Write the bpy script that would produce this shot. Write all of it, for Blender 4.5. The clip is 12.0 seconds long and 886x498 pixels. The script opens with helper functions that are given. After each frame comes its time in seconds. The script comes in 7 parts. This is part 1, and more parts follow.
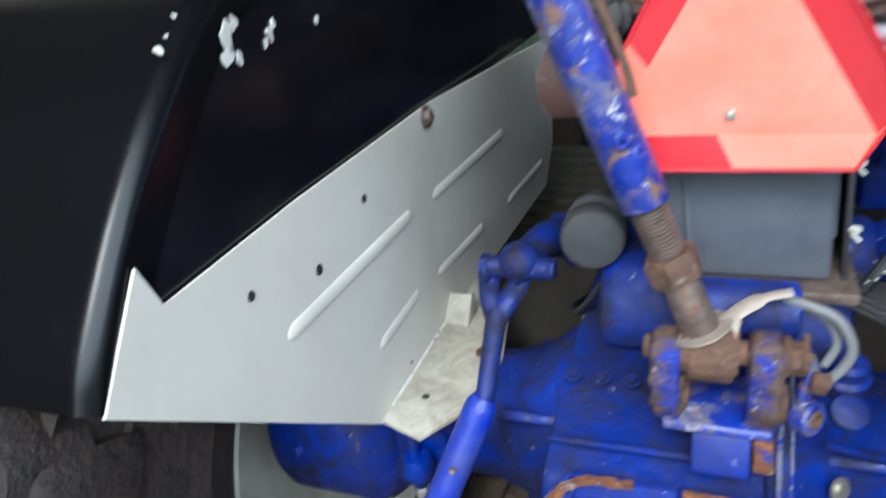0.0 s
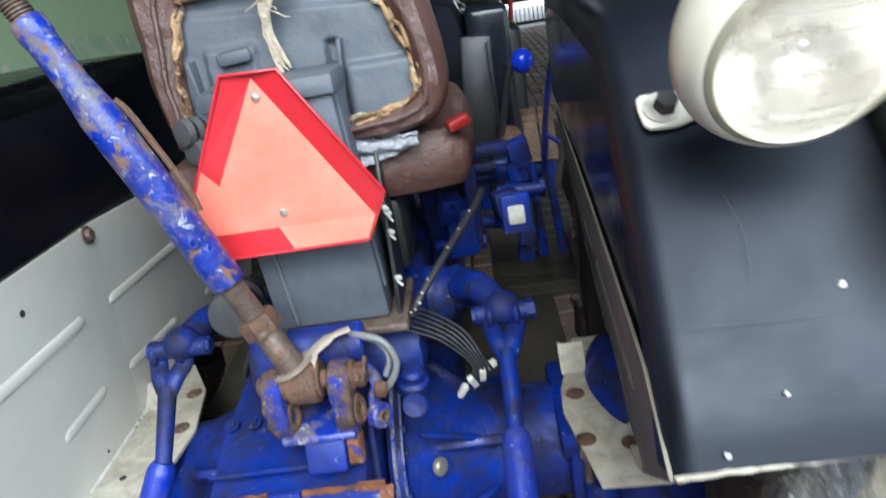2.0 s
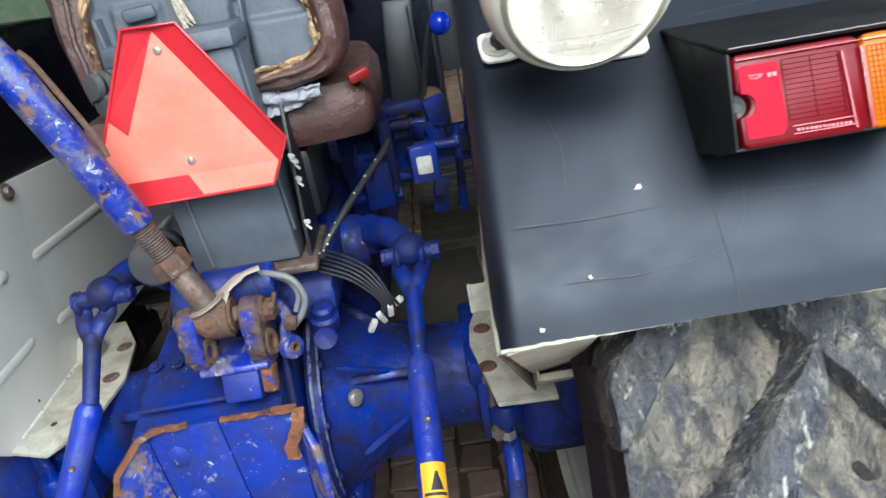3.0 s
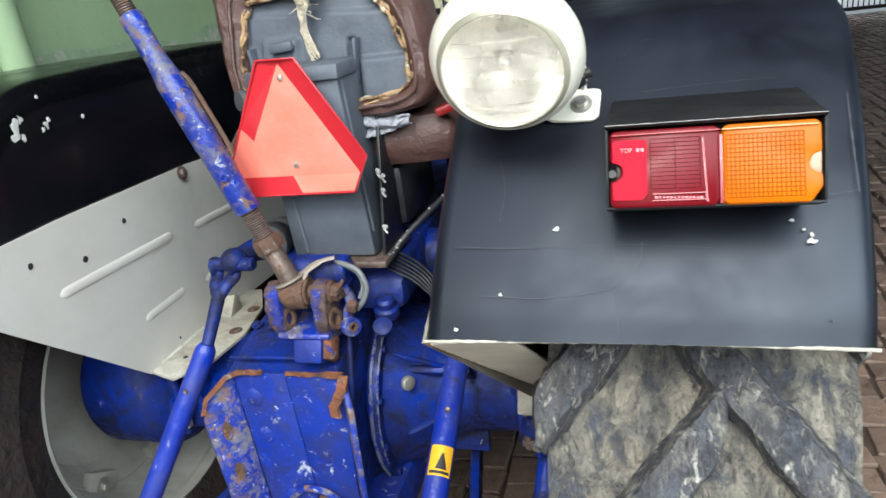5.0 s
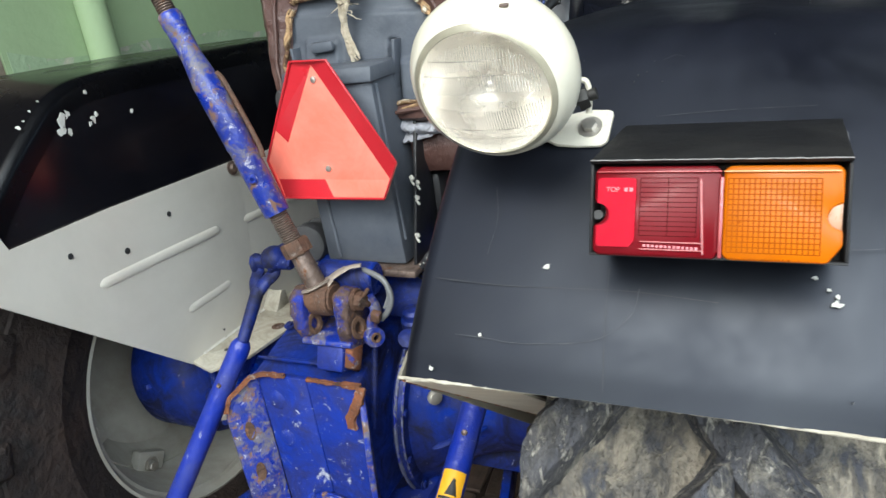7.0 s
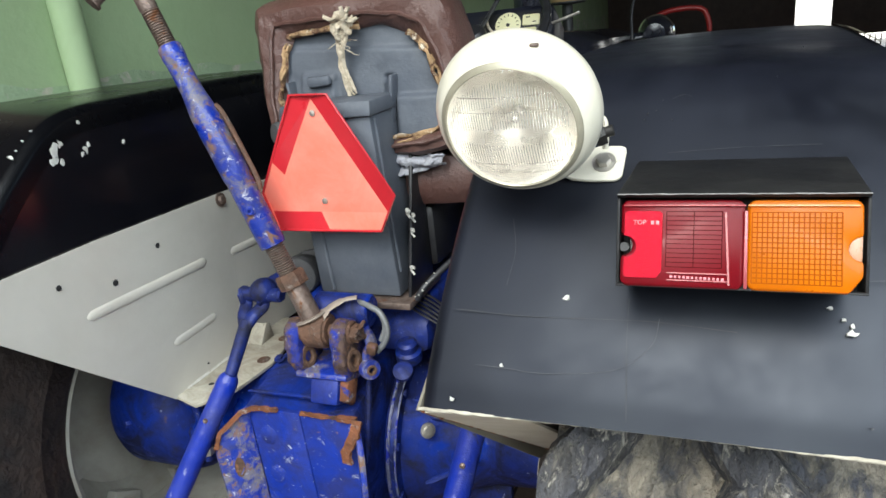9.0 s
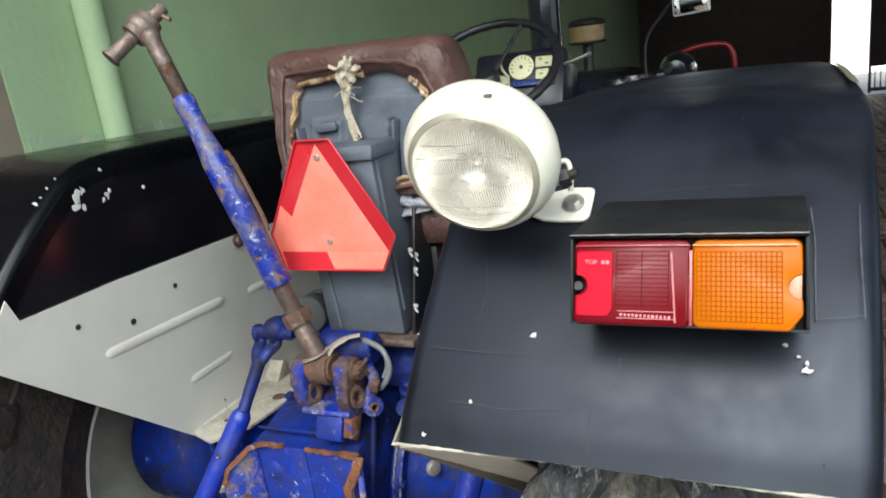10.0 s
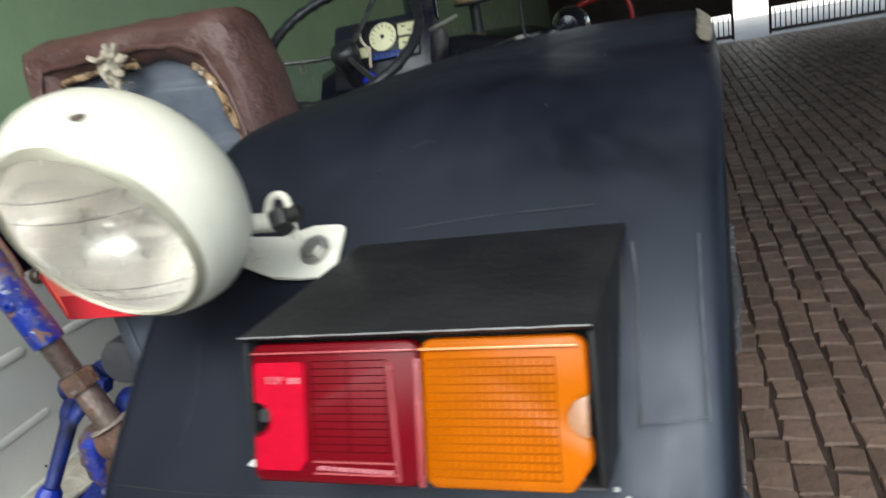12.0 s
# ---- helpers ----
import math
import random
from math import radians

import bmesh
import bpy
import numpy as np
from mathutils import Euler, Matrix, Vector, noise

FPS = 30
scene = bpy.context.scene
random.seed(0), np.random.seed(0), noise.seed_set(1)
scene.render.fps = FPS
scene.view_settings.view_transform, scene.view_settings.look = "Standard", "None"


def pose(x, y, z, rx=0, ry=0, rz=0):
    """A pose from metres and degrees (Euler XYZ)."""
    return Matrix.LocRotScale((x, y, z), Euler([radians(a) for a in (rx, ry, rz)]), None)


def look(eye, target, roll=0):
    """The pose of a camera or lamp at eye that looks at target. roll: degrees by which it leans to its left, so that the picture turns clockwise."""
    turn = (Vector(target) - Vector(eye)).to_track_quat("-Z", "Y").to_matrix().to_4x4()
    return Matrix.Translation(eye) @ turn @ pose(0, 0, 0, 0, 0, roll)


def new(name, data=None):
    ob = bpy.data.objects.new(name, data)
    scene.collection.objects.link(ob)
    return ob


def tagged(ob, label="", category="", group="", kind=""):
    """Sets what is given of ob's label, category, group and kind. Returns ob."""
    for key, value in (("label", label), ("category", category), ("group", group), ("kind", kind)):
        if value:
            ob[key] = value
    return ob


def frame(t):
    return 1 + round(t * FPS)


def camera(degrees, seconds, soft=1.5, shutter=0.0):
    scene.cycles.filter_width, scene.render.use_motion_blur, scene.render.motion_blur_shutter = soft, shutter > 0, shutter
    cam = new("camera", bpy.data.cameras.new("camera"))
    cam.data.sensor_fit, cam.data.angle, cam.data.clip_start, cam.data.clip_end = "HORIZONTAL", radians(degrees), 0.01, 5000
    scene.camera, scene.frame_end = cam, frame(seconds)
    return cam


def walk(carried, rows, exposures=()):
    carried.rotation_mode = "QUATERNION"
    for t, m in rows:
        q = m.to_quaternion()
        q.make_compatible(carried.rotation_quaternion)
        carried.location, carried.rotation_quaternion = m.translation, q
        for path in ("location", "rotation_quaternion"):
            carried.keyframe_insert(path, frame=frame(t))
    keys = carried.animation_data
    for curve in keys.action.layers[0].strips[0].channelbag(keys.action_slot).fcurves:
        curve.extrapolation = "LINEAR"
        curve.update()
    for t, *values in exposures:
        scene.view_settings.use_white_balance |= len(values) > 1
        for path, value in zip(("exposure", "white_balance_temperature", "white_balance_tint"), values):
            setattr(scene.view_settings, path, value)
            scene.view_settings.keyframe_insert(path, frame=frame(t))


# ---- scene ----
cam = camera(66.0, 12.0, shutter=0.5)
PATH = [
    (0, (0.012, -0.871, 1.458), (-0.742, 0.751, 0.563), -9.1),
    (0.5, (0.125, -0.903, 1.502), (-0.547, 0.825, 0.751), -8.1),
    (1, (0.231, -0.948, 1.506), (-0.208, 0.848, 0.744), -8.0),
    (1.5, (0.279, -0.976, 1.51), (0.033, 0.878, 0.8), -8.5),
    (2, (0.281, -1.05, 1.52), (0.135, 0.788, 0.744), -9.8),
    (2.5, (0.286, -1.124, 1.494), (0.274, 0.672, 0.616), -9.9),
    (2.7, (0.306, -1.136, 1.495), (0.322, 0.667, 0.63), -10.3),
    (4.3, (0.601, -1.246, 1.496), (0.053, 0.48, 0.648), -8.7),
    (4.5, (0.615, -1.272, 1.512), (0.065, 0.479, 0.717), -9.5),
    (5, (0.602, -1.272, 1.519), (0.037, 0.502, 0.789), -7.8),
    (5.5, (0.562, -1.21, 1.525), (-0.033, 0.554, 0.795), -7.5),
    (6, (0.558, -1.184, 1.519), (-0.247, 0.475, 0.746), -7.9),
    (6.5, (0.629, -1.178, 1.522), (-0.231, 0.506, 0.869), -7.1),
    (7, (0.685, -1.175, 1.523), (-0.132, 0.501, 0.799), -7.5),
    (7.2, (0.694, -1.19, 1.524), (-0.163, 0.486, 0.849), -7.1),
    (8.8, (0.639, -1.197, 1.53), (-0.084, 0.546, 0.866), -6.2),
    (9, (0.641, -1.203, 1.53), (-0.088, 0.545, 0.887), -6.2),
    (9.5, (0.665, -1.214, 1.525), (-0.125, 0.514, 0.899), -7.5),
    (10, (0.711, -1.202, 1.534), (-0.12, 0.538, 1.006), -7.5),
    (10.5, (0.756, -1.201, 1.531), (-0.206, 0.491, 1.072), -7.9),
    (11, (0.759, -1.123, 1.525), (-0.107, 0.609, 1.026), -8.6),
    (11.5, (0.742, -1.018, 1.529), (0.048, 0.781, 0.999), -9.3),
    (12, (0.786, -0.923, 1.515), (0.123, 0.85, 0.871), -11.5),
]
walk(cam, [(t, look(eye, target, roll)) for t, eye, target, roll in PATH],
     exposures=[(0, 1.15, 6000, 4), (0.5, 1.15, 6000, 4), (1.0, 1.35, 6050, 4), (1.5, 1.4, 6050, 4), (2.0, 1.2, 6150, 4), (2.5, 1.15, 6150, 4),
                (4.5, 1.15, 6400, 4), (5.5, 0.98, 6500, 4), (9.0, 0.82, 6650, 5), (11.0, 0.80, 6600, 5), (12, 0.62, 6500, 5)])

# ---- light ----
world = bpy.data.worlds.new("sky")
scene.world = world
world.use_nodes = True
wn = world.node_tree.nodes
sky = wn.new("ShaderNodeTexSky")
sky.sky_type, sky.sun_disc = "NISHITA", False
sky.sun_elevation, sky.sun_rotation = radians(48), radians(178)
sky.air_density, sky.dust_density = 1.0, 1.2
wn["Background"].inputs["Strength"].default_value = 0.15
world.node_tree.links.new(sky.outputs["Color"], wn["Background"].inputs["Color"])

sun = new("sun", bpy.data.lights.new("sun", "SUN"))
sun.data.energy, sun.data.angle, sun.data.color = 0.8, radians(20), (1.0, 0.96, 0.9)
sun.matrix_world = look((0.2, -7.0, 7.8), (0, 0, 0))

# unseen area lamp added above the yard, standing in for sky light
sky_fill = new("doorway_daylight", bpy.data.lights.new("doorway_daylight", "AREA"))
sky_fill.data.shape, sky_fill.data.size, sky_fill.data.size_y = "RECTANGLE", 8.0, 4.2
sky_fill.data.energy, sky_fill.data.color = 400, (0.86, 0.94, 1.0)
sky_fill.matrix_world = look((1.8, -3.7, 4.4), (-0.1, 0.1, 1.1))


# ---- materials ----
def ramp(nt, fac, stops):
    r = nt.nodes.new("ShaderNodeValToRGB")
    el = r.color_ramp.elements
    for i, (p, c) in enumerate(stops):
        e = el[i] if i < 2 else el.new(p)
        e.position = p
        e.color = (c, c, c, 1) if not isinstance(c, tuple) else (*c, 1)
    nt.links.new(fac, r.inputs["Fac"])
    return r.outputs["Color"]


def noise_node(nt, vec, scale, detail=4.0, rough=0.55, distort=0.0):
    n = nt.nodes.new("ShaderNodeTexNoise")
    n.inputs["Scale"].default_value, n.inputs["Detail"].default_value = scale, detail
    n.inputs["Roughness"].default_value, n.inputs["Distortion"].default_value = rough, distort
    nt.links.new(vec, n.inputs["Vector"])
    return n.outputs["Fac"]


def blend(nt, fac, a, b, mode="MIX"):
    m = nt.nodes.new("ShaderNodeMix")
    m.data_type, m.blend_type = "RGBA", mode
    for sock, v in ((m.inputs["Factor"], fac), (m.inputs[6], a), (m.inputs[7], b)):
        if isinstance(v, (int, float)):
            sock.default_value = v
        elif isinstance(v, tuple):
            sock.default_value = (*v, 1)
        else:
            nt.links.new(v, sock)
    return m.outputs[2]


def surface(name, base, rough=0.5, metal=0.0, var=0.15, scale=7.0, bump=0.08, bump_scale=70.0,
            chips=(), dirt=None, dirt_amt=0.0, dirt_scale=5.0, coat=0.0, per_object=0.0, per_island=0.0, spec=0.5, stretch=(1, 1, 1), lump=0.0, lump_scale=12.0, grime=None):
    """Painted or raw surface. chips: rows of (colour, level, scale): sharp worn patches. dirt: soft film."""
    m = bpy.data.materials.new(name)
    m.use_nodes = True
    nt = m.node_tree
    b = nt.nodes["Principled BSDF"]
    tc = nt.nodes.new("ShaderNodeTexCoord")
    mp = nt.nodes.new("ShaderNodeMapping")
    mp.inputs["Scale"].default_value = stretch
    nt.links.new(tc.outputs["Object"], mp.inputs["Vector"])
    vec = mp.outputs["Vector"]
    lo = tuple(c * (1 - var) for c in base)
    hi = tuple(min(1, c * (1 + var)) for c in base)
    col = ramp(nt, noise_node(nt, vec, scale, 6), [(0.3, lo), (0.7, hi)])
    fine = noise_node(nt, vec, bump_scale, 5, 0.65)
    col = blend(nt, 0.25, col, blend(nt, fine, lo, hi))
    rgh = ramp(nt, noise_node(nt, vec, scale * 2.3, 5), [(0.3, max(0.02, rough * 0.82)), (0.7, min(1, rough * 1.18))])
    height = fine
    if per_object or per_island:
        if per_object:
            rnd = nt.nodes.new("ShaderNodeObjectInfo").outputs["Random"]
            k = per_object
        else:
            rnd = nt.nodes.new("ShaderNodeNewGeometry").outputs["Random Per Island"]
            k = per_island
        col = blend(nt, 1.0, col, ramp(nt, rnd, [(0.0, 1 - k), (1.0, 1.0)]), "MULTIPLY")
    if dirt:
        f = ramp(nt, noise_node(nt, vec, dirt_scale, 7, 0.65, 0.4), [(0.38, 0.0), (0.72, dirt_amt)])
        col = blend(nt, f, col, dirt)
        rgh = blend(nt, f, rgh, (0.85, 0.85, 0.85))
    if grime:
        f = ramp(nt, noise_node(nt, vec, grime[2], 8, 0.7, 0.8), [(0.42, 0.0), (0.62, grime[1])])
        col = blend(nt, f, col, grime[0])
        rgh = blend(nt, f, rgh, (0.8, 0.8, 0.8))
    for row in chips:
        colour, level, cs = row[:3]
        soft = row[3] if len(row) > 3 else 0.045
        f = ramp(nt, noise_node(nt, vec, cs, 10, 0.7, 0.5), [(level, 0.0), (min(1.0, level + soft), 1.0)])
        tone = blend(nt, noise_node(nt, vec, cs * 4, 5), tuple(c * 0.6 for c in colour), tuple(min(1, c * 1.35) for c in colour))
        col = blend(nt, f, col, tone)
        rgh = blend(nt, f, rgh, (0.8, 0.8, 0.8))
        height = blend(nt, f, height, blend(nt, 0.5, height, (0.0, 0.0, 0.0)))
    bp = nt.nodes.new("ShaderNodeBump")
    bp.inputs["Strength"].default_value, bp.inputs["Distance"].default_value = bump, 0.01
    nt.links.new(height, bp.inputs["Height"])
    out = bp
    if lump:
        out = nt.nodes.new("ShaderNodeBump")
        out.inputs["Strength"].default_value, out.inputs["Distance"].default_value = lump, 0.02
        nt.links.new(noise_node(nt, vec, lump_scale, 4, 0.6), out.inputs["Height"])
        nt.links.new(bp.outputs["Normal"], out.inputs["Normal"])
    nt.links.new(out.outputs["Normal"], b.inputs["Normal"])
    nt.links.new(col, b.inputs["Base Color"])
    nt.links.new(rgh, b.inputs["Roughness"])
    b.inputs["Metallic"].default_value = metal
    b.inputs["Coat Weight"].default_value = coat
    b.inputs["Coat Roughness"].default_value = 0.12
    b.inputs["Specular IOR Level"].default_value = spec
    return m


RUST = (0.20, 0.085, 0.04)
GRIME = (0.022, 0.019, 0.022)
BLUE = surface("blue_enamel", (0.002, 0.027, 0.275), 0.22, var=0.35, scale=9, bump=0.06, bump_scale=70, chips=[((0.30, 0.32, 0.44), 0.65, 85), ((0.13, 0.075, 0.05), 0.655, 22, 0.10), ((0.34, 0.34, 0.38), 0.675, 34, 0.06)],
               dirt=(0.008, 0.009, 0.022), dirt_amt=0.8, dirt_scale=6, grime=((0.010, 0.009, 0.012), 0.85, 13), spec=0.34, lump=0.3, lump_scale=14)
BLUE_WORN = surface("worn_blue_enamel", (0.003, 0.029, 0.30), 0.28, var=0.3, bump=0.12, bump_scale=70,
                    chips=[((0.20, 0.11, 0.07), 0.66, 22, 0.07), ((0.36, 0.38, 0.45), 0.61, 32, 0.08), ((0.50, 0.50, 0.55), 0.64, 95)], dirt=(0.04, 0.035, 0.05), dirt_amt=0.4, grime=(GRIME, 0.5, 14), spec=0.34, lump=0.15, lump_scale=20)
BLUE_RUST = surface("rusty_blue_enamel", (0.004, 0.026, 0.28), 0.28, var=0.35, bump=0.25, bump_scale=80, chips=[((0.13, 0.12, 0.15), 0.505, 28, 0.09), ((0.17, 0.09, 0.055), 0.54, 40, 0.08), ((0.40, 0.40, 0.46), 0.59, 75, 0.08)], grime=(GRIME, 0.45, 24), coat=0.3, lump=0.2, lump_scale=30)
RUSTY = surface("rusted_iron", (0.13, 0.066, 0.040), 0.72, var=0.45, scale=26, bump=0.5, bump_scale=110, chips=[((0.22, 0.18, 0.155), 0.58, 40, 0.10), ((0.02, 0.04, 0.25), 0.64, 24, 0.06)], grime=((0.04, 0.025, 0.02), 0.6, 40), lump=0.3, lump_scale=45)
CLEVIS_IRON = surface("rusty_iron_with_blue_remains", (0.105, 0.062, 0.047), 0.55, var=0.45, scale=30, bump=0.5, bump_scale=100, chips=[((0.008, 0.024, 0.25), 0.455, 15, 0.08), ((0.21, 0.105, 0.055), 0.575, 34, 0.08), ((0.30, 0.27, 0.27), 0.60, 60, 0.06)], grime=((0.035, 0.023, 0.022), 0.6, 44), lump=0.4, lump_scale=45)
SLOT_RUST = surface("dark_slot_rust", (0.10, 0.055, 0.035), 0.85, var=0.5, scale=40, bump=0.5, chips=[((0.28, 0.13, 0.06), 0.55, 60, 0.08)])
RUST_ORANGE = surface("orange_rust", (0.185, 0.066, 0.028), 0.85, var=0.5, scale=34, bump=0.6, bump_scale=120, chips=[((0.08, 0.042, 0.03), 0.52, 46, 0.12), ((0.32, 0.27, 0.25), 0.585, 60, 0.08), ((0.02, 0.03, 0.22), 0.62, 40)])
STEEL = surface("brown_steel", (0.22, 0.165, 0.14), 0.45, 0.6, var=0.35, scale=25, bump=0.3, chips=[(RUST, 0.57, 36, 0.08)], grime=((0.05, 0.035, 0.03), 0.5, 40))
BLACK_SHEET = surface("black_painted_sheet", (0.0025, 0.0031, 0.0058), 0.33, var=0.3, scale=3.0, bump=0.012, bump_scale=35, dirt=(0.0095, 0.0112, 0.021), dirt_amt=0.55, dirt_scale=5, spec=0.42, grime=((0.005, 0.006, 0.010), 0.3, 1.7), chips=[((0.05, 0.052, 0.056), 0.765, 55, 0.05)])
# blue specular tint stands in for the sky's colour in the sheen
BLACK_SHEET.node_tree.nodes["Principled BSDF"].inputs["Specular Tint"].default_value = (0.82, 0.88, 1.0, 1)
BLACK_INNER = surface("black_inner_sheet", (0.004, 0.004, 0.006), 0.12, var=0.3, scale=3, bump=0.015, bump_scale=30, dirt=(0.012, 0.012, 0.014), dirt_amt=0.25, dirt_scale=6)
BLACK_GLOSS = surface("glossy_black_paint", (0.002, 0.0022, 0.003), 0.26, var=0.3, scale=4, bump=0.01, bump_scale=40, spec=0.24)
GREY_SHEET = surface("light_grey_paint", (0.67, 0.635, 0.56), 0.42, var=0.05, scale=3, bump=0.04, bump_scale=40, chips=[((0.24, 0.15, 0.09), 0.80, 25)], dirt=(0.42, 0.385, 0.32), dirt_amt=0.35, dirt_scale=3)
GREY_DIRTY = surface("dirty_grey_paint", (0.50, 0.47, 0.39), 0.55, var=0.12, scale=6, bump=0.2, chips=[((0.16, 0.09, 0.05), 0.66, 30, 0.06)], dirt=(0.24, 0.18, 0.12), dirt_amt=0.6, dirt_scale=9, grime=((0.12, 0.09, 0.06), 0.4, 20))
PLASTIC = surface("grey_black_sheet", (0.058, 0.067, 0.086), 0.40, var=0.28, scale=9, bump=0.14, bump_scale=55, chips=[((0.34, 0.35, 0.37), 0.71, 26, 0.08)], dirt=(0.18, 0.195, 0.22), dirt_amt=0.55, dirt_scale=8, grime=((0.085, 0.095, 0.115), 0.7, 4), lump=0.12, lump_scale=16)
RUBBER = surface("scuffed_tyre_rubber", (0.066, 0.068, 0.086), 0.55, var=0.4, scale=18, bump=0.9, bump_scale=60, chips=[((0.29, 0.265, 0.22), 0.51, 15, 0.12), ((0.40, 0.375, 0.33), 0.545, 46, 0.07)], dirt=(0.13, 0.12, 0.105), dirt_amt=0.85, dirt_scale=11, grime=((0.022, 0.022, 0.025), 0.8, 20), stretch=(1.8, 1.8, 0.4), lump=0.8, lump_scale=34)
MUD_COAT = surface("dried_mud", (0.22, 0.197, 0.16), 0.9, var=0.35, scale=16, bump=1.0, bump_scale=55, chips=[((0.36, 0.32, 0.25), 0.54, 24, 0.12), ((0.06, 0.062, 0.075), 0.50, 20, 0.12)], grime=((0.06, 0.057, 0.056), 0.9, 15), dirt=(0.20, 0.15, 0.10), dirt_amt=0.5, dirt_scale=6, lump=0.9, lump_scale=30, stretch=(1.4, 1.4, 0.5))
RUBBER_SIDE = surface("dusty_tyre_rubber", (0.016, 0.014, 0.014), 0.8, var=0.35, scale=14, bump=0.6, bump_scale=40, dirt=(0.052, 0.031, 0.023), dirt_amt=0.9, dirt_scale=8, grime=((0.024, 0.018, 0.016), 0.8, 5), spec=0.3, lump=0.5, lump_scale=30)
RIM = surface("pale_grey_rim_paint", (0.38, 0.365, 0.32), 0.45, var=0.1, scale=6, bump=0.1, chips=[((0.12, 0.08, 0.05), 0.70, 16)], dirt=(0.19, 0.155, 0.115), dirt_amt=0.7)
CREAM = surface("aged_cream_enamel", (0.68, 0.645, 0.545), 0.28, var=0.06, scale=9, bump=0.05, chips=[((0.30, 0.17, 0.07), 0.77, 26)], dirt=(0.52, 0.42, 0.26), dirt_amt=0.4, coat=0.2)
CHROME = surface("chromed_ring", (0.85, 0.83, 0.78), 0.12, 1.0, var=0.03, bump=0.02)
REFLECTOR = surface("dulled_lamp_reflector", (0.97, 0.94, 0.89), 0.26, 0.80, var=0.04, scale=20, bump=0.02, dirt=(0.55, 0.40, 0.22), dirt_amt=0.15, dirt_scale=30)
ZINC = surface("zinc_bolt", (0.5, 0.47, 0.42), 0.4, 0.8, var=0.2, scale=60, bump=0.2)
SAFETY_ORANGE = surface("fluorescent_orange_film", (0.85, 0.165, 0.108), 0.5, var=0.06, scale=8, bump=0.04, dirt=(0.84, 0.33, 0.26), dirt_amt=0.6, dirt_scale=9, chips=[((0.86, 0.45, 0.38), 0.70, 45)])
SAFETY_RED = surface("red_reflective_plastic", (0.50, 0.018, 0.028), 0.32, var=0.15, scale=10, bump=0.04, coat=0.2)
LENS_RED = surface("red_lens", (0.16, 0.001, 0.006), 0.34, var=0.15, scale=14, bump=0.02, spec=0.07)
LENS_RED.node_tree.nodes["Principled BSDF"].inputs["Transmission Weight"].default_value = 0.3
RED_RIB = surface("red_lens_rib", (0.06, 0.001, 0.003), 0.5, var=0.2, bump=0.02, spec=0.05)
AMBER_RIB = surface("amber_lens_rib", (0.30, 0.068, 0.0), 0.5, var=0.3, bump=0.02, spec=0.04)
LAMP_TRAY = surface("dulled_white_reflector", (0.34, 0.32, 0.29), 0.9, 0.0, var=0.1, scale=30, bump=0.03, spec=0.1)
LENS_REFLEX = surface("bright_red_reflex", (0.42, 0.002, 0.018), 0.34, var=0.15, scale=260, bump=0.15, bump_scale=900, spec=0.08)
LENS_AMBER = surface("amber_lens", (0.52, 0.128, 0.0), 0.32, var=0.22, scale=16, bump=0.02, spec=0.06)
LENS_AMBER.node_tree.nodes["Principled BSDF"].inputs["Transmission Weight"].default_value = 0.3
LENS_PALE = surface("frosted_reflector_patch", (0.34, 0.17, 0.09), 0.3, var=0.2, scale=60)
VINYL = surface("brown_vinyl", (0.078, 0.036, 0.029), 0.36, var=0.25, scale=10, bump=0.3, bump_scale=140, chips=[((0.30, 0.23, 0.20), 0.74, 30)], dirt=(0.13, 0.075, 0.063), dirt_amt=0.5, dirt_scale=6, lump=0.45, lump_scale=18)
FOAM = surface("torn_foam_and_cloth", (0.36, 0.23, 0.12), 0.9, var=0.45, scale=30, bump=0.8, bump_scale=60, chips=[((0.12, 0.055, 0.03), 0.50, 26, 0.06), ((0.62, 0.54, 0.42), 0.58, 40, 0.06)])
CLOTH = surface("frayed_cloth", (0.60, 0.52, 0.40), 0.95, var=0.3, scale=60, bump=0.8, bump_scale=160, grime=((0.30, 0.22, 0.14), 0.6, 50))
KNIT = surface("pale_knit_rag", (0.40, 0.40, 0.44), 0.9, var=0.25, scale=70, bump=0.9, bump_scale=180)
DARK_PLASTIC = surface("black_plastic", (0.014, 0.014, 0.016), 0.42, var=0.2, bump=0.08)
DARK_GLOSS = surface("glossy_black_bonnet", (0.012, 0.013, 0.02), 0.14, var=0.2, bump=0.02, coat=0.12)
GAUGE = surface("cream_gauge_face", (0.66, 0.62, 0.38), 0.4, var=0.08, bump=0.02)
YELLOW = surface("yellow_sticker", (0.75, 0.38, 0.02), 0.45, var=0.12, scale=30, bump=0.05)
INK = surface("black_ink", (0.02, 0.02, 0.02), 0.6, var=0.1)
PALE_INK = surface("pale_moulded_text", (0.55, 0.17, 0.19), 0.4, var=0.1)
BOOT = surface("black_rubber_boot", (0.035, 0.035, 0.04), 0.6, var=0.25, scale=20, bump=0.3, dirt=(0.12, 0.12, 0.12), dirt_amt=0.5)
CABLE = surface("black_cable", (0.018, 0.018, 0.022), 0.5, var=0.2, bump=0.1)
WALL_GREEN = surface("green_distemper_wall", (0.35, 0.47, 0.265), 0.85, var=0.08, scale=1.6, bump=0.25, bump_scale=30, chips=[((0.42, 0.43, 0.34), 0.72, 5, 0.08)], dirt=(0.34, 0.40, 0.26), dirt_amt=0.5, dirt_scale=1.3, grime=((0.26, 0.34, 0.19), 0.3, 2.5))
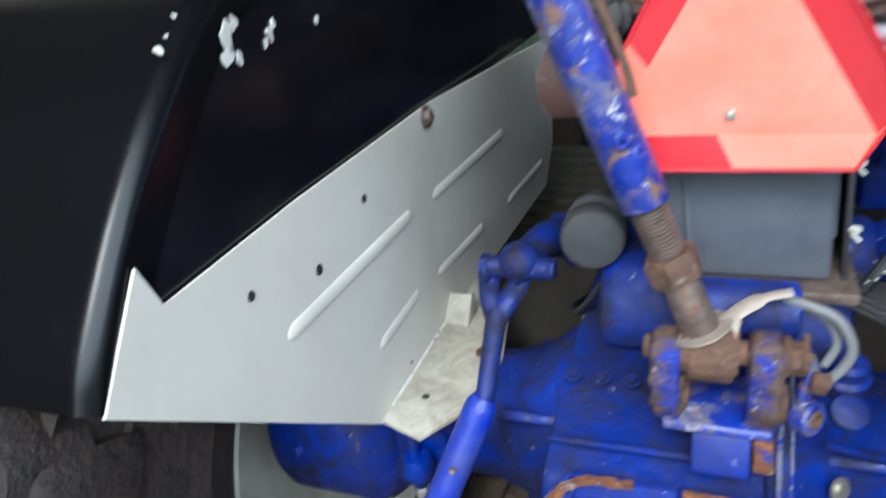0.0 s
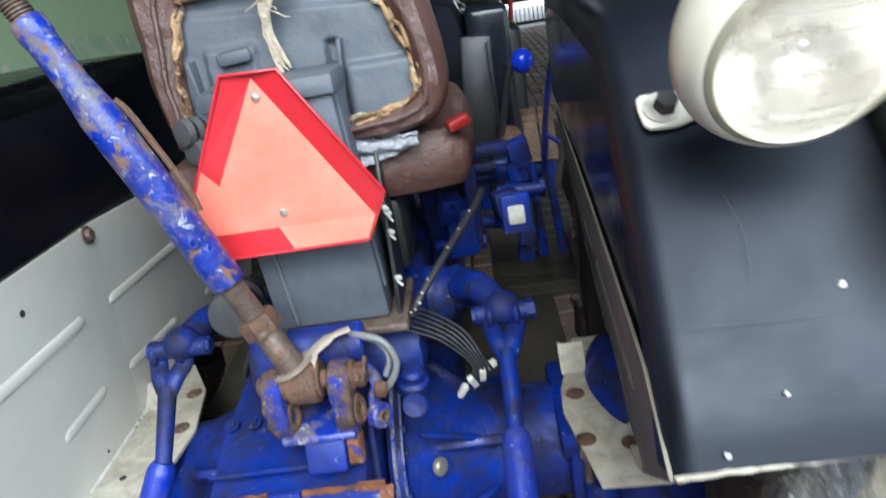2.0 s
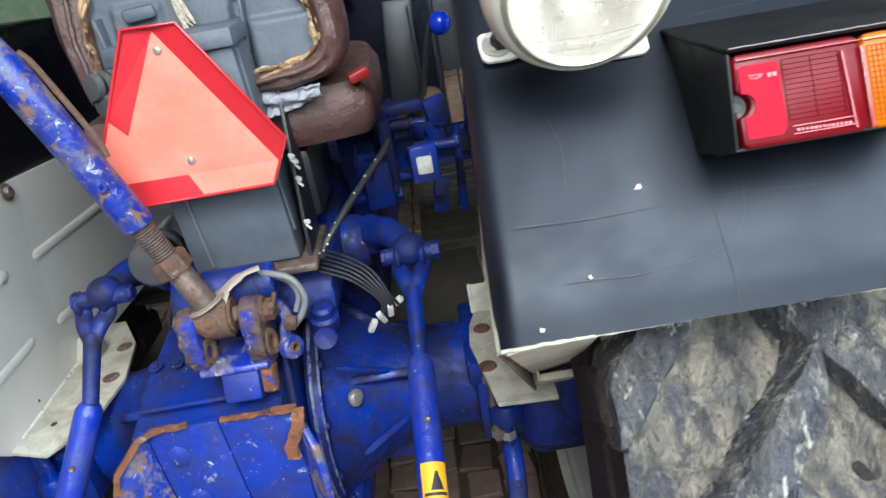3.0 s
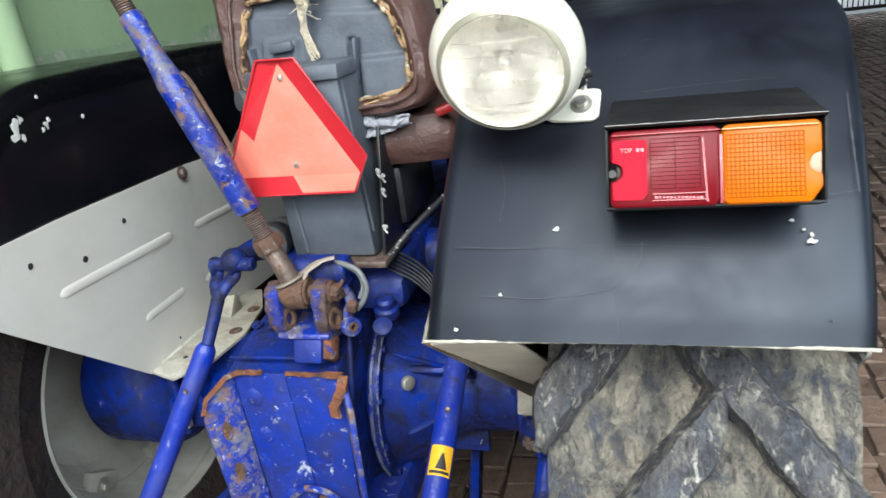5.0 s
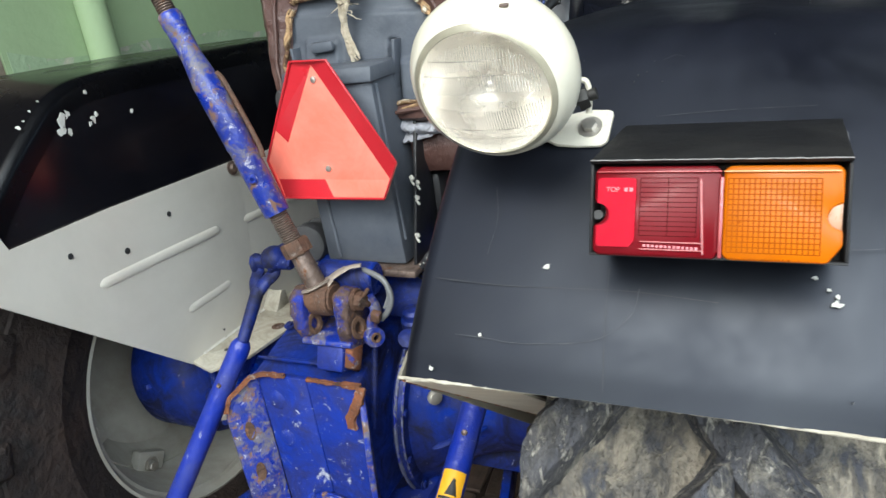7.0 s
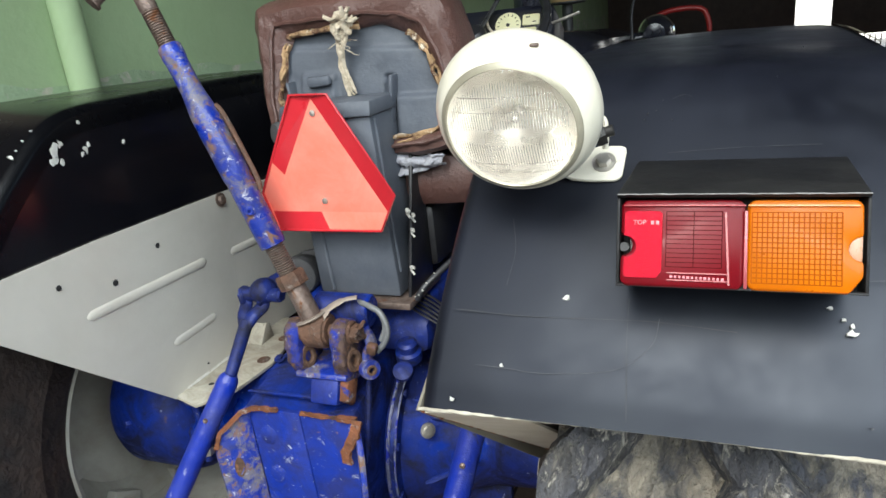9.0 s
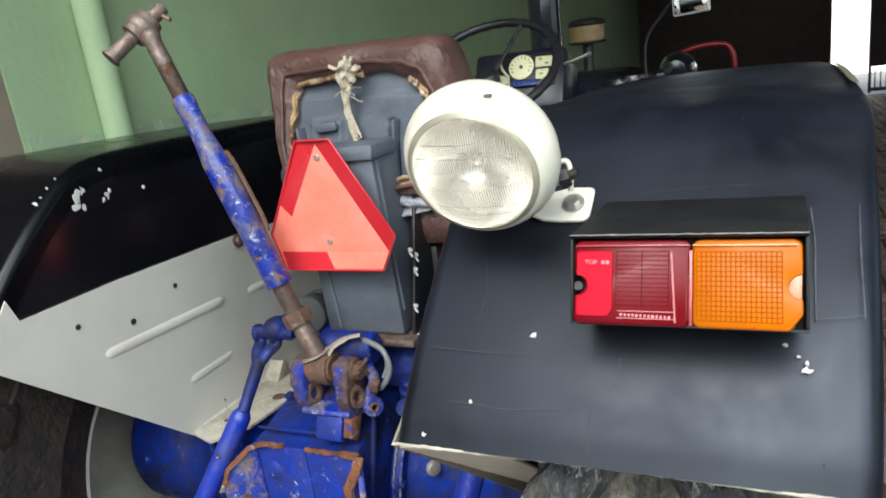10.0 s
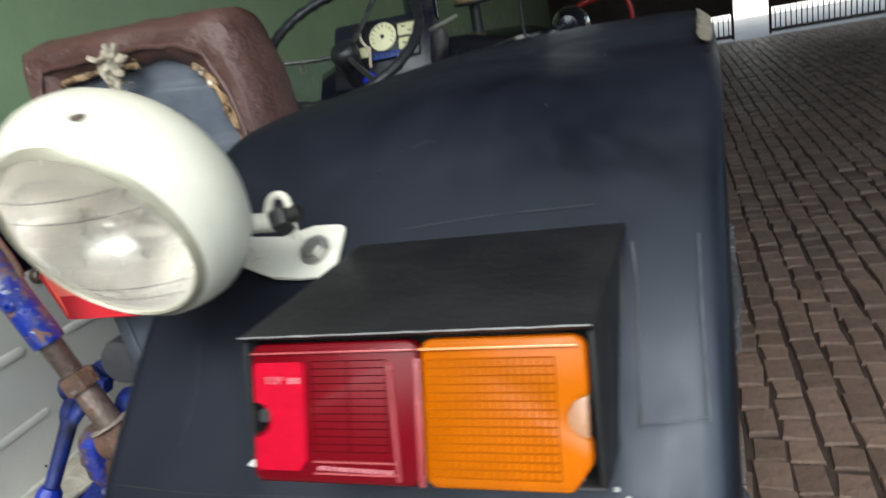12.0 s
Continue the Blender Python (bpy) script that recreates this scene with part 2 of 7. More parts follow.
WALL_PEEL = surface("peeling_damp_plaster", (0.31, 0.41, 0.26), 0.9, var=0.2, scale=6, bump=0.6, bump_scale=40, chips=[((0.48, 0.46, 0.38), 0.52, 9, 0.08), ((0.30, 0.22, 0.14), 0.64, 12, 0.08)])
WALL_BEIGE = surface("beige_plaster", (0.30, 0.24, 0.18), 0.9, var=0.12, scale=4, bump=0.3, bump_scale=40, dirt=(0.22, 0.18, 0.14), dirt_amt=0.5)
WALL_BLUE = surface("blue_painted_plaster", (0.10, 0.13, 0.22), 0.85, var=0.2, scale=8, bump=0.3, chips=[((0.33, 0.28, 0.22), 0.6, 12)])
WALL_DARK = surface("brown_shed_wall", (0.055, 0.034, 0.026), 0.85, var=0.2, scale=2, bump=0.3)
CEILING = surface("grey_corrugated_roof", (0.20, 0.19, 0.18), 0.7, var=0.2, scale=2, bump=0.2)
GATE = surface("dark_brown_gate_steel", (0.05, 0.03, 0.025), 0.6, var=0.25, scale=6, bump=0.2)
STONE = surface("red_brown_paving_stone", (0.255, 0.166, 0.124), 0.5, var=0.28, scale=16, bump=0.6, bump_scale=60, dirt=(0.10, 0.072, 0.056), dirt_amt=0.65, dirt_scale=9, per_object=0.45, lump=0.3, lump_scale=25)
STONE_FAR = surface("far_red_brown_paving", (0.255, 0.166, 0.124), 0.5, var=0.28, scale=16, bump=0.6, bump_scale=60, dirt=(0.10, 0.072, 0.056), dirt_amt=0.65, dirt_scale=9, per_island=0.45, lump=0.3, lump_scale=25)
JOINT = surface("dark_joint_soil", (0.055, 0.035, 0.027), 0.95, var=0.35, scale=20, bump=0.7, bump_scale=80)
YARD = surface("pale_concrete_yard", (0.42, 0.41, 0.39), 0.85, var=0.15, scale=2, bump=0.3)
# white that glows, standing in for bright daylight beyond the gate
GLOW_BACKDROP = surface("glowing_daylight_white", (0.80, 0.79, 0.75), 0.9, var=0.08, scale=2, bump=0.2)
GLOW_BACKDROP.node_tree.nodes["Principled BSDF"].inputs["Emission Color"].default_value = (1.0, 0.98, 0.93, 1)
GLOW_BACKDROP.node_tree.nodes["Principled BSDF"].inputs["Emission Strength"].default_value = 0.8
RED_PAINT = surface("red_machine_paint", (0.22, 0.010, 0.010), 0.35, var=0.25, bump=0.06)
AIR_CUP = surface("tan_plastic_cup", (0.30, 0.20, 0.10), 0.3, var=0.15, bump=0.03)


def glass(name, tint, rough, ribs=None):
    m = bpy.data.materials.new(name)
    m.use_nodes = True
    nt = m.node_tree
    b = nt.nodes["Principled BSDF"]
    b.inputs["Base Color"].default_value = (*tint, 1)
    b.inputs["Roughness"].default_value = rough
    b.inputs["Transmission Weight"].default_value = 1.0
    b.inputs["IOR"].default_value = 1.45
    return m


GLASS = glass("lamp_glass", (1.0, 0.975, 0.945), 0.05)
MIRROR = surface("mirror_silver", (0.85, 0.87, 0.86), 0.03, 1.0, var=0.01, bump=0.0)


# ---- shape helpers ----
def part(name, bm, material, parent=None, label="", smooth=38):
    me = bpy.data.meshes.new(name)
    bmesh.ops.recalc_face_normals(bm, faces=bm.faces)
    lim = radians(smooth)
    for f in bm.faces:
        f.smooth = True
    for e in bm.edges:
        e.smooth = len(e.link_faces) == 2 and e.calc_face_angle(0) < lim
    bm.to_mesh(me)
    bm.free()
    me.materials.append(material)
    ob = new(name, me)
    if parent:
        ob.parent = parent
    if label:
        ob["label"] = label
    return ob


def thing(name, label, category, group="", kind=""):
    return tagged(new(name), label, category, group, kind)


def structure(name, bm, material, label="", category=""):
    return tagged(part(name, bm, material), label, category or name.split("_")[0], kind="structure")


def block(bm, c, s, rot=None, bevel=0.0, seg=2):
    """Box of size s about c, turned by a 3x3 or Euler degrees."""
    r = bmesh.ops.create_cube(bm, size=1.0)
    vs = r["verts"]
    if bevel:
        bmesh.ops.scale(bm, vec=s, verts=vs)
        es = list({e for v in vs for e in v.link_edges})
        g = bmesh.ops.bevel(bm, geom=es, offset=bevel, segments=seg, profile=0.5, affect="EDGES")
        vs = list({v for f in g["faces"] for v in f.verts} | {v for v in vs if v.is_valid})
    else:
        bmesh.ops.scale(bm, vec=s, verts=vs)
    m = Matrix.Translation(c)
    if rot is not None:
        m = m @ (Euler([radians(a) for a in rot]).to_matrix().to_4x4() if not isinstance(rot, Matrix) else rot.to_4x4())
    bmesh.ops.transform(bm, matrix=m, verts=vs)
    return vs


def axes_of(d):
    d = Vector(d).normalized()
    a = d.cross(Vector((0, 0, 1)) if abs(d.z) < 0.9 else Vector((1, 0, 0))).normalized()
    return a, d.cross(a), d


def lathe(bm, profile, origin, axis, seg=32, closed=False):
    """Turns rows of (radius, height along axis) about the axis."""
    a, b, d = axes_of(axis)
    o = Vector(origin)
    rings = []
    for r, h in profile:
        if r < 1e-6:
            rings.append([bm.verts.new(o + d * h)])
        else:
            rings.append([bm.verts.new(o + d * h + (a * math.cos(k * math.tau / seg) + b * math.sin(k * math.tau / seg)) * r) for k in range(seg)])
    pairs = list(zip(rings, rings[1:])) + ([(rings[-1], rings[0])] if closed else [])
    for p, q in pairs:
        for k in range(seg):
            j = (k + 1) % seg
            f = [p[k % len(p)], p[j % len(p)], q[j % len(q)], q[k % len(q)]]
            f = list(dict.fromkeys(f))
            if len(f) > 2:
                bm.faces.new(f)


def rod(bm, p0, p1, r0, r1=None, seg=20, edge=0.0):
    p0, p1 = Vector(p0), Vector(p1)
    h, r1 = (p1 - p0).length, r0 if r1 is None else r1
    e = edge or min(r0, r1, h) * 0.12
    lathe(bm, [(0, 0), (r0 - e, 0), (r0, e), (r1, h - e), (r1 - e, h), (0, h)], p0, p1 - p0, seg)


def hexnut(bm, c, axis, r, h):
    c, d = Vector(c), Vector(axis).normalized()
    lathe(bm, [(0, 0), (r, 0), (r, h * 0.85), (r * 0.88, h), (0, h)], c - d * h / 2, d, 6)


def ball(bm, c, r, squash=(1, 1, 1), seg=20):
    g = bmesh.ops.create_uvsphere(bm, u_segments=seg, v_segments=seg // 2 + 2, radius=r)
    bmesh.ops.transform(bm, matrix=Matrix.Translation(c) @ Matrix.Diagonal((*squash, 1)), verts=g["verts"])


def smooth_line(pts, n=6):
    """Catmull-Rom through the points."""
    p = [Vector(q) for q in pts]
    p = [p[0] * 2 - p[1]] + p + [p[-1] * 2 - p[-2]]
    out = []
    for i in range(1, len(p) - 2):
        for k in range(n):
            t = k / n
            out.append(0.5 * (2 * p[i] + (p[i + 1] - p[i - 1]) * t + (2 * p[i - 1] - 5 * p[i] + 4 * p[i + 1] - p[i + 2]) * t * t
                              + (3 * p[i] - p[i - 1] - 3 * p[i + 1] + p[i + 2]) * t ** 3))
    return out + [p[-2]]


def sweep(bm, pts, r, seg=10, closed=False, flat=None, turn=0.0):
    """A tube along points; r may be a number or one per point; flat: second radius."""
    pts = [Vector(p) for p in pts]
    n = len(pts)
    rs = [r] * n if isinstance(r, (int, float)) else r
    rings, ref = [], None
    for i, p in enumerate(pts):
        q0, q1 = (pts[i - 1] if i or closed else p), (pts[(i + 1) % n] if i < n - 1 or closed else p)
        d = (q1 - q0).normalized()
        if ref is None:
            ref = axes_of(d)[0]
        a = (ref - d * ref.dot(d)).normalized()
        b = d.cross(a)
        ref = a
        rb = rs[i] if flat is None else flat
        rings.append([bm.verts.new(p + a * math.cos(k * math.tau / seg + turn) * rs[i] + b * math.sin(k * math.tau / seg + turn) * rb) for k in range(seg)])
    for i in range(n if closed else n - 1):
        p, q = rings[i], rings[(i + 1) % n]
        for k in range(seg):
            bm.faces.new([p[k], p[(k + 1) % seg], q[(k + 1) % seg], q[k]])
    if not closed:
        bm.faces.new(rings[0][::-1])
        bm.faces.new(rings[-1])


def prism(bm, pts, axis, lo, hi, bevel=0.0, holes=False):
    """A polygon in the two other axes, from lo to hi along axis ('x', 'y' or 'z')."""
    def at(p, v):
        return {"x": (v, p[0], p[1]), "y": (p[0], v, p[1]), "z": (p[0], p[1], v)}[axis]
    a = [bm.verts.new(at(p, lo)) for p in pts]
    b = [bm.verts.new(at(p, hi)) for p in pts]
    n = len(pts)
    fs = [bm.faces.new(a), bm.faces.new(b[::-1])] + [bm.faces.new([a[i], b[i], b[(i + 1) % n], a[(i + 1) % n]]) for i in range(n)]
    if bevel:
        bmesh.ops.recalc_face_normals(bm, faces=fs)
        es = list({e for f in fs for e in f.edges})
        bmesh.ops.bevel(bm, geom=es, offset=bevel, segments=2, profile=0.5, affect="EDGES")
    return a + b


def sheet(bm, rows, thick):
    """A skin through a grid of points, with thickness."""
    g = [[bm.verts.new(p) for p in r] for r in rows]
    fs = [bm.faces.new([g[i][j], g[i][j + 1], g[i + 1][j + 1], g[i + 1][j]]) for i in range(len(g) - 1) for j in range(len(g[0]) - 1)]
    bmesh.ops.recalc_face_normals(bm, faces=fs)
    bmesh.ops.solidify(bm, geom=fs, thickness=thick)


def bolt(parent, c, axis, r=0.009, material=None, name="bolt"):
    bm = bmesh.new()
    d = Vector(axis).normalized()
    lathe(bm, [(0, 0), (r * 1.6, 0), (r * 1.6, r * 0.25), (0, r * 0.25)], c, d, 16)
    hexnut(bm, Vector(c) + d * r * 0.6, d, r, r * 0.8)
    return part(name, bm, material or ZINC, parent)


def mirror_x(ob):
    for v in ob.data.vertices:
        v.co.x = -v.co.x
    ob.data.flip_normals()
    return ob


# ---- the shed ----
WX = -1.30          # face of the green wall
bm = bmesh.new()
block(bm, (WX - 0.12, 7.04, 1.6), (0.24, 13.71, 3.2))
wall_green = structure("wall_west", bm, WALL_GREEN, "green distempered plaster wall with stains", "wall")
bm = bmesh.new()
rows = []
for i in range(90):
    y = 0.2 + i * 0.14
    top = 1.47 - 0.06 * (y / 3.0) + 0.05 * noise.noise((y * 3.1, 0.3, 0)) + 0.03 * noise.noise((y * 9, 2, 0))
    rows.append([(WX + 0.003, y, 0.0), (WX + 0.004, y, top * 0.6), (WX + 0.003, y, top)])
sheet(bm, rows, 0.002)
structure("wall_west_damp_band", bm, WALL_PEEL, "peeling damp plaster along the foot of the wall", "wall")
bm = bmesh.new()
rod(bm, (WX + 0.048, 0.497, 0.0), (WX + 0.048, 0.497, 3.2), 0.048, seg=24)
part("wall_pipe", bm, WALL_GREEN, wall_green, "drain pipe painted over in wall green")
bm = bmesh.new()
block(bm, (WX - 0.123, 0.0325, 1.6), (0.24, 0.305, 3.2), bevel=0.008)
wall_jamb = structure("wall_jamb", bm, WALL_BEIGE, "bare beige plaster jamb at the end of the wall", "wall")
bm = bmesh.new()
rows = []
for i in range(24):
    y = -0.11 + i * 0.0075
    rows.append([(WX + 0.002, y, 1.05), (WX + 0.003, y, 1.3), (WX + 0.002, y, 1.525 + 0.02 * noise.noise((y * 20, 1, 0)))])
sheet(bm, rows, 0.002)
structure("wall_jamb_paint", bm, WALL_BLUE, "remains of blue paint on the plaster jamb", "wall")
# unseen dark wall, added as the left fender's reflection
bm = bmesh.new()
block(bm, (WX - 0.120, -4.56, 2.4), (0.24, 8.87, 4.8))
structure("wall_south_west", bm, WALL_DARK, "unseen dark brown wall added to darken the left fender", "wall")
bm = bmesh.new()
block(bm, (6.4, 8.6, 1.6), (0.24, 9.4, 3.2))
structure("wall_east", bm, WALL_DARK, "dark brown shed wall", "wall")
bm = bmesh.new()
for i in range(62):
    x0 = -1.6 + i * 0.135
    prism(bm, [(x0, 3.2), (x0 + 0.07, 3.235), (x0 + 0.134, 3.2), (x0 + 0.134, 3.26), (x0, 3.26)], "y", 0.1, 13.2)
# unseen roof, added to block sky from the fender crest
part_roof = bmesh.new()
for i in range(60):
    x0 = -1.6 + i * 0.135
    prism(part_roof, [(x0, 3.6), (x0 + 0.07, 3.635), (x0 + 0.134, 3.6), (x0 + 0.134, 3.66), (x0, 3.66)], "y", -1.45, 0.3)
tagged(part("ceiling_porch", part_roof, CEILING), "unseen grey corrugated roof added to darken the fender's reflections", "ceiling", kind="structure")
tagged(part("ceiling", bm, CEILING), "grey corrugated shed roof", "ceiling", kind="structure")

# ---- the tractor ----
def group_part(name, parent, label=""):
    e = new(name)
    e.parent = parent
    if label:
        e["label"] = label
    return e


tractor = thing("tractor", "old blue farm tractor with black fenders parked on stone paving", "tractor")
AX_Y, AX_Z, TR, TREAD_TURN = -0.05, 0.70, 0.70, 0.135


def rear_wheel(side, x_in, width, mud, bars):
    """side: 1 right, -1 left. Built on the right and turned over for the left."""
    w = group_part("rear_wheel", tractor)
    xc = x_in + width / 2
    o = (xc, AX_Y, AX_Z)
    h = width / 2
    core = TR - 0.046
    bm = bmesh.new()
    prof = [(0.352, -h * 0.80), (0.385, -h * 0.93), (0.43, -h * 0.97), (0.435, -h * 1.0), (0.50, -h * 1.0), (0.56, -h * 0.99), (0.565, -h * 0.96), (0.61, -h * 0.94), (core - 0.012, -h * 0.84),
            (core, -h * 0.4), (core + 0.004, 0), (core, h * 0.4), (core - 0.012, h * 0.84), (0.61, h * 0.94), (0.54, h), (0.46, h), (0.40, h * 0.93), (0.352, h * 0.80),
            (0.345, 0)]
    lathe(bm, prof, o, (1, 0, 0), 120, closed=True)
    for v in bm.verts:
        d = (v.co - Vector(o))
        if Vector((0, d.y, d.z)).length > 0.6:
            k = noise.fractal(v.co * 14, 1.0, 2.0, 4)
            v.co += Vector((0, d.y, d.z)).normalized() * 0.007 * k
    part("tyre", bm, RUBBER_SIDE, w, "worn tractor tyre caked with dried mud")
    bm = bmesh.new()
    rows = []
    for k in range(241):
        a = k * math.tau / 240
        row = []
        for j in range(17):
            u = j / 8 - 1
            x = h * 0.97 * u
            rr = core + 0.010 - 0.016 * abs(u) ** 3 + 0.013 * noise.fractal(Vector((x * 26, math.cos(a) * 15, math.sin(a) * 15)), 0.8, 2.0, 5)
            row.append((xc + x, AX_Y + math.cos(a) * rr, AX_Z + math.sin(a) * rr))
        rows.append(row)
    sheet(bm, rows, 0.004)
    part("mud_coat", bm, mud, w, "dried mud between the tread bars", smooth=70)
    n = 18
    for s in (1, -1):
        for i in range(n):
            bm = bmesh.new()
            a0 = (i + (0.5 if s > 0 else 0)) * math.tau / n + TREAD_TURN
            rng = random.Random(i * 2 + (s > 0))
            rings = []
            steps = 30
            for k in range(steps):
                u = k / (steps - 1)
                x = s * (-0.030 + u * (h * 1.02 + 0.030))
                ang = a0 + 0.38 * u
                half = (0.039 + 0.006 * max(0, u - 0.6) + rng.uniform(-0.001, 0.001)) / TR
                top = TR + 0.003 - 0.010 * u * u - (0.010 if k == 0 else 0.003 if k == 1 else 0)
                foot = core - 0.012 if u < 0.85 else core - 0.045
                half *= (0.62, 0.86, 0.96)[k] if k < 3 else (0.72 if k == steps - 1 else 1.0)
                ring = []
                for da, rr in ((-half * 1.5, foot), (-half * 1.2, core + 0.016), (-half * 1.02, top - 0.010), (-half * 0.86, top - 0.001), (-half * 0.3, top), (half * 0.3, top), (half * 0.86, top - 0.001), (half * 1.02, top - 0.010), (half * 1.2, core + 0.016), (half * 1.5, foot)):
                    q = Vector((x * 22, (ang + da) * 16, i))
                    rr += 0.005 * noise.fractal(q * 1.4, 0.8, 2.0, 5) + 0.0015 * noise.noise(Vector((x * 160, (ang + da) * 30, i)))
                    da += 0.007 * noise.noise(q * 1.7 + Vector((7, 3, 1))) + 0.003 * noise.noise(q * 5)
                    ring.append(bm.verts.new((xc + x + 0.003 * noise.noise(q * 2), AX_Y - math.cos(ang + da) * rr, AX_Z + math.sin(-ang - da) * rr)))
                rings.append(ring)
            for p, q in zip(rings, rings[1:]):
                for k in range(10):
                    bm.faces.new([p[k], p[(k + 1) % 10], q[(k + 1) % 10], q[k]])
            bm.faces.new(rings[0][::-1])
            bm.faces.new(rings[-1])
            part("tread_bar", bm, bars, w, smooth=50)
            if s < 0:
                th = math.pi + a0 + 0.36
                bm = bmesh.new()
                block(bm, (xc - h * 0.96, AX_Y + 0.605 * math.cos(th), AX_Z + 0.605 * math.sin(th)), (0.040, 0.080 + rng.uniform(-0.01, 0.01), 0.13), rot=(math.degrees(th) - 90, 0, 0), bevel=0.018, seg=3)
                for v in bm.verts:
                    v.co += Vector((0.010, 0.014, 0.014)) * noise.fractal(v.co * 26, 0.9, 2.0, 4)
                part("shoulder_block", bm, RUBBER_SIDE, w)
    bm = bmesh.new()
    lathe(bm, [(0.350, -h * 0.83), (0.361, -h * 0.81), (0.357, -h * 0.78), (0.330, -h * 0.7), (0.325, -h * 0.3), (0.30, -h * 0.1), (0.31, h * 0.1), (0.335, h * 0.3), (0.345, h * 0.7), (0.375, h * 0.76), (0.385, h * 0.8),
               (0.375, h * 0.84), (0.325, h * 0.6), (0.29, 0.02), (0.325, -h * 0.6)], o, (1, 0, 0), 96, closed=True)
    part("rim", bm, RIM, w, "pale grey painted rim")
    bm = bmesh.new()
    d = h * 0.1
    lathe(bm, [(0.31, d), (0.29, d - 0.01), (0.24, d + 0.05), (0.12, d + 0.06), (0.0, d + 0.06), (0.0, d + 0.075), (0.12, d + 0.075), (0.245, d + 0.065), (0.31, d + 0.02)], o, (1, 0, 0), 64)
    part("wheel_disc", bm, RIM, w)
    for k in range(8):
        a = k * math.tau / 8 + 0.2
        block_y, block_z = AX_Y + 0.285 * math.cos(a), AX_Z + 0.285 * math.sin(a)
        bm = bmesh.new()
        block(bm, (xc + d - 0.012, block_y, block_z), (0.03, 0.085, 0.07), rot=(math.degrees(a) - 90, 0, 0), bevel=0.006)
        part("rim_lug", bm, RIM, w)
        bolt(w, (xc + d - 0.027, block_y, block_z), (-1, 0, 0), 0.014, ZINC)
    if side < 0:
        done = set()
        for c in w.children:
            if c.data.name not in done:
                done.add(c.data.name)
                mirror_x(c)
    return w


rear_wheel(1, 0.485, 0.335, MUD_COAT, RUBBER)
# left tread bars and mud coat take the darker sidewall rubber
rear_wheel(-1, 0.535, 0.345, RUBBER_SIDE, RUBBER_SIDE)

# ---- fenders ----
PROF = [(-0.684, 1.175), (-0.662, 1.212), (-0.605, 1.280), (-0.545, 1.340), (-0.50, 1.379), (-0.47, 1.403), (-0.44, 1.424), (-0.40, 1.441), (-0.35, 1.448), (-0.25, 1.450), (0.0, 1.449), (0.25, 1.444), (0.5, 1.43), (0.68, 1.40), (0.75, 1.36)]


def on_fender(x, y, lift=0.0):
    """A place on the right fender's skin, and the skin's normal there."""
    for (y0, z0), (y1, z1) in zip(PROF, PROF[1:]):
        if y <= y1:
            break
    t = Vector((0, y1 - y0, z1 - z0)).normalized()
    n = Vector((0, -t.z, t.y))
    z = z0 + (z1 - z0) * (y - y0) / (y1 - y0)
    return Vector((x, y, z)) + n * (lift + 0.0025), n, t


def chip(parent, c, n, t, r, seed, material):
    """A ragged flake of missing paint, lying on a skin."""
    rng = random.Random(seed)
    b = Vector(n).cross(Vector(t)).normalized()
    bm = bmesh.new()
    k = 9
    top, low = [], []
    for i in range(k):
        a = i * math.tau / k
        q = r * 0.8 * rng.uniform(0.35, 1.15)
        d = Vector(t) * math.cos(a) * q * 0.8 + b * math.sin(a) * q
        top.append(bm.verts.new(Vector(c) + d + Vector(n) * 0.0007))
        low.append(bm.verts.new(Vector(c) + d * 1.1 - Vector(n) * 0.0012))
    bm.faces.new(top)
    for i in range(k):
        bm.faces.new([top[i], low[i], low[(i + 1) % k], top[(i + 1) % k]])
    return part("paint_chip", bm, material, parent)


CREAM_PANEL = surface("rust_spotted_cream_paint", (0.66, 0.60, 0.48), 0.5, var=0.08, scale=6, bump=0.15, chips=[((0.20, 0.09, 0.04), 0.69, 40, 0.05)], dirt=(0.36, 0.28, 0.19), dirt_amt=0.5, dirt_scale=10)
# right panel's muddy grey, darkened in colour for the shade it lies in
GREY_SHADED = surface("shaded_muddy_grey_paint", (0.20, 0.185, 0.145), 0.6, var=0.2, scale=6, bump=0.15, chips=[((0.12, 0.08, 0.05), 0.66, 22)], dirt=(0.13, 0.10, 0.08), dirt_amt=0.5)
PRIMER = surface("bared_primer", (0.50, 0.49, 0.45), 0.75, var=0.25, scale=60, bump=0.3)
PALE_SCRATCH = surface("pale_scratch", (0.036, 0.038, 0.044), 0.6, var=0.4, scale=60, bump=0.1)
DARK_SCRATCH = surface("dark_crease", (0.008, 0.009, 0.013), 0.5, var=0.2, bump=0.1)


def toe(s, y):
    """The right fender opens outwards towards the front."""
    return 0.075 * (y + 0.69) if s > 0 else 0.0


def splay(z):
    """The inner panels lean outwards towards their feet."""
    return 0.042 * max(0.0, 1.2 - z) / 0.39


def loft_simple(bm, rings):
    vs = [[bm.verts.new(p) for p in r] for r in rings]
    for a, b in zip(vs, vs[1:]):
        for k in range(len(a)):
            j = (k + 1) % len(a)
            bm.faces.new([a[k], a[j], b[j], b[k]])
    bm.faces.new(vs[0][::-1])
    bm.faces.new(vs[-1])


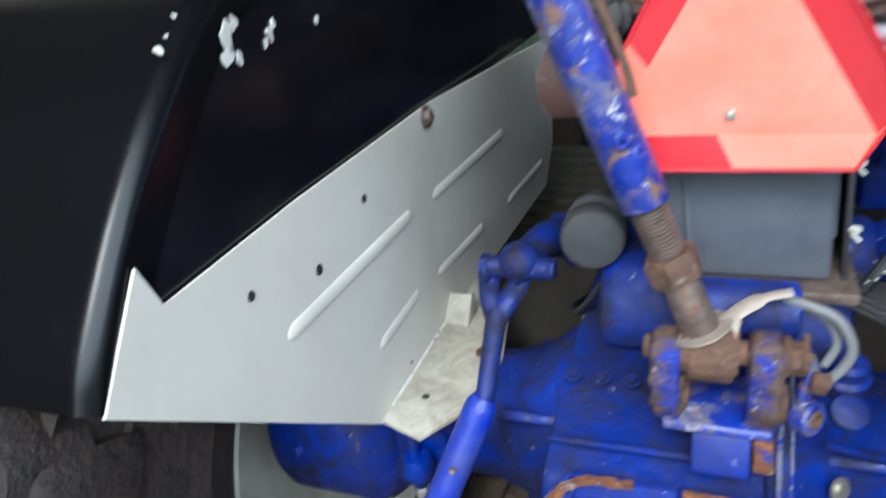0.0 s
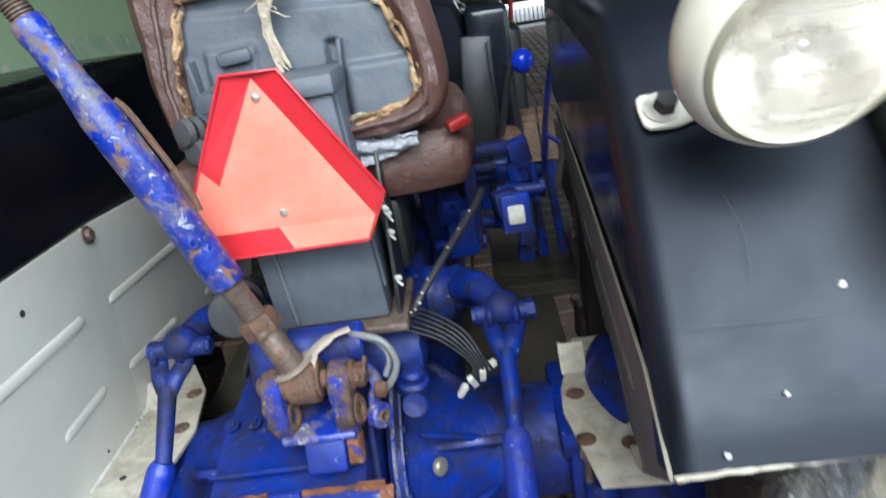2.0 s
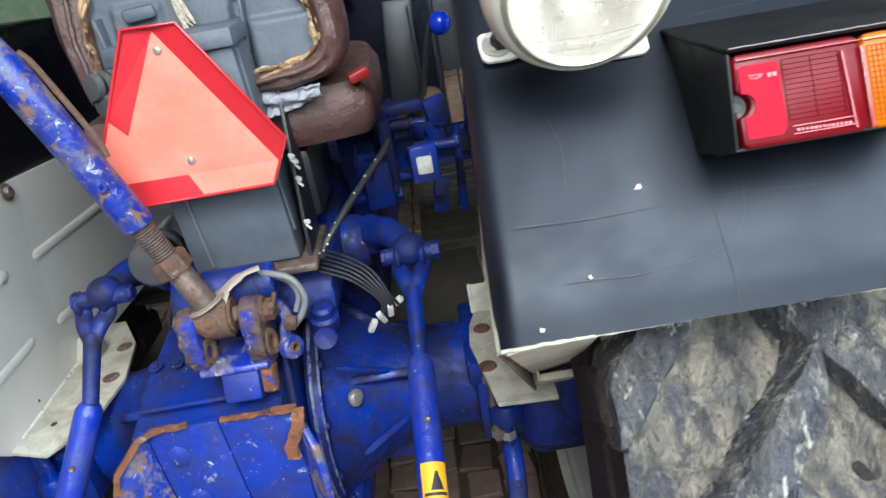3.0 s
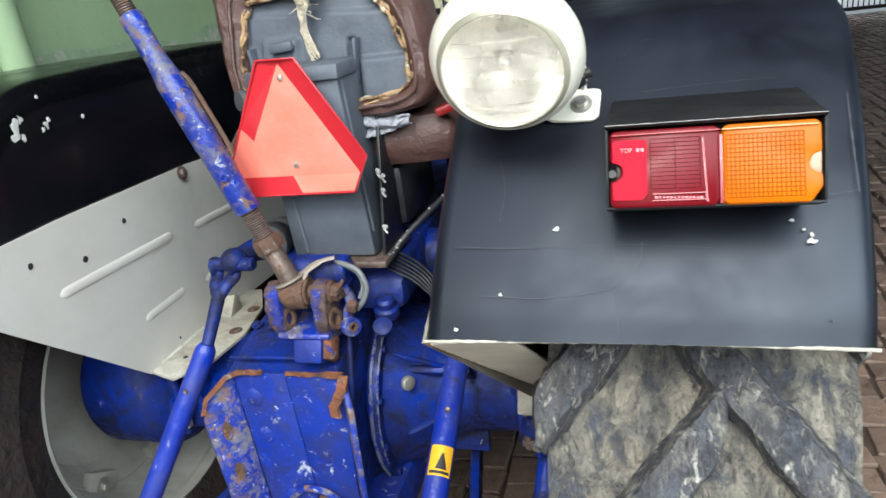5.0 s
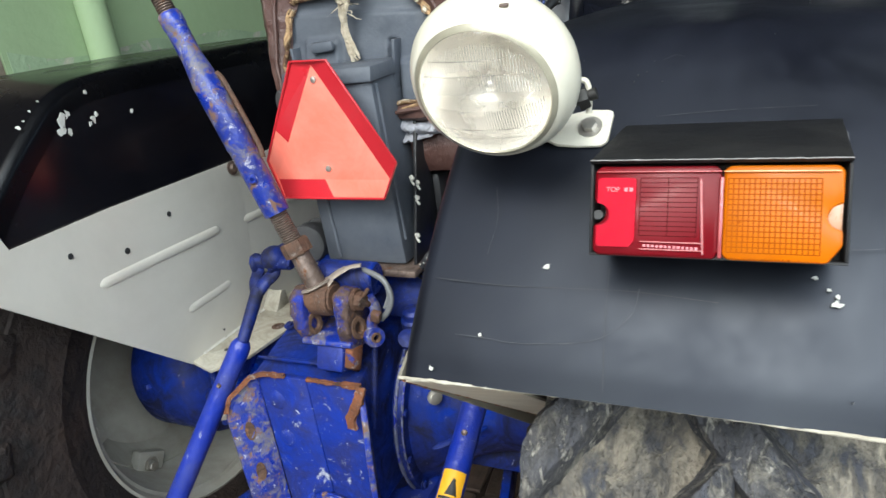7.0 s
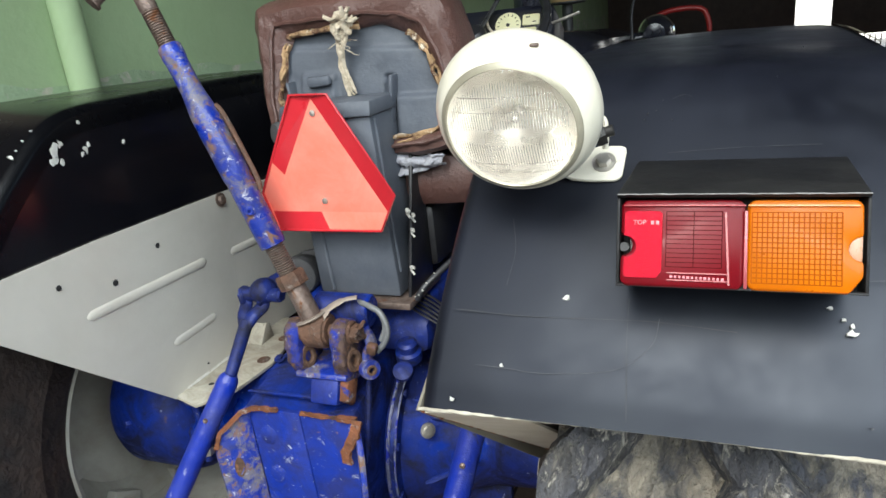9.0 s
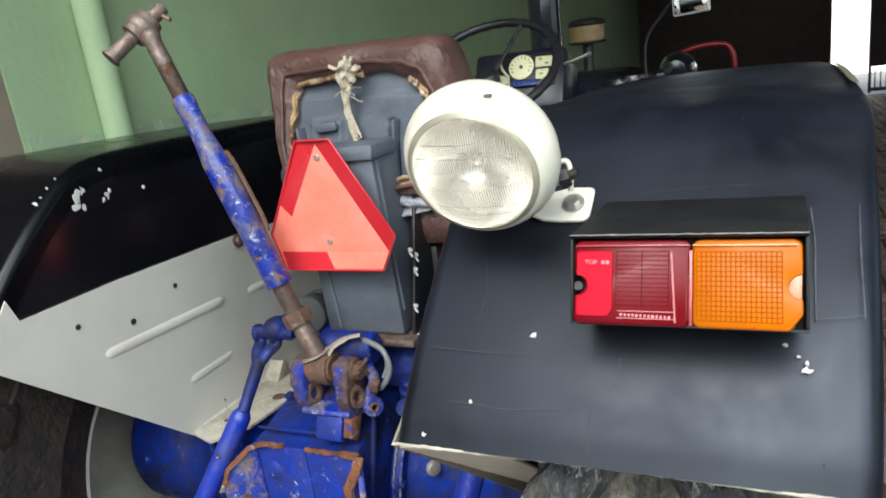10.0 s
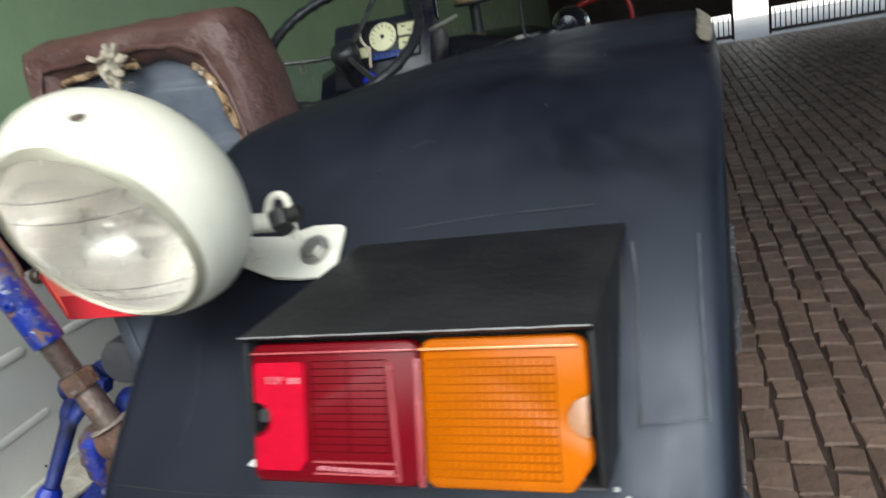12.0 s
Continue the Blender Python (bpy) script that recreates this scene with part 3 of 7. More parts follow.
def fender(side, x_in, x_rear, x_out, dy):
    s = side
    r = 0.020
    rows = []
    fine = [Vector((0, *p)) for p in PROF]
    prof = [(p.y, p.z) for p in smooth_line(fine, 4)]
    for i, (y, z) in enumerate(prof):
        a, b = prof[max(i - 1, 0)], prof[min(i + 1, len(prof) - 1)]
        t = Vector((0, b[0] - a[0], b[1] - a[1])).normalized()
        n = Vector((0, -t.z, t.y))
        p = Vector((0, y + dy, z))
        xo = x_rear + (x_out - x_rear) * min(1, max(0, (y + 0.69) / 0.75)) ** 0.8
        xi = x_in + toe(s, y)
        row = [p + Vector((s * xi, 0, 0)) - n * 0.045]
        for k in range(7):
            q = k / 6 * math.pi / 2
            row.append(p + Vector((s * (xi + r - r * math.cos(q)), 0, 0)) - n * (r - r * math.sin(q)))
        w = xo - xi
        for u in (0.2, 0.35, 0.5, 0.65, 0.8):
            dent = 0.0013 * noise.noise((u * 5 + s, y * 4, 1.0)) + 0.0005 * noise.noise((u * 14, y * 11, 4.0 + s))
            row.append(p + Vector((s * (xi + w * u), 0, 0)) + n * (0.005 * math.sin(u * math.pi) + dent))
        for k in range(7):
            q = math.pi / 2 - k / 6 * math.pi / 2
            row.append(p + Vector((s * (xo - r + r * math.cos(q)), 0, 0)) - n * (r - r * math.sin(q)))
        row.append(p + Vector((s * xo, 0, 0)) - n * 0.05)
        rows.append(row)
    bm = bmesh.new()
    sheet(bm, rows, 0.003)
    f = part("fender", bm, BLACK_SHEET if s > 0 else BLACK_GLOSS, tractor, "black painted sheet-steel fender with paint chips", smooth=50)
    bm = bmesh.new()
    low = [(0.70, 1.17), (0.0, 1.185), (-0.50, 1.19), (-0.62, 1.19)]
    top = [(y + 0.025, z - 0.030) for y, z in PROF[1:-1]]
    prism(bm, [(y + dy, z) for y, z in top + low], "x", s * (x_in + 0.001), s * (x_in + 0.004))
    for v in bm.verts:
        v.co.x += s * toe(s, v.co.y)
    part("inner_skirt", bm, BLACK_INNER, f, "glossy black inner skirt of the fender")
    g = x_in - 0.002
    bm = bmesh.new()
    out = [(-0.672, 1.165), (-0.605, 1.252), (-0.592, 1.212), (-0.40, 1.214), (-0.0302, 1.2065), (-0.0302, 0.802), (-0.275, 0.805)]
    if s > 0:
        out[1:3] = [(-0.61, 1.215)]
        out[0] = (-0.684, 1.171)
    pv = prism(bm, [(y + dy, z) for y, z in out], "x", s * (g - 0.003), s * g)
    front = [(-0.03, 1.2065), (0.60, 1.165), (0.66, 0.90), (0.62, 0.802), (0.13, 0.802), (-0.03, 0.802)]
    fv = prism(bm, [(y + dy, z) for y, z in front], "x", s * (g - 0.003), s * g)
    for v in fv:
        v.co.x -= s * (0.05 if s < 0 else 0.0) * (v.co.y - dy + 0.03)
    for v in pv + fv:
        v.co.x += s * (splay(v.co.z) + toe(s, v.co.y))
    panel = part("inner_panel", bm, GREY_SHEET if s < 0 else GREY_SHADED, f, "light grey painted inner panel with pressed ribs")
    for (y0, z0), (y1, z1) in (((-0.44, 1.083), (-0.137, 1.072)), ((-0.247, 0.932), (-0.127, 0.934)), ((-0.031, 1.062), (0.273, 1.053)), ((-0.025, 0.92), (0.162, 0.906)), ((0.33, 0.892), (0.559, 0.882))):
        bm = bmesh.new()
        pts = [Vector((s * (g - 0.001 + splay(z0) + toe(s, y0 + (y1 - y0) * k / 12) - (0.05 if s < 0 else 0.0) * max(0, y0 + (y1 - y0) * k / 12 + 0.03)), y0 + dy + (y1 - y0) * k / 12, z0 + (z1 - z0) * k / 12)) for k in range(13)]
        ends = [pts[0] * 1.0, pts[-1] * 1.0]
        along_rib = (pts[-1] - pts[0]).normalized()
        pts = [pts[0] - along_rib * 0.011, pts[0] - along_rib * 0.007] + pts + [pts[-1] + along_rib * 0.007, pts[-1] + along_rib * 0.011]
        wide = [0.0015, 0.0030] + [0.0046] * 13 + [0.0030, 0.0015]
        rib_rings = []
        for q, w in zip(pts, wide):
            rib_rings.append([q + Vector((math.cos(k * math.tau / 16) * w, 0, math.sin(k * math.tau / 16) * w * 2.45)) for k in range(16)])
        loft_simple(bm, rib_rings)
        part("pressed_rib", bm, GREY_SHEET if s < 0 else GREY_SHADED, f, smooth=75)
    # bolted foot plate lying on the axle, with rusty bolts and a chipped weld bead
    if s < 0:
        foot = [(-0.460, -0.208), (-0.362, -0.240), (-0.312, -0.165), (-0.300, -0.044), (-0.326, 0.087), (-0.385, 0.190), (-0.470, 0.190)]
        bolts = ((-0.331, -0.035), (-0.345, 0.075), (-0.455, -0.04))
    else:
        foot = [(0.480, -0.302), (0.386, -0.297), (0.357, -0.123), (0.362, -0.06), (0.408, 0.10), (0.48, 0.10)]
        bolts = ((0.384, -0.078), (0.381, -0.197), (0.447, -0.215))
    bm = bmesh.new()
    prism(bm, foot, "z", 0.803, 0.811, 0.0015)
    plate_ob = part("foot_plate", bm, GREY_DIRTY, f, "grey bolted foot plate with rust stains")
    for x, y in bolts:
        bm = bmesh.new()
        lathe(bm, [(0, 0.004), (0.010, 0.004), (0.012, 0.002), (0.016, 0.001), (0.016, 0)], (x, y, 0.8112), (0, 0, 1), 18)
        part("rusty_bolt", bm, RUSTY, plate_ob)
    # flat black disc painted for the dark inside the hole
    bm = bmesh.new()
    lathe(bm, [(0, 0.0006), (0.006, 0.0006), (0.006, 0)], (s * 0.386, -0.157 if s < 0 else -0.01, 0.8112), (0, 0, 1), 14)
    part("drilled_hole", bm, INK, plate_ob)
    xs = g + splay(0.811) - 0.004
    bm = bmesh.new()
    bead = [Vector((s * (xs + 0.002 * noise.noise((k * 0.7, 1, s))), (-0.185 if s < 0 else -0.28) + 0.012 * k, 0.811 + 0.002 * noise.noise((k * 0.9, 4, s)))) for k in range(30)]
    for q in bead:
        q.x += s * toe(s, q.y)
    sweep(bm, bead, [0.0035 + 0.0018 * noise.noise((k * 1.3, 7, s)) for k in range(30)], 7)
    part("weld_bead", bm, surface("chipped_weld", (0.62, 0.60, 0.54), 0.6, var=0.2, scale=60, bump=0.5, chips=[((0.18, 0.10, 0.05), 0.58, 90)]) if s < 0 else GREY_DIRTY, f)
    bm = bmesh.new()
    gy = 0.03 if s < 0 else -0.02
    prism(bm, [(gy, 0.811), (gy + 0.055, 0.811), (gy + 0.050, 0.850), (gy + 0.035, 0.856)], "x", s * (xs - 0.045), s * (xs - 0.037), 0.0015)
    prism(bm, [(gy + 0.004, 0.811), (gy + 0.012, 0.811), (gy + 0.040, 0.852), (gy + 0.034, 0.855)], "x", s * (xs - 0.037), s * xs)
    part("gusset", bm, GREY_DIRTY, f, "small chipped gusset")
    return f


left_fender = fender(-1, 0.392, 0.84, 0.86, 0.055)
right_fender = fender(1, 0.379, 0.799, 0.845, 0.0)

# holes and bolt of the left inner panel
# each hole is a flat disc, its inner darkness painted black
for y, z, r in ((-0.439, 1.160, 0.0055), (-0.322, 1.122, 0.0065), (-0.205, 1.155, 0.0055), (-0.11, 0.834, 0.003)):
    bm = bmesh.new()
    lathe(bm, [(0, 0), (r, 0), (r * 0.9, 0.0008), (0, 0.0008)], (-0.3865 - splay(z), y, z), (1, 0, 0), 14)
    part("drilled_hole", bm, INK, left_fender)
bolt(left_fender, (-0.386, -0.002, 1.193), (1, 0, 0.1), 0.010, STEEL)
# bare patches on the left fender
for y, z, r, k in ((-0.372, 1.383, 0.018, 1), (-0.378, 1.367, 0.013, 2), (-0.358, 1.392, 0.010, 9), (-0.364, 1.362, 0.009, 12), (-0.310, 1.372, 0.010, 3), (-0.302, 1.381, 0.007, 4), (-0.319, 1.366, 0.006, 8), (-0.311, 1.420, 0.005, 5), (-0.224, 1.369, 0.006, 6)):
    chip(left_fender, (-0.3915, y, z), Vector((1, 0, 0)), Vector((0, 1, 0)), r, k, PRIMER)
for k, rr in ((0, 0.005), (1, 0.003), (2.4, 0.0042), (4, 0.0025)):
    y = -0.452 + 0.012 * k
    chip(left_fender, (-0.400, y + 0.006, 1.388 + 0.0085 * k), Vector((0.8, -0.45, 0.4)).normalized(), Vector((0, 0.7, 0.7)), rr, 20 + int(k * 10), PRIMER)
# flakes on the right fender
for x, y, r, k in ((0.517, -0.616, 0.0048, 1), (0.462, -0.660, 0.0033, 2), (0.4165, -0.678, 0.0040, 3), (0.7345, -0.615, 0.0040, 4), (0.7435, -0.621, 0.0040, 5), (0.749, -0.628, 0.0056, 6),
                   (0.7495, -0.624, 0.003, 16), (0.578, -0.462, 0.0016, 8), (0.586, -0.459, 0.0011, 10), (0.575, -0.469, 0.0010, 11), (0.592, -0.447, 0.0008, 12), (0.602, -0.470, 0.0008, 13), (0.700, -0.42, 0.0007, 14), (0.52, -0.44, 0.0007, 15), (0.66, -0.38, 0.0007, 18), (0.735, -0.30, 0.0008, 19), (0.760, -0.672, 0.0016, 17)):
    c, n, t = on_fender(x, y, 0.0035)
    chip(right_fender, c, n, t, r, 40 + k, PALE_SCRATCH if r < 0.002 else PRIMER)


def scratch(pts, width, material):
    line = smooth_line([(*p, 0) for p in pts], 8)
    top, low = [], []
    bm = bmesh.new()
    prev = None
    for i, p in enumerate(line):
        q = line[min(i + 1, len(line) - 1)] - line[max(i - 1, 0)]
        c, n, t = on_fender(p.x, p.y, 0.0032)
        side = (Vector((1, 0, 0)) * -q.y + t * q.x * 1.4).normalized() * width * (0.5 + 0.5 * noise.noise((i * 0.7, width * 999, 2)))
        row = [bm.verts.new(c + side), bm.verts.new(c - side)]
        if prev:
            bm.faces.new([prev[0], prev[1], row[1], row[0]])
        prev = row
    part("scratch", bm, material, right_fender)


scratch([(0.7925, -0.598), (0.793, -0.56), (0.795, -0.519)], 0.0009, PALE_SCRATCH)
scratch([(0.757, -0.599), (0.775, -0.598), (0.792, -0.596)], 0.0004, PALE_SCRATCH)
scratch([(0.437, -0.661), (0.510, -0.662), (0.566, -0.657), (0.595, -0.642), (0.601, -0.626)], 0.0005, PALE_SCRATCH)
scratch([(0.408, -0.627), (0.48, -0.629), (0.56, -0.628), (0.60, -0.628), (0.664, -0.631)], 0.0006, DARK_SCRATCH)
scratch([(0.577, -0.680), (0.576, -0.665), (0.574, -0.640), (0.574, -0.615)], 0.0006, DARK_SCRATCH)
scratch([(0.455, -0.560), (0.462, -0.585), (0.458, -0.610)], 0.0004, PALE_SCRATCH)
scratch([(0.600, -0.446), (0.612, -0.441), (0.62, -0.444)], 0.0005, PALE_SCRATCH)
scratch([(0.60, -0.503), (0.66, -0.500), (0.735, -0.499)], 0.0004, PALE_SCRATCH)
# bare folded lip along the rear edge
bm = bmesh.new()
sweep(bm, [Vector((0.381 + 0.417 * k / 60, -0.6845 + 0.0012 * noise.noise((k * 0.7, 0, 0)), 1.1735 + 0.005 * math.sin(math.pi * k / 60) * 0.7 + 0.0008 * noise.noise((k * 0.9, 5, 0)))) for k in range(61)], [0.0019 + 0.0007 * noise.noise((k * 0.8, 9, 0)) for k in range(61)], 8)
part("rear_lip", bm, GREY_DIRTY, right_fender, "bare metal lip of the fender")
# stiffening lip along the sloping rear edge of the right panel, seen from below
bm = bmesh.new()
lip = []
for k in range(13):
    u = k / 12
    y, z = -0.680 + u * (0.680 - 0.235), 1.170 - u * (1.170 - 0.806)
    w = 0.085 - 0.030 * u
    x = 0.380 + splay(z) + toe(1, y)
    lip.append([(x, y, z), (x + w * 0.5, y + 0.002, z + 0.003), (x + w, y + 0.004, z + 0.008)])
sheet(bm, lip, 0.003)
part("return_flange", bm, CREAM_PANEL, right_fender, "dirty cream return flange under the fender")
bm = bmesh.new()
prism(bm, [(-0.395, 0.915), (-0.385, 0.920), (-0.255, 0.815), (-0.262, 0.806)], "x", 0.445, 0.505, 0.002)
prism(bm, [(-0.395, 0.915), (-0.360, 0.925), (-0.225, 0.815), (-0.262, 0.806)], "x", 0.441, 0.445, 0.001)
part("flange_bracket", bm, CREAM_PANEL, right_fender, "dirty cream angle bracket on the flange")

# painted highlight along the fender's outer rounding, where paint is also rubbed off
EDGE_HIGHLIGHT = surface("rubbed_steel_highlight", (0.27, 0.235, 0.17), 0.38, 0.5, var=0.35, scale=40, bump=0.15, chips=[((0.03, 0.03, 0.034), 0.56, 60, 0.06)])
bm = bmesh.new()
prev = None
for k in range(61):
    y = -0.29 + 0.50 * k / 60
    edge = 0.799 + 0.046 * min(1, max(0, (y + 0.69) / 0.75)) ** 0.8
    ease = math.sin(math.pi * k / 60) ** 0.4
    row = []
    for q in (1.0 - 0.3 * ease, 1.2, 1.30 + ease * max(0.05, 0.2 + 0.28 * noise.noise((y * 40, 3, 0)))):
        c, n, t = on_fender(edge - 0.020 + 0.0215 * math.cos(q), y, 0.001)
        row.append(bm.verts.new(c - n * (0.020 - 0.0215 * math.sin(q))))
    if prev:
        for j in (0, 1):
            bm.faces.new([prev[j], prev[j + 1], row[j + 1], row[j]])
    prev = row
part("rubbed_edge", bm, EDGE_HIGHLIGHT, right_fender, "rubbed outer edge with a painted pale highlight", smooth=60)
bm = bmesh.new()
bead = [Vector(lip[0][0]).lerp(Vector(lip[-1][0]), k / 70) + Vector((0.002 * noise.noise((k * 0.8, 1, 0)), -0.003, 0.0015 * noise.noise((k * 0.9, 4, 0)))) for k in range(71)]
sweep(bm, bead, [max(0.0004, 0.0016 + 0.0022 * noise.noise((k * 0.9, 8, 0))) for k in range(71)], 7)
part("rust_bead", bm, RUST_ORANGE, right_fender, "line of rust along the flange")
bm = bmesh.new()
rod(bm, (0.381, -0.201, 0.802), (0.381, -0.201, 0.655), 0.007)
hexnut(bm, (0.381, -0.201, 0.672), (0, 0, 1), 0.013, 0.012)
hexnut(bm, (0.381, -0.201, 0.792), (0, 0, 1), 0.014, 0.014)
part("foot_bolt", bm, STEEL, right_fender, "long steel bolt under the foot plate")

# ---- tail lamp on the right fender ----
tail = group_part("tail_lamp", tractor, "red and amber tail lamp in a black housing")
HOUSING = surface("matt_black_housing", (0.010, 0.010, 0.011), 0.5, var=0.25, scale=12, bump=0.15, spec=0.3, dirt=(0.03, 0.028, 0.025), dirt_amt=0.4, dirt_scale=10)
for name, outline, x0, x1 in (("housing", [(-0.628, 1.3755), (-0.518, 1.3730), (-0.60, 1.283), (-0.6574, 1.3003)], 0.5730, 0.7450),
                              ("hood", [(-0.663, 1.3812), (-0.516, 1.3750), (-0.516, 1.3705), (-0.660, 1.3778)], 0.5705, 0.7475),
                              ("lower_rim", [(-0.650, 1.2975), (-0.6830, 1.3110), (-0.6815, 1.3130), (-0.650, 1.3010)], 0.5705, 0.7475),
                              ("side_rim", [(-0.661, 1.3775), (-0.600, 1.3750), (-0.620, 1.2900), (-0.655, 1.3012), (-0.682, 1.3130)], 0.5706, 0.5730),
                              ("side_rim", [(-0.661, 1.3775), (-0.600, 1.3750), (-0.620, 1.2900), (-0.655, 1.3012), (-0.682, 1.3130)], 0.7450, 0.7474)):
    bm = bmesh.new()
    prism(bm, outline, "x", x0, x1, 0.0008)
    for v in bm.verts:
        if v.co.y > -0.6:
            v.co.x += 0.006 if v.co.x > 0.66 else 0.003
    part(name, bm, HOUSING, tail, "black moulded lamp housing" if name == "housing" else "")
bm = bmesh.new()
sweep(bm, [Vector((0.571 + 0.176 * k / 40, -0.6635, 1.3816 + 0.0004 * noise.noise((k * 0.6, 2, 0)))) for k in range(41)], [0.0006 + 0.0003 * noise.noise((k * 0.7, 4, 0)) for k in range(41)], 6)
part("worn_edge", bm, surface("rubbed_grey_edge", (0.16, 0.155, 0.15), 0.5, var=0.4, scale=60, bump=0.1), tail, "rubbed grey edge of the hood")
bm = bmesh.new()
line = smooth_line([on_fender(x, y, 0.0022)[0] for x, y in ((0.757, -0.60), (0.758, -0.57), (0.759, -0.545), (0.757, -0.52))], 5)
sweep(bm, line, [0.0007 + 0.0005 * noise.noise((k * 1.3, 0, 5)) for k in range(len(line))], 6)
part("sealant_line", bm, surface("old_sealant", (0.07, 0.07, 0.075), 0.7, var=0.4, scale=50, bump=0.2), tail, "thin grey line of old sealant round the housing")


def notched(x0, x1, z0, z1, notch_left, notch_right, c=0.004, cut=0.004):
    """Outline in x and z with a round screw notch in the end."""
    zm, r = (z0 + z1) / 2 - 0.002, 0.0095
    pts = [(x0 + c, z1), (x1 - c, z1), (x1, z1 - c)]
    if notch_right:
        pts += [(x1 - r * math.sin(a), zm + r * math.cos(a)) for a in [k * math.pi / 10 for k in range(11)]]
    pts += [(x1, z0 + cut * 1.5), (x1 - cut, z0), (x0 + c, z0), (x0, z0 + c)]
    if notch_left:
        pts += [(x0 + r * math.sin(a), zm - r * math.cos(a)) for a in [k * math.pi / 10 for k in range(11)]]
    pts += [(x0, z1 - c)]
    return pts


bm = bmesh.new()
prism(bm, notched(0.574, 0.6665, 1.303, 1.377, True, False), "y", -0.667, -0.656, 0.0025)
red = part("red_lens", bm, LENS_RED, tail, "dark red ribbed stop lens")
bm = bmesh.new()
prism(bm, notched(0.6678, 0.745, 1.303, 1.377, False, True, 0.004, 0.009), "y", -0.667, -0.656, 0.0025)
amber = part("amber_lens", bm, LENS_AMBER, tail, "amber ribbed indicator lens")
bm = bmesh.new()
prism(bm, notched(0.577, 0.606, 1.310, 1.367, True, False, 0.002), "y", -0.6685, -0.6668)
part("reflex_strip", bm, LENS_REFLEX, red, "bright red reflex reflector strip")


def grid_ribs(bm, x0, x1, z0, z1, nx, nz, y, w, h):
    """Moulded ribs crossing a lens in both directions."""
    for i in range(nx + 1):
        x = x0 + (x1 - x0) * i / nx
        prism(bm, [(x - w, z0), (x + w, z0), (x + w, z1), (x - w, z1)], "y", y - h, y)
    for j in range(nz + 1):
        z = z0 + (z1 - z0) * j / nz
        prism(bm, [(x0, z - w), (x1, z - w), (x1, z + w), (x0, z + w)], "y", y - h * 0.8, y)


bm = bmesh.new()
grid_ribs(bm, 0.671, 0.731, 1.309, 1.3665, 17, 14, -0.6670, 0.00045, 0.0005)
tagged(part("prism_ribs", bm, AMBER_RIB, amber, smooth=5), kind="stuff")
bm = bmesh.new()
grid_ribs(bm, 0.609, 0.650, 1.320, 1.367, 2, 12, -0.6670, 0.0003, 0.0003)
tagged(part("moulded_ribs", bm, RED_RIB, red, smooth=5), kind="stuff")
for x0, x1, tube, nm in ((0.580, 0.662, red, "red"), (0.672, 0.739, amber, "amber")):
    # dished reflector behind each lens, with its bulb
    bm = bmesh.new()
    rows = []
    for i in range(13):
        row = []
        for j in range(15):
            p, q = j / 7 - 1, i / 6 - 1
            row.append((x0 + (x1 - x0) * j / 14, -0.636 - 0.017 * min(1.0, (p * p + q * q) * 0.75), 1.306 + 0.068 * i / 12))
        rows.append(row)
    sheet(bm, rows, 0.001)
    part("reflector", bm, LAMP_TRAY, tube, "dulled white reflector behind the lens")
    bm = bmesh.new()
    lathe(bm, [(0, 0), (0.005, 0), (0.005, 0.004), (0.0072, 0.009), (0.0055, 0.014), (0, 0.0155)], ((x0 + x1) / 2, -0.637, 1.340), (0, -1, 0), 18)
    part("bulb", bm, LAMP_TRAY, tube)
for ob in (red, amber):
    ob.visible_shadow = False
# raised lens edges, coloured paler to imitate bevel highlights
bm = bmesh.new()
for z0, z1 in ((1.3712, 1.3726),):
    prism(bm, [(0.576, z0), (0.6665, z0), (0.6665, z1), (0.576, z1)], "y", -0.6695, -0.667, 0.0005)
prism(bm, [(0.6655, 1.304), (0.6680, 1.304), (0.6680, 1.3675), (0.6655, 1.3675)], "y", -0.6692, -0.667, 0.0004)
prism(bm, [(0.6545, 1.306), (0.6560, 1.306), (0.6530, 1.366), (0.6515, 1.366)], "y", -0.6688, -0.667)
prism(bm, [(0.610, 1.3085), (0.6545, 1.3085), (0.6545, 1.3095), (0.610, 1.3095)], "y", -0.6686, -0.667)
prism(bm, [(0.610, 1.3145), (0.6540, 1.3145), (0.6540, 1.3155), (0.610, 1.3155)], "y", -0.6686, -0.667)
part("raised_edge", bm, surface("lens_edge_highlight", (0.34, 0.06, 0.065), 0.25, var=0.3, scale=30, bump=0.05), red, "raised lens edges with bevel highlights painted pale")
bm = bmesh.new()
prism(bm, [(0.6680, 1.3712), (0.742, 1.3712), (0.742, 1.3726), (0.6680, 1.3726)], "y", -0.6693, -0.667, 0.0004)
part("raised_edge", bm, surface("amber_edge_highlight", (0.70, 0.28, 0.10), 0.25, var=0.2, scale=30, bump=0.05), amber)
bm = bmesh.new()
prism(bm, [(0.735, 1.327), (0.744, 1.325), (0.7445, 1.349), (0.738, 1.346), (0.7345, 1.338)], "y", -0.6655, -0.655, 0.001)
part("screw_seat", bm, LENS_PALE, amber, "milky screw seat in the lens")
bm = bmesh.new()
lathe(bm, [(0, 0), (0.0045, 0), (0.004, 0.003), (0, 0.003)], (0.576, -0.656, 1.337), (0, -1, 0), 14)
part("screw", bm, INK, red)
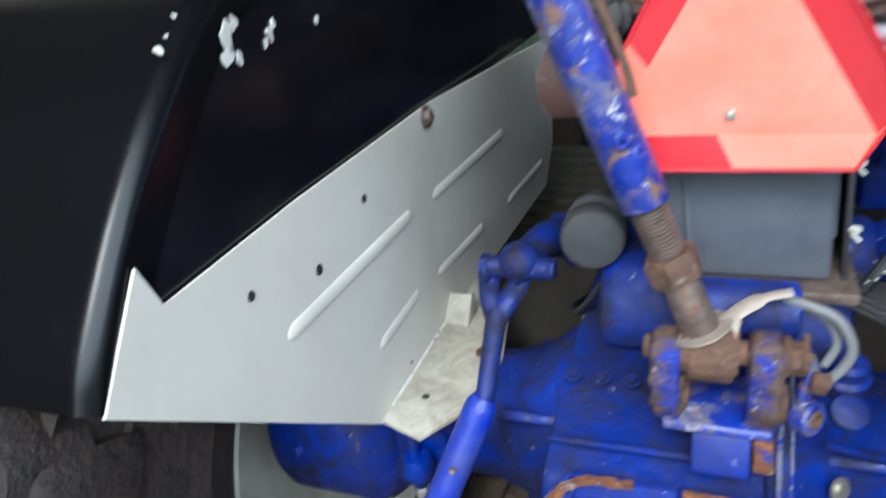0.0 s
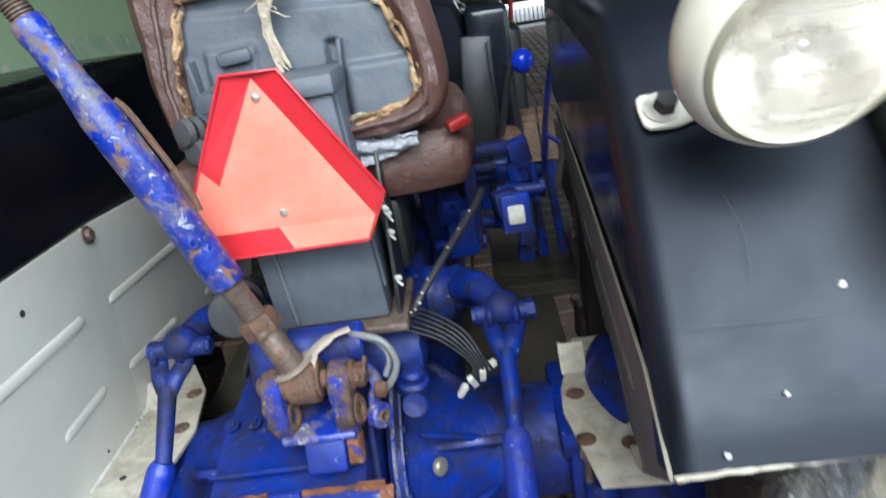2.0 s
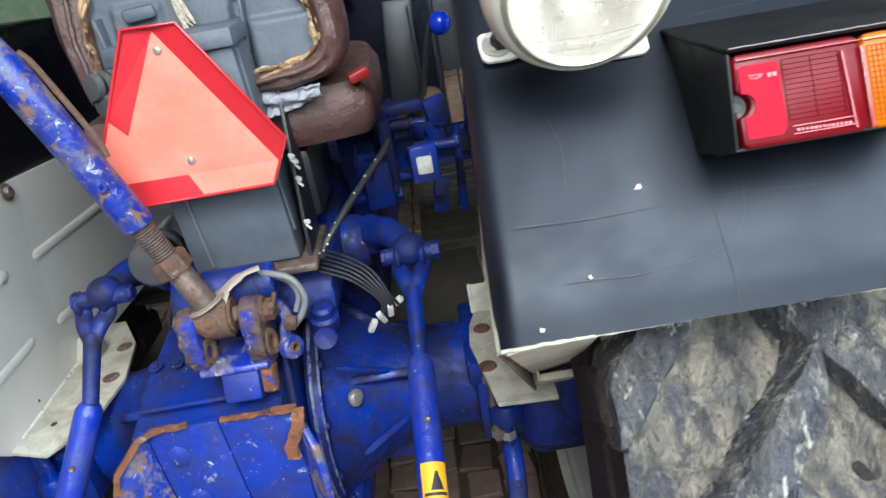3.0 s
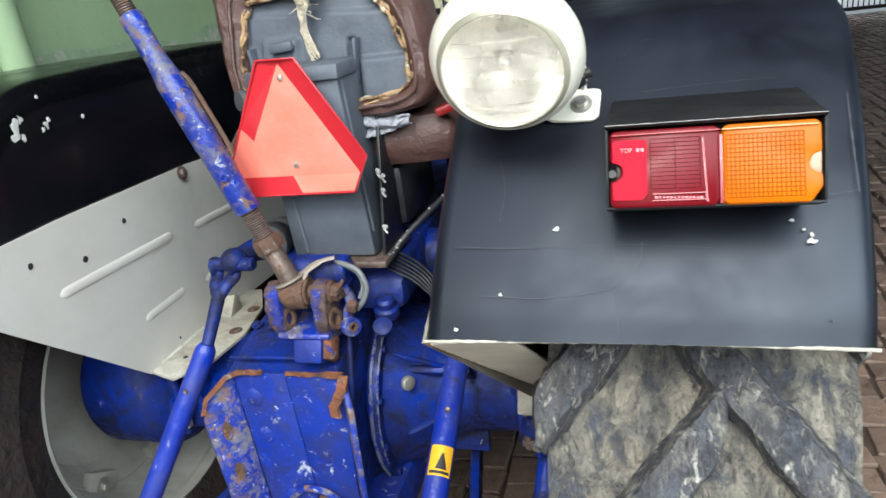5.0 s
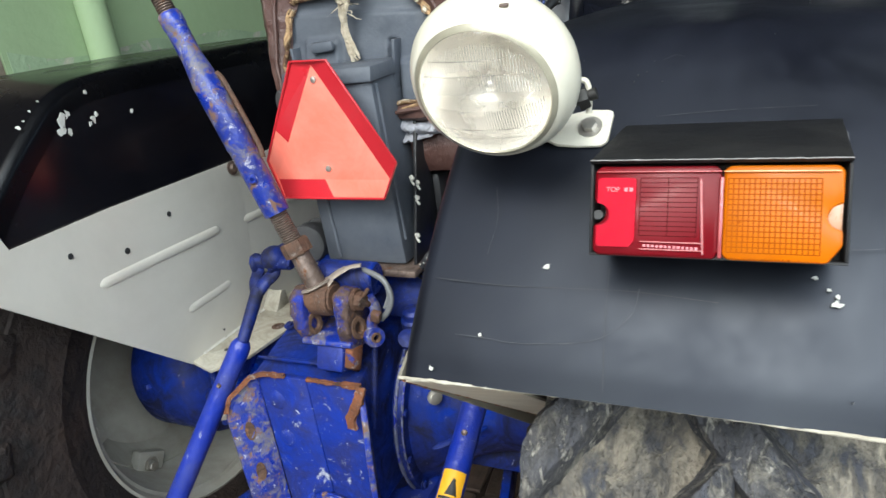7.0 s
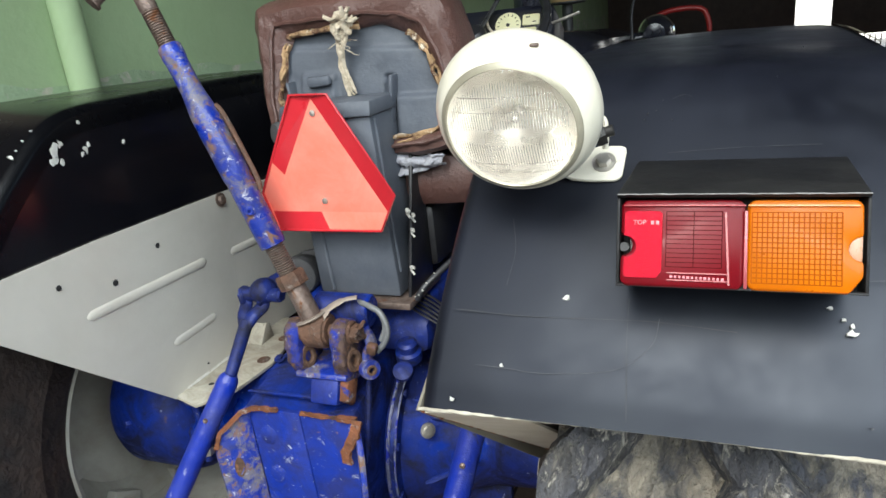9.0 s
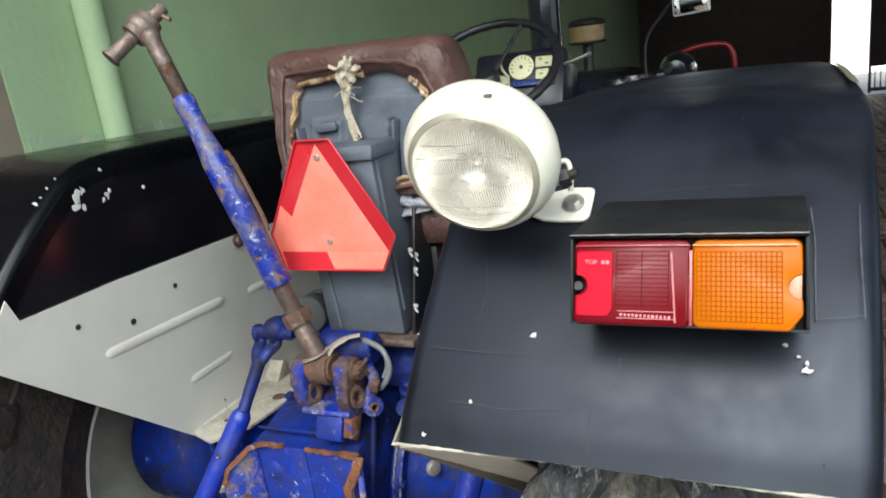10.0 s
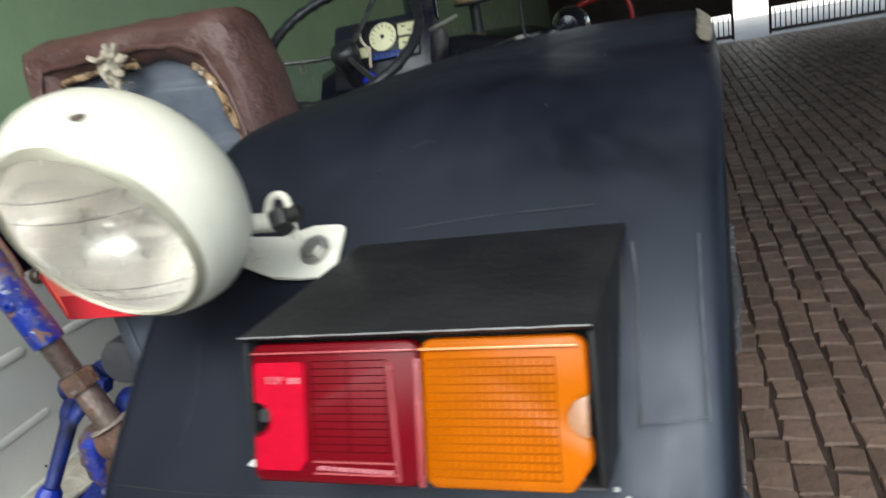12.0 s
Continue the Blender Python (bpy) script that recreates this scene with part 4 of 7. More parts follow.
# moulded writing: one word and a bar of unreadable letters
txt = bpy.data.curves.new("moulded_word", "FONT")
txt.body, txt.size, txt.extrude = "TOP", 0.0052, 0.0003
word = new("moulded_word", txt)
word.matrix_world = pose(0.5835, -0.6688, 1.3555, 90, 0, 0)
word.parent = red
txt.materials.append(PALE_INK)
bm = bmesh.new()
for k in range(13):
    w = 0.0023 if k % 4 else 0.0030
    block(bm, (0.6135 + k * 0.0031, -0.6684, 1.3118 - 0.0001 * k), (w * 0.8, 0.0008, 0.0024), bevel=0.0003, seg=1)
for k in range(2):
    block(bm, (0.5985 + k * 0.0038, -0.6690, 1.3572), (0.0024, 0.0006, 0.0032))
tagged(part("moulded_marking", bm, PALE_INK, red), kind="stuff")

# the lenses lean back with the fender: everything on them is set on the sloping face
LENS_FOOT, LENS_RISE, LENS_OUT = Vector((0, -0.6885, 1.3140)), Vector((0, 0.0282, 0.0622)), Vector((0, -0.910, 0.414))
for ob in [red, amber] + list(red.children) + list(amber.children):
    if ob.type == "FONT":
        x, y, z = ob.matrix_world.translation
        place = LENS_FOOT + LENS_RISE * ((z - 1.303) / 0.074) + LENS_OUT * (-0.667 - y)
        ob.matrix_world = pose(0.5742 + (x - 0.574) * 0.988, place.y, place.z, 90 - 24.4, 0, 0)
        continue
    for v in ob.data.vertices:
        x, y, z = v.co
        place = LENS_FOOT + LENS_RISE * ((z - 1.303) / 0.074) + LENS_OUT * (-0.667 - y)
        v.co = (0.5742 + (x - 0.574) * 0.988, place.y, place.z)

# ---- work lamp ----
BRACKET_CREAM = surface("worn_cream_bracket", (0.64, 0.60, 0.50), 0.4, var=0.08, bump=0.1, chips=[((0.30, 0.16, 0.06), 0.63, 30, 0.08)])
BLACK_NUT = surface("blackened_nut", (0.03, 0.028, 0.026), 0.5, 0.3, var=0.3, scale=40, bump=0.2)
lamp = group_part("work_lamp", tractor, "round cream work lamp with ribbed glass")
LC = Vector((0.4801, -0.6342, 1.4347))
LD = Vector((math.sin(radians(-0.6)), -math.cos(radians(-0.6)), -0.390)).normalized()   # the way it faces
bm = bmesh.new()
lathe(bm, [(0.0595, 0.003), (0.0622, 0.0042), (0.0655, 0.0018), (0.0684, -0.003), (0.0719, -0.010), (0.0737, -0.016), (0.0743, -0.022), (0.0736, -0.030), (0.0705, -0.040), (0.0632, -0.051), (0.0518, -0.061), (0.0363, -0.068), (0.0187, -0.073), (0.0, -0.0745)], LC, LD, 72)
shell = part("shell", bm, CREAM, lamp, "cream enamelled lamp shell with rust spots")
bm = bmesh.new()
prof = [(0.0595, 0.003), (0.054, 0.0075), (0.039, 0.0125), (0.02, 0.0155), (0.0, 0.016), (0.0, 0.0135), (0.02, 0.013), (0.039, 0.0100), (0.054, 0.005), (0.059, 0.001)]
lathe(bm, prof, LC, LD, 64)
gl = part("glass", bm, GLASS, lamp, "clear ribbed lamp glass")
gl.visible_shadow = False
la, lb, _ = axes_of(LD)
up = (Vector((0, 0, 1)) - LD * LD.z).normalized()
rt = up.cross(LD)
bm = bmesh.new()
for k in range(-22, 23):
    x = k * 0.0023
    hgt = math.sqrt(max(0, 0.054 ** 2 - x * x))
    for u0, u1 in ((0.86, 0.50), (0.42, 0.12), (-0.20, -0.62), (-0.70, -0.90)):
        jit = 0.05 * noise.noise((k * 1.7, u0 * 9, 0))
        pts = [LC + rt * x + up * hgt * (u0 + jit + (u1 - u0) * q / 5) for q in range(6)]
        pts = [p + LD * (0.0150 - 2.8 * (p - LC).length_squared) for p in pts]
        sweep(bm, pts, 0.0007, 5, flat=0.0004)
for z in (0.034, 0.021, -0.030, -0.040):
    w = math.sqrt(0.053 ** 2 - z * z)
    pts = [LC + rt * (w * (q / 6 - 1)) + up * (z + 0.006 * (q / 6 - 1) * 0) for q in range(13)]
    pts = [p + LD * (0.0153 - 2.8 * (p - LC).length_squared) for p in pts]
    sweep(bm, pts, 0.0006, 6)
rb = part("glass_ribs", bm, GLASS, gl)
rb.visible_shadow = False
bm = bmesh.new()
lathe(bm, [(0.0592, 0.001)] + [(q, -(0.0585 ** 2 - q * q) / 0.060) for q in (0.0575, 0.053, 0.047, 0.040, 0.032, 0.024, 0.016, 0.008, 0.0)], LC, LD, 56)
part("reflector", bm, REFLECTOR, lamp, "silvered lamp reflector")
bm = bmesh.new()
rod(bm, LC - LD * 0.056, LC - LD * 0.044, 0.005)
ball(bm, LC - LD * 0.040, 0.006)
part("bulb", bm, REFLECTOR, lamp)
bm = bmesh.new()
lathe(bm, [(0.0565, 0.0068), (0.0575, 0.0082), (0.0602, 0.0068), (0.0622, 0.0043)], LC, LD, 64)
part("bezel", bm, surface("stained_bezel", (0.36, 0.33, 0.25), 0.35, 0.3, var=0.3, scale=25, bump=0.1), lamp, "yellowed lamp bezel")
bm = bmesh.new()
c = LC - LD * 0.010 + up * 0.0672 + rt * 0.0272
block(bm, c, (0.007, 0.005, 0.003), bevel=0.001)
part("catch", bm, STEEL, lamp, "rusty catch on top of the shell")
tab, tn, tt = on_fender(0.540, -0.513, 0.004)
bm = bmesh.new()
outl = [(-0.058, -0.012), (-0.03, -0.020), (-0.01, -0.022), (0.012, -0.022), (0.016, -0.020), (0.019, -0.016), (0.021, 0.014), (0.020, 0.018), (0.016, 0.020), (-0.004, 0.021), (-0.03, 0.014), (-0.058, 0.010)]
va = [bm.verts.new(tab + Vector((u, 0, 0)) + tt * v + tn * (0.004 + (0.012 if u < -0.05 else 0))) for u, v in outl]
vb = [bm.verts.new(tab + Vector((u, 0, 0)) + tt * v + tn * (0.000 + (0.012 if u < -0.05 else 0))) for u, v in outl]
bm.faces.new(va)
bm.faces.new(vb[::-1])
for i in range(len(outl)):
    j = (i + 1) % len(outl)
    bm.faces.new([va[i], va[j], vb[j], vb[i]])
bmesh.ops.recalc_face_normals(bm, faces=bm.faces)
bmesh.ops.bevel(bm, geom=list(bm.edges), offset=0.0012, segments=2, profile=0.5, affect="EDGES")
part("bracket", bm, BRACKET_CREAM, lamp, "cream mounting bracket with worn edges")
bolt(lamp, tab + tn * 0.003, tn, 0.0075, ZINC)
# other end of the strap, on the inner side of the lamp
left_end, ln, lt = on_fender(0.427, -0.502, 0.004)
bm = bmesh.new()
outl = [(0.045, -0.006), (0.030, -0.016), (0.010, -0.022), (-0.014, -0.021), (-0.019, -0.016), (-0.021, 0.0), (-0.020, 0.014), (-0.015, 0.018), (0.010, 0.018), (0.045, 0.010)]
outl = [(u * 0.85, v * 0.85) for u, v in outl]
va = [bm.verts.new(left_end + Vector((u, 0, 0)) + lt * v + ln * 0.004) for u, v in outl]
vb = [bm.verts.new(left_end + Vector((u, 0, 0)) + lt * v) for u, v in outl]
bm.faces.new(va)
bm.faces.new(vb[::-1])
for i in range(len(outl)):
    j = (i + 1) % len(outl)
    bm.faces.new([va[i], va[j], vb[j], vb[i]])
bmesh.ops.recalc_face_normals(bm, faces=bm.faces)
bmesh.ops.bevel(bm, geom=list(bm.edges), offset=0.0012, segments=2, profile=0.5, affect="EDGES")
part("bracket", bm, BRACKET_CREAM, lamp, "cream mounting bracket with rusty edge")
bm = bmesh.new()
lathe(bm, [(0, 0), (0.0145, 0), (0.0145, 0.002), (0, 0.002)], left_end + ln * 0.004, ln, 20)
part("washer", bm, ZINC, lamp)
bm = bmesh.new()
hexnut(bm, left_end + ln * 0.011 + Vector((0.003, 0, 0)), ln, 0.0095, 0.011)
part("bolt_head", bm, BLACK_NUT, lamp, "blackened bolt head")
bm = bmesh.new()
pv = Vector((0.536, -0.551, 1.407))
rod(bm, pv + Vector((-0.040, -0.012, 0.006)), pv + Vector((0.0, 0.0, 0.001)), 0.0065)
sweep(bm, smooth_line([pv + Vector((-0.006, 0.002, 0.006)), pv + Vector((-0.001, 0.004, 0.016)), pv + Vector((0.008, 0.004, 0.017)), pv + Vector((0.011, 0.003, 0.006)), pv + Vector((0.010, 0.002, -0.012))], 5), 0.0028, 8)
part("stem", bm, CREAM, lamp)
bm = bmesh.new()
hexnut(bm, pv + Vector((0.006, 0, 0.002)), (1, 0.2, 0.3), 0.0105, 0.010)
rod(bm, pv + Vector((-0.012, 0, -0.002)), pv + Vector((0.018, 0.003, 0.006)), 0.0055)
part("pivot_nut", bm, BLACK_NUT, lamp, "blackened pivot nut")

# ---- slow-vehicle emblem ----
emb = group_part("warning_triangle", tractor, "red and orange slow-vehicle warning triangle")
yi, yo = -0.208, -0.215
A, B, C = (0.018, 1.424), (0.134, 1.227), (-0.098, 1.229)
O = [(-0.017, 1.432), (0.053, 1.430), (0.153, 1.259), (0.120, 1.196), (-0.085, 1.196), (-0.106, 1.265)]


def plate(name, pts, material, label="", thick=0.0022, parent=emb):
    bm = bmesh.new()
    a = [bm.verts.new(p) for p in pts]
    f = bm.faces.new(a)
    f.normal_update()
    n = f.normal if f.normal.y < 0 else -f.normal
    b = [bm.verts.new(Vector(p) - n * thick) for p in pts]
    bm.faces.new(b[::-1])
    for i in range(len(a)):
        j = (i + 1) % len(a)
        bm.faces.new([a[i], a[j], b[j], b[i]])
    return part(name, bm, material, parent, label)


def V3(p, y):
    return (p[0], y, p[1])


plate("orange_triangle", [V3(A, yi), V3(C, yi), V3(B, yi)], SAFETY_ORANGE, "faded fluorescent orange triangle")
AC, OO = [A[i] + (C[i] - A[i]) * 0.66 for i in (0, 1)], [O[0][i] + (O[5][i] - O[0][i]) * 0.66 for i in (0, 1)]
plate("red_border", [V3(A, yi), V3(O[0], yi - 0.004), V3(OO, yi - 0.008), V3(AC, yi)], SAFETY_RED, "red reflective border")
plate("orange_border", [V3(AC, yi), V3(OO, yi - 0.008), V3(O[5], yi - 0.006), V3(C, yi)], SAFETY_ORANGE)
plate("red_border", [V3(B, yi), V3(O[2], yo), V3((0.053, 1.430), yo), V3(A, yi)], SAFETY_RED, "red reflective border")
plate("red_border", [V3(A, yi), V3((0.053, 1.430), yo), V3(O[0], yi - 0.004)], SAFETY_RED)
IN_MID, OUT_MID = (0.004, 1.2282), (0.020, 1.196)
plate("orange_border", [V3(C, yi), V3(O[5], yi - 0.006), V3(O[4], yo)], SAFETY_ORANGE)
plate("red_border", [V3(C, yi), V3(O[4], yo), V3(OUT_MID, yo), V3(IN_MID, yi)], SAFETY_RED, "red reflective border")
plate("orange_border", [V3(IN_MID, yi), V3(OUT_MID, yo), V3(O[3], yo), V3(B, yi)], SAFETY_ORANGE)
plate("orange_border", [V3(B, yi), V3(O[3], yo), V3(O[2], yo)], SAFETY_ORANGE)
bm = bmesh.new()
sweep(bm, [Vector(V3(q, yo - 0.0005)) for q in (O[0], O[1], O[2], O[3], O[4], O[5])], 0.0022, 8, closed=True)
part("folded_rim", bm, SAFETY_RED, emb, "thin folded rim of the emblem")
for x, z in ((0.018, 1.400), (0.015, 1.248)):
    bm = bmesh.new()
    lathe(bm, [(0, 0), (0.006, 0), (0.005, 0.003), (0.002, 0.004), (0, 0.004)], (x, yi, z), (0, -1, 0), 14)
    part("rivet", bm, ZINC, emb)

# ---- toolbox column behind the seat ----
box = group_part("toolbox", tractor, "narrow grey-black sheet toolbox behind the seat")
bm = bmesh.new()
prism(bm, [(-0.048, 1.055), (0.119, 1.055), (0.104, 1.394), (-0.062, 1.394)], "y", -0.172, -0.055, 0.006)
part("box_body", bm, PLASTIC, box)
bm = bmesh.new()
prism(bm, [(-0.070, 1.383), (0.110, 1.385), (0.109, 1.411), (-0.070, 1.409)], "y", -0.181, -0.048, 0.004)
for v in bm.verts:
    if v.co.y < -0.1 and v.co.z > 1.40:
        v.co.y += 0.006
part("box_lid", bm, PLASTIC, box)
bm = bmesh.new()
sweep(bm, [Vector((-0.018 - 0.008 * (k / 10), -0.1735, 1.065 + 0.12 * k / 10)) for k in range(11)], 0.004, 8)
part("pressed_seam", bm, PLASTIC, box)
bm = bmesh.new()
sweep(bm, [Vector((0.1165 - 0.011 * (k / 10), -0.157, 1.10 + 0.28 * k / 10)) for k in range(11)], 0.004, 8)
part("pressed_seam", bm, PLASTIC, box)
bm = bmesh.new()
block(bm, (0.045, -0.115, 1.045), (0.20, 0.155, 0.014), bevel=0.004)
part("box_base", bm, STEEL, box, "brown steel base plate")
bm = bmesh.new()
prism(bm, [(-0.17, 1.03), (-0.05, 1.03), (-0.05, 1.25), (0.0, 1.30), (-0.08, 1.33)], "x", 0.129, 0.135, 0.001)
side_plate = part("side_plate", bm, DARK_PLASTIC, box, "black perforated side plate")
for y, z in ((-0.14, 1.21), (-0.12, 1.195), (-0.15, 1.105), (-0.13, 1.17)):
    bm = bmesh.new()
    block(bm, (0.138, y, z), (0.008, 0.007, 0.012), rot=(y * 900, z * 400, 20), bevel=0.003)
    rod(bm, (0.135, y, z - 0.004), (0.143, y - 0.004, z - 0.012), 0.0022)
    part("pale_connector", bm, PRIMER, box)

# ---- seat ----
seat = group_part("seat", tractor, "torn brown vinyl seat with exposed foam")


BACK_EDGE = [(-0.150, 1.325), (-0.166, 1.40), (-0.170, 1.47), (-0.174, 1.558), (-0.150, 1.583), (0.0, 1.583), (0.13, 1.580), (0.192, 1.571), (0.217, 1.53), (0.237, 1.46), (0.248, 1.36), (0.215, 1.312), (0.10, 1.296), (-0.03, 1.300)]
BACK_HOLE = [(-0.116, 1.350), (-0.117, 1.415), (-0.108, 1.470), (-0.097, 1.516), (-0.080, 1.521), (0.005, 1.527), (0.073, 1.525), (0.126, 1.511), (0.160, 1.490), (0.187, 1.443), (0.206, 1.385), (0.193, 1.348), (0.10, 1.334), (-0.03, 1.336)]


def seat_loop(grow, y):
    """An outline between the backrest's edge (0) and its torn opening (-0.05)."""
    u = -grow / 0.05
    out = [Vector((p[0] + (q[0] - p[0]) * u, y + 0.02 * (p[1] - 1.45) / 0.14, p[1] + (q[1] - p[1]) * u)) for p, q in zip(BACK_EDGE, BACK_HOLE)]
    return smooth_line(out + [out[0]], 5)[:-1]


def loft_rings(bm, rings, cap0=True, cap1=True):
    vs = [[bm.verts.new(p) for p in r] for r in rings]
    for a, b in zip(vs, vs[1:]):
        for k in range(len(a)):
            j = (k + 1) % len(a)
            bm.faces.new([a[k], a[j], b[j], b[k]])
    if cap0:
        bm.faces.new(vs[0][::-1])
    if cap1:
        bm.faces.new(vs[-1])


bm = bmesh.new()
loft_rings(bm, [seat_loop(-0.050, -0.060), seat_loop(-0.042, -0.074), seat_loop(-0.030, -0.082), seat_loop(-0.012, -0.080), seat_loop(-0.001, -0.066), seat_loop(0.004, -0.040), seat_loop(0.004, 0.000), seat_loop(0.001, 0.030), seat_loop(-0.010, 0.050), seat_loop(-0.03, 0.060)], cap0=False)
for v in bm.verts:
    v.co += Vector((0, 0.006, 0.004)) * noise.fractal(v.co * 22, 1.0, 2.0, 3)
back = part("backrest", bm, VINYL, seat, "wrinkled brown vinyl backrest")
loop = seat_loop(-0.050, -0.068)
n_loop = len(loop)
for a, b, mt, sd in ((0, 15, FOAM, 1), (15, 29, FOAM, 2), (36, 53, FOAM, 3), (52, n_loop, FOAM, 4)):
    bm = bmesh.new()
    seg = loop[a:b]
    for layer in range(2):
        line = []
        for k, p in enumerate(seg):
            q = p * 38 + Vector((sd * 3, layer * 7, 0))
            inward = (Vector((0.050, p.y, 1.45)) - p).normalized()
            line.append(p + inward * (0.008 * layer - 0.010 + 0.008 * noise.noise(q)) + Vector((0, -0.002 - 0.003 * layer + 0.006 * noise.noise(q + Vector((9, 9, 9))), 0)))
        sweep(bm, line, [max(0.0015, 0.0060 - 0.001 * layer + 0.008 * noise.noise(p * 70 + Vector((layer, sd, 0)))) for p in line], 7, flat=0.004)
    for v in bm.verts:
        v.co += Vector((0.003, 0.002, 0.003)) * noise.fractal(v.co * 120, 1.0, 2.0, 3)
    part("foam_edge", bm, mt, back, "torn foam and sacking round the opening")
# stitched welt of the cover round the opening
bm = bmesh.new()
welt = seat_loop(-0.030, -0.085)
sweep(bm, [p + Vector((0.003, 0.001, 0.003)) * noise.noise(p * 30) for p in welt], [0.0032 + 0.0012 * (k % 2) for k in range(len(welt))], 6, closed=True)
part("welt", bm, VINYL, back, "puckered welt of the vinyl cover")


def step(a, b, v):
    v = min(1.0, max(0.0, (v - a) / (b - a)))
    return v * v * (3 - 2 * v)


bm = bmesh.new()
rows = []
for i in range(61):
    z = 1.315 + 0.225 * i / 60
    row = []
    for j in range(81):
        x = -0.138 + (0.353 - 0.42 * max(0.0, z - 1.40)) * j / 80
        h = 0.010 * (1 - step(1.488, 1.496, z + 0.06 * (x - 0.03)))
        h += 0.010 * step(0.108, 0.116, x) * (1 - step(1.400, 1.408, z))
        h += 0.012 * step(-0.085, -0.078, x) * (1 - step(-0.012, -0.005, x)) * (1 - step(1.448, 1.456, z))
        h -= 0.014 * step(0.086, 0.091, x) * (1 - step(0.102, 0.107, x)) * (1 - step(1.436, 1.444, z))
        h += 0.002 * noise.noise((x * 18, z * 18, 3))
        row.append((x, -0.050 - h + 0.02 * (z - 1.45) / 0.14, z))
    rows.append(row)
sheet(bm, rows, 0.002)
part("back_plate", bm, PLASTIC, back, "dusty grey-black pressed backrest pan", smooth=60)
for x in (-0.098, 0.107):
    bm = bmesh.new()
    block(bm, (x, -0.074, 1.400), (0.006, 0.03, 0.085), rot=(0, 6 if x > 0 else -6, 0), bevel=0.002)
    part("seat_bracket", bm, PLASTIC, seat)
bm = bmesh.new()
block(bm, (-0.036, -0.083, 1.440), (0.050, 0.012, 0.020), rot=(0, -4, 0), bevel=0.007)
part("latch_plate", bm, PLASTIC, seat)
# frayed knot and cords
bm = bmesh.new()
rng = random.Random(5)
for k in range(16):
    x0 = 0.028 + rng.uniform(-0.009, 0.010)
    z1 = rng.uniform(1.405, 1.425) if k < 9 else rng.uniform(1.47, 1.515)
    xe = 0.032 + rng.uniform(-0.008, 0.008) if k < 9 else x0 + rng.uniform(-0.03, 0.03)
    sweep(bm, smooth_line([(x0, -0.085, 1.556), (x0 + rng.uniform(-0.008, 0.010), -0.096, 1.530), (0.020 + rng.uniform(-0.005, 0.006), -0.088, (1.52 + z1) / 2), (xe, -0.084, z1)], 5), rng.uniform(0.0016, 0.0032) if k < 9 else 0.0009, 6)
for k in range(9):
    a = rng.uniform(0, 6.28)
    c = Vector((0.032 + 0.016 * math.cos(a), -0.096 + rng.uniform(-0.004, 0.004), 1.540 + 0.017 * math.sin(a)))
    d = Vector((rng.uniform(-1, 1), rng.uniform(-0.3, 0.3), rng.uniform(-1, 1))).normalized() * 0.016
    e = Vector((d.z, 0, -d.x)) * 0.5
    sweep(bm, smooth_line([c - d - e * 0.4, c + e * 0.6, c + d - e * 0.4], 5), [0.003, 0.005, 0.006, 0.007, 0.0075, 0.0075, 0.0075, 0.007, 0.006, 0.005, 0.003], 7, flat=0.0035)
for v in bm.verts:
    v.co += Vector((0.0025, 0.0025, 0.0025)) * noise.fractal(v.co * 110, 1.0, 2.0, 3)
tagged(part("cord_knot", bm, CLOTH, seat), "frayed cream cloth knot tied through the cover", kind="stuff")
bm = bmesh.new()
rings = []
for k, (g, z) in enumerate(((-0.05, 1.195), (-0.012, 1.20), (0.0, 1.225), (0.0, 1.262), (-0.014, 1.288), (-0.05, 1.298), (-0.12, 1.296))):
    pts = [(-0.205 - g, -0.06 - g), (-0.21 - g, 0.2), (-0.19 - g, 0.36 + g), (0.05, 0.39 + g), (0.24 + g, 0.36 + g), (0.275 + g, 0.2), (0.27 + g, -0.01 - g * 0.6), (0.235 + g, -0.06 - g), (0.05, -0.075 - g)]
    rings.append(smooth_line([(x, y, z + 0.02 * max(0, y)) for x, y in pts] + [(*pts[0], z)], 4)[:-1])
loft_rings(bm, rings)
part("cushion", bm, VINYL, seat, "brown vinyl seat cushion")
bm = bmesh.new()
rows = []
for i in range(15):
    row = []
    for j in range(37):
        x, q = 0.104 + 0.092 * j / 36, i / 14
        fold = 0.007 * math.sin(q * 9 + x * 40) + 0.010 * noise.fractal(Vector((x * 60, q * 3, 2)), 1.0, 2.0, 4)
        row.append((x + 0.004 * noise.noise((q * 5, x * 50, 9)), -0.088 + fold, 1.264 + 0.036 * q * (1 - 0.4 * j / 36) + 0.018 * (j / 36) ** 2 + 0.004 * noise.noise((x * 80, q * 4, 5))))
    rows.append(row)
sheet(bm, rows, 0.003)
tagged(part("rag", bm, KNIT, smooth=80), "pale grey knitted rag stuffed under the seat backrest", "rag")
bm = bmesh.new()
block(bm, (0.255, -0.06, 1.298), (0.035, 0.02, 0.016), rot=(0, -15, 20), bevel=0.004)
part("red_tag", bm, RED_PAINT, seat)
bm = bmesh.new()
for x, z in ((-0.105, 1.352), (-0.098, 1.325)):
    lathe(bm, [(0, 0), (0.018, 0), (0.022, 0.008), (0.018, 0.016), (0.022, 0.024), (0.018, 0.032), (0, 0.034)], (x, -0.10, z), (-0.5, -0.8, 0.1), 16)
part("suspension_bush", bm, BOOT, seat)
bm = bmesh.new()
block(bm, (0.05, 0.06, 1.13), (0.20, 0.22, 0.13), bevel=0.02)
part("seat_stand", bm, DARK_PLASTIC, seat)

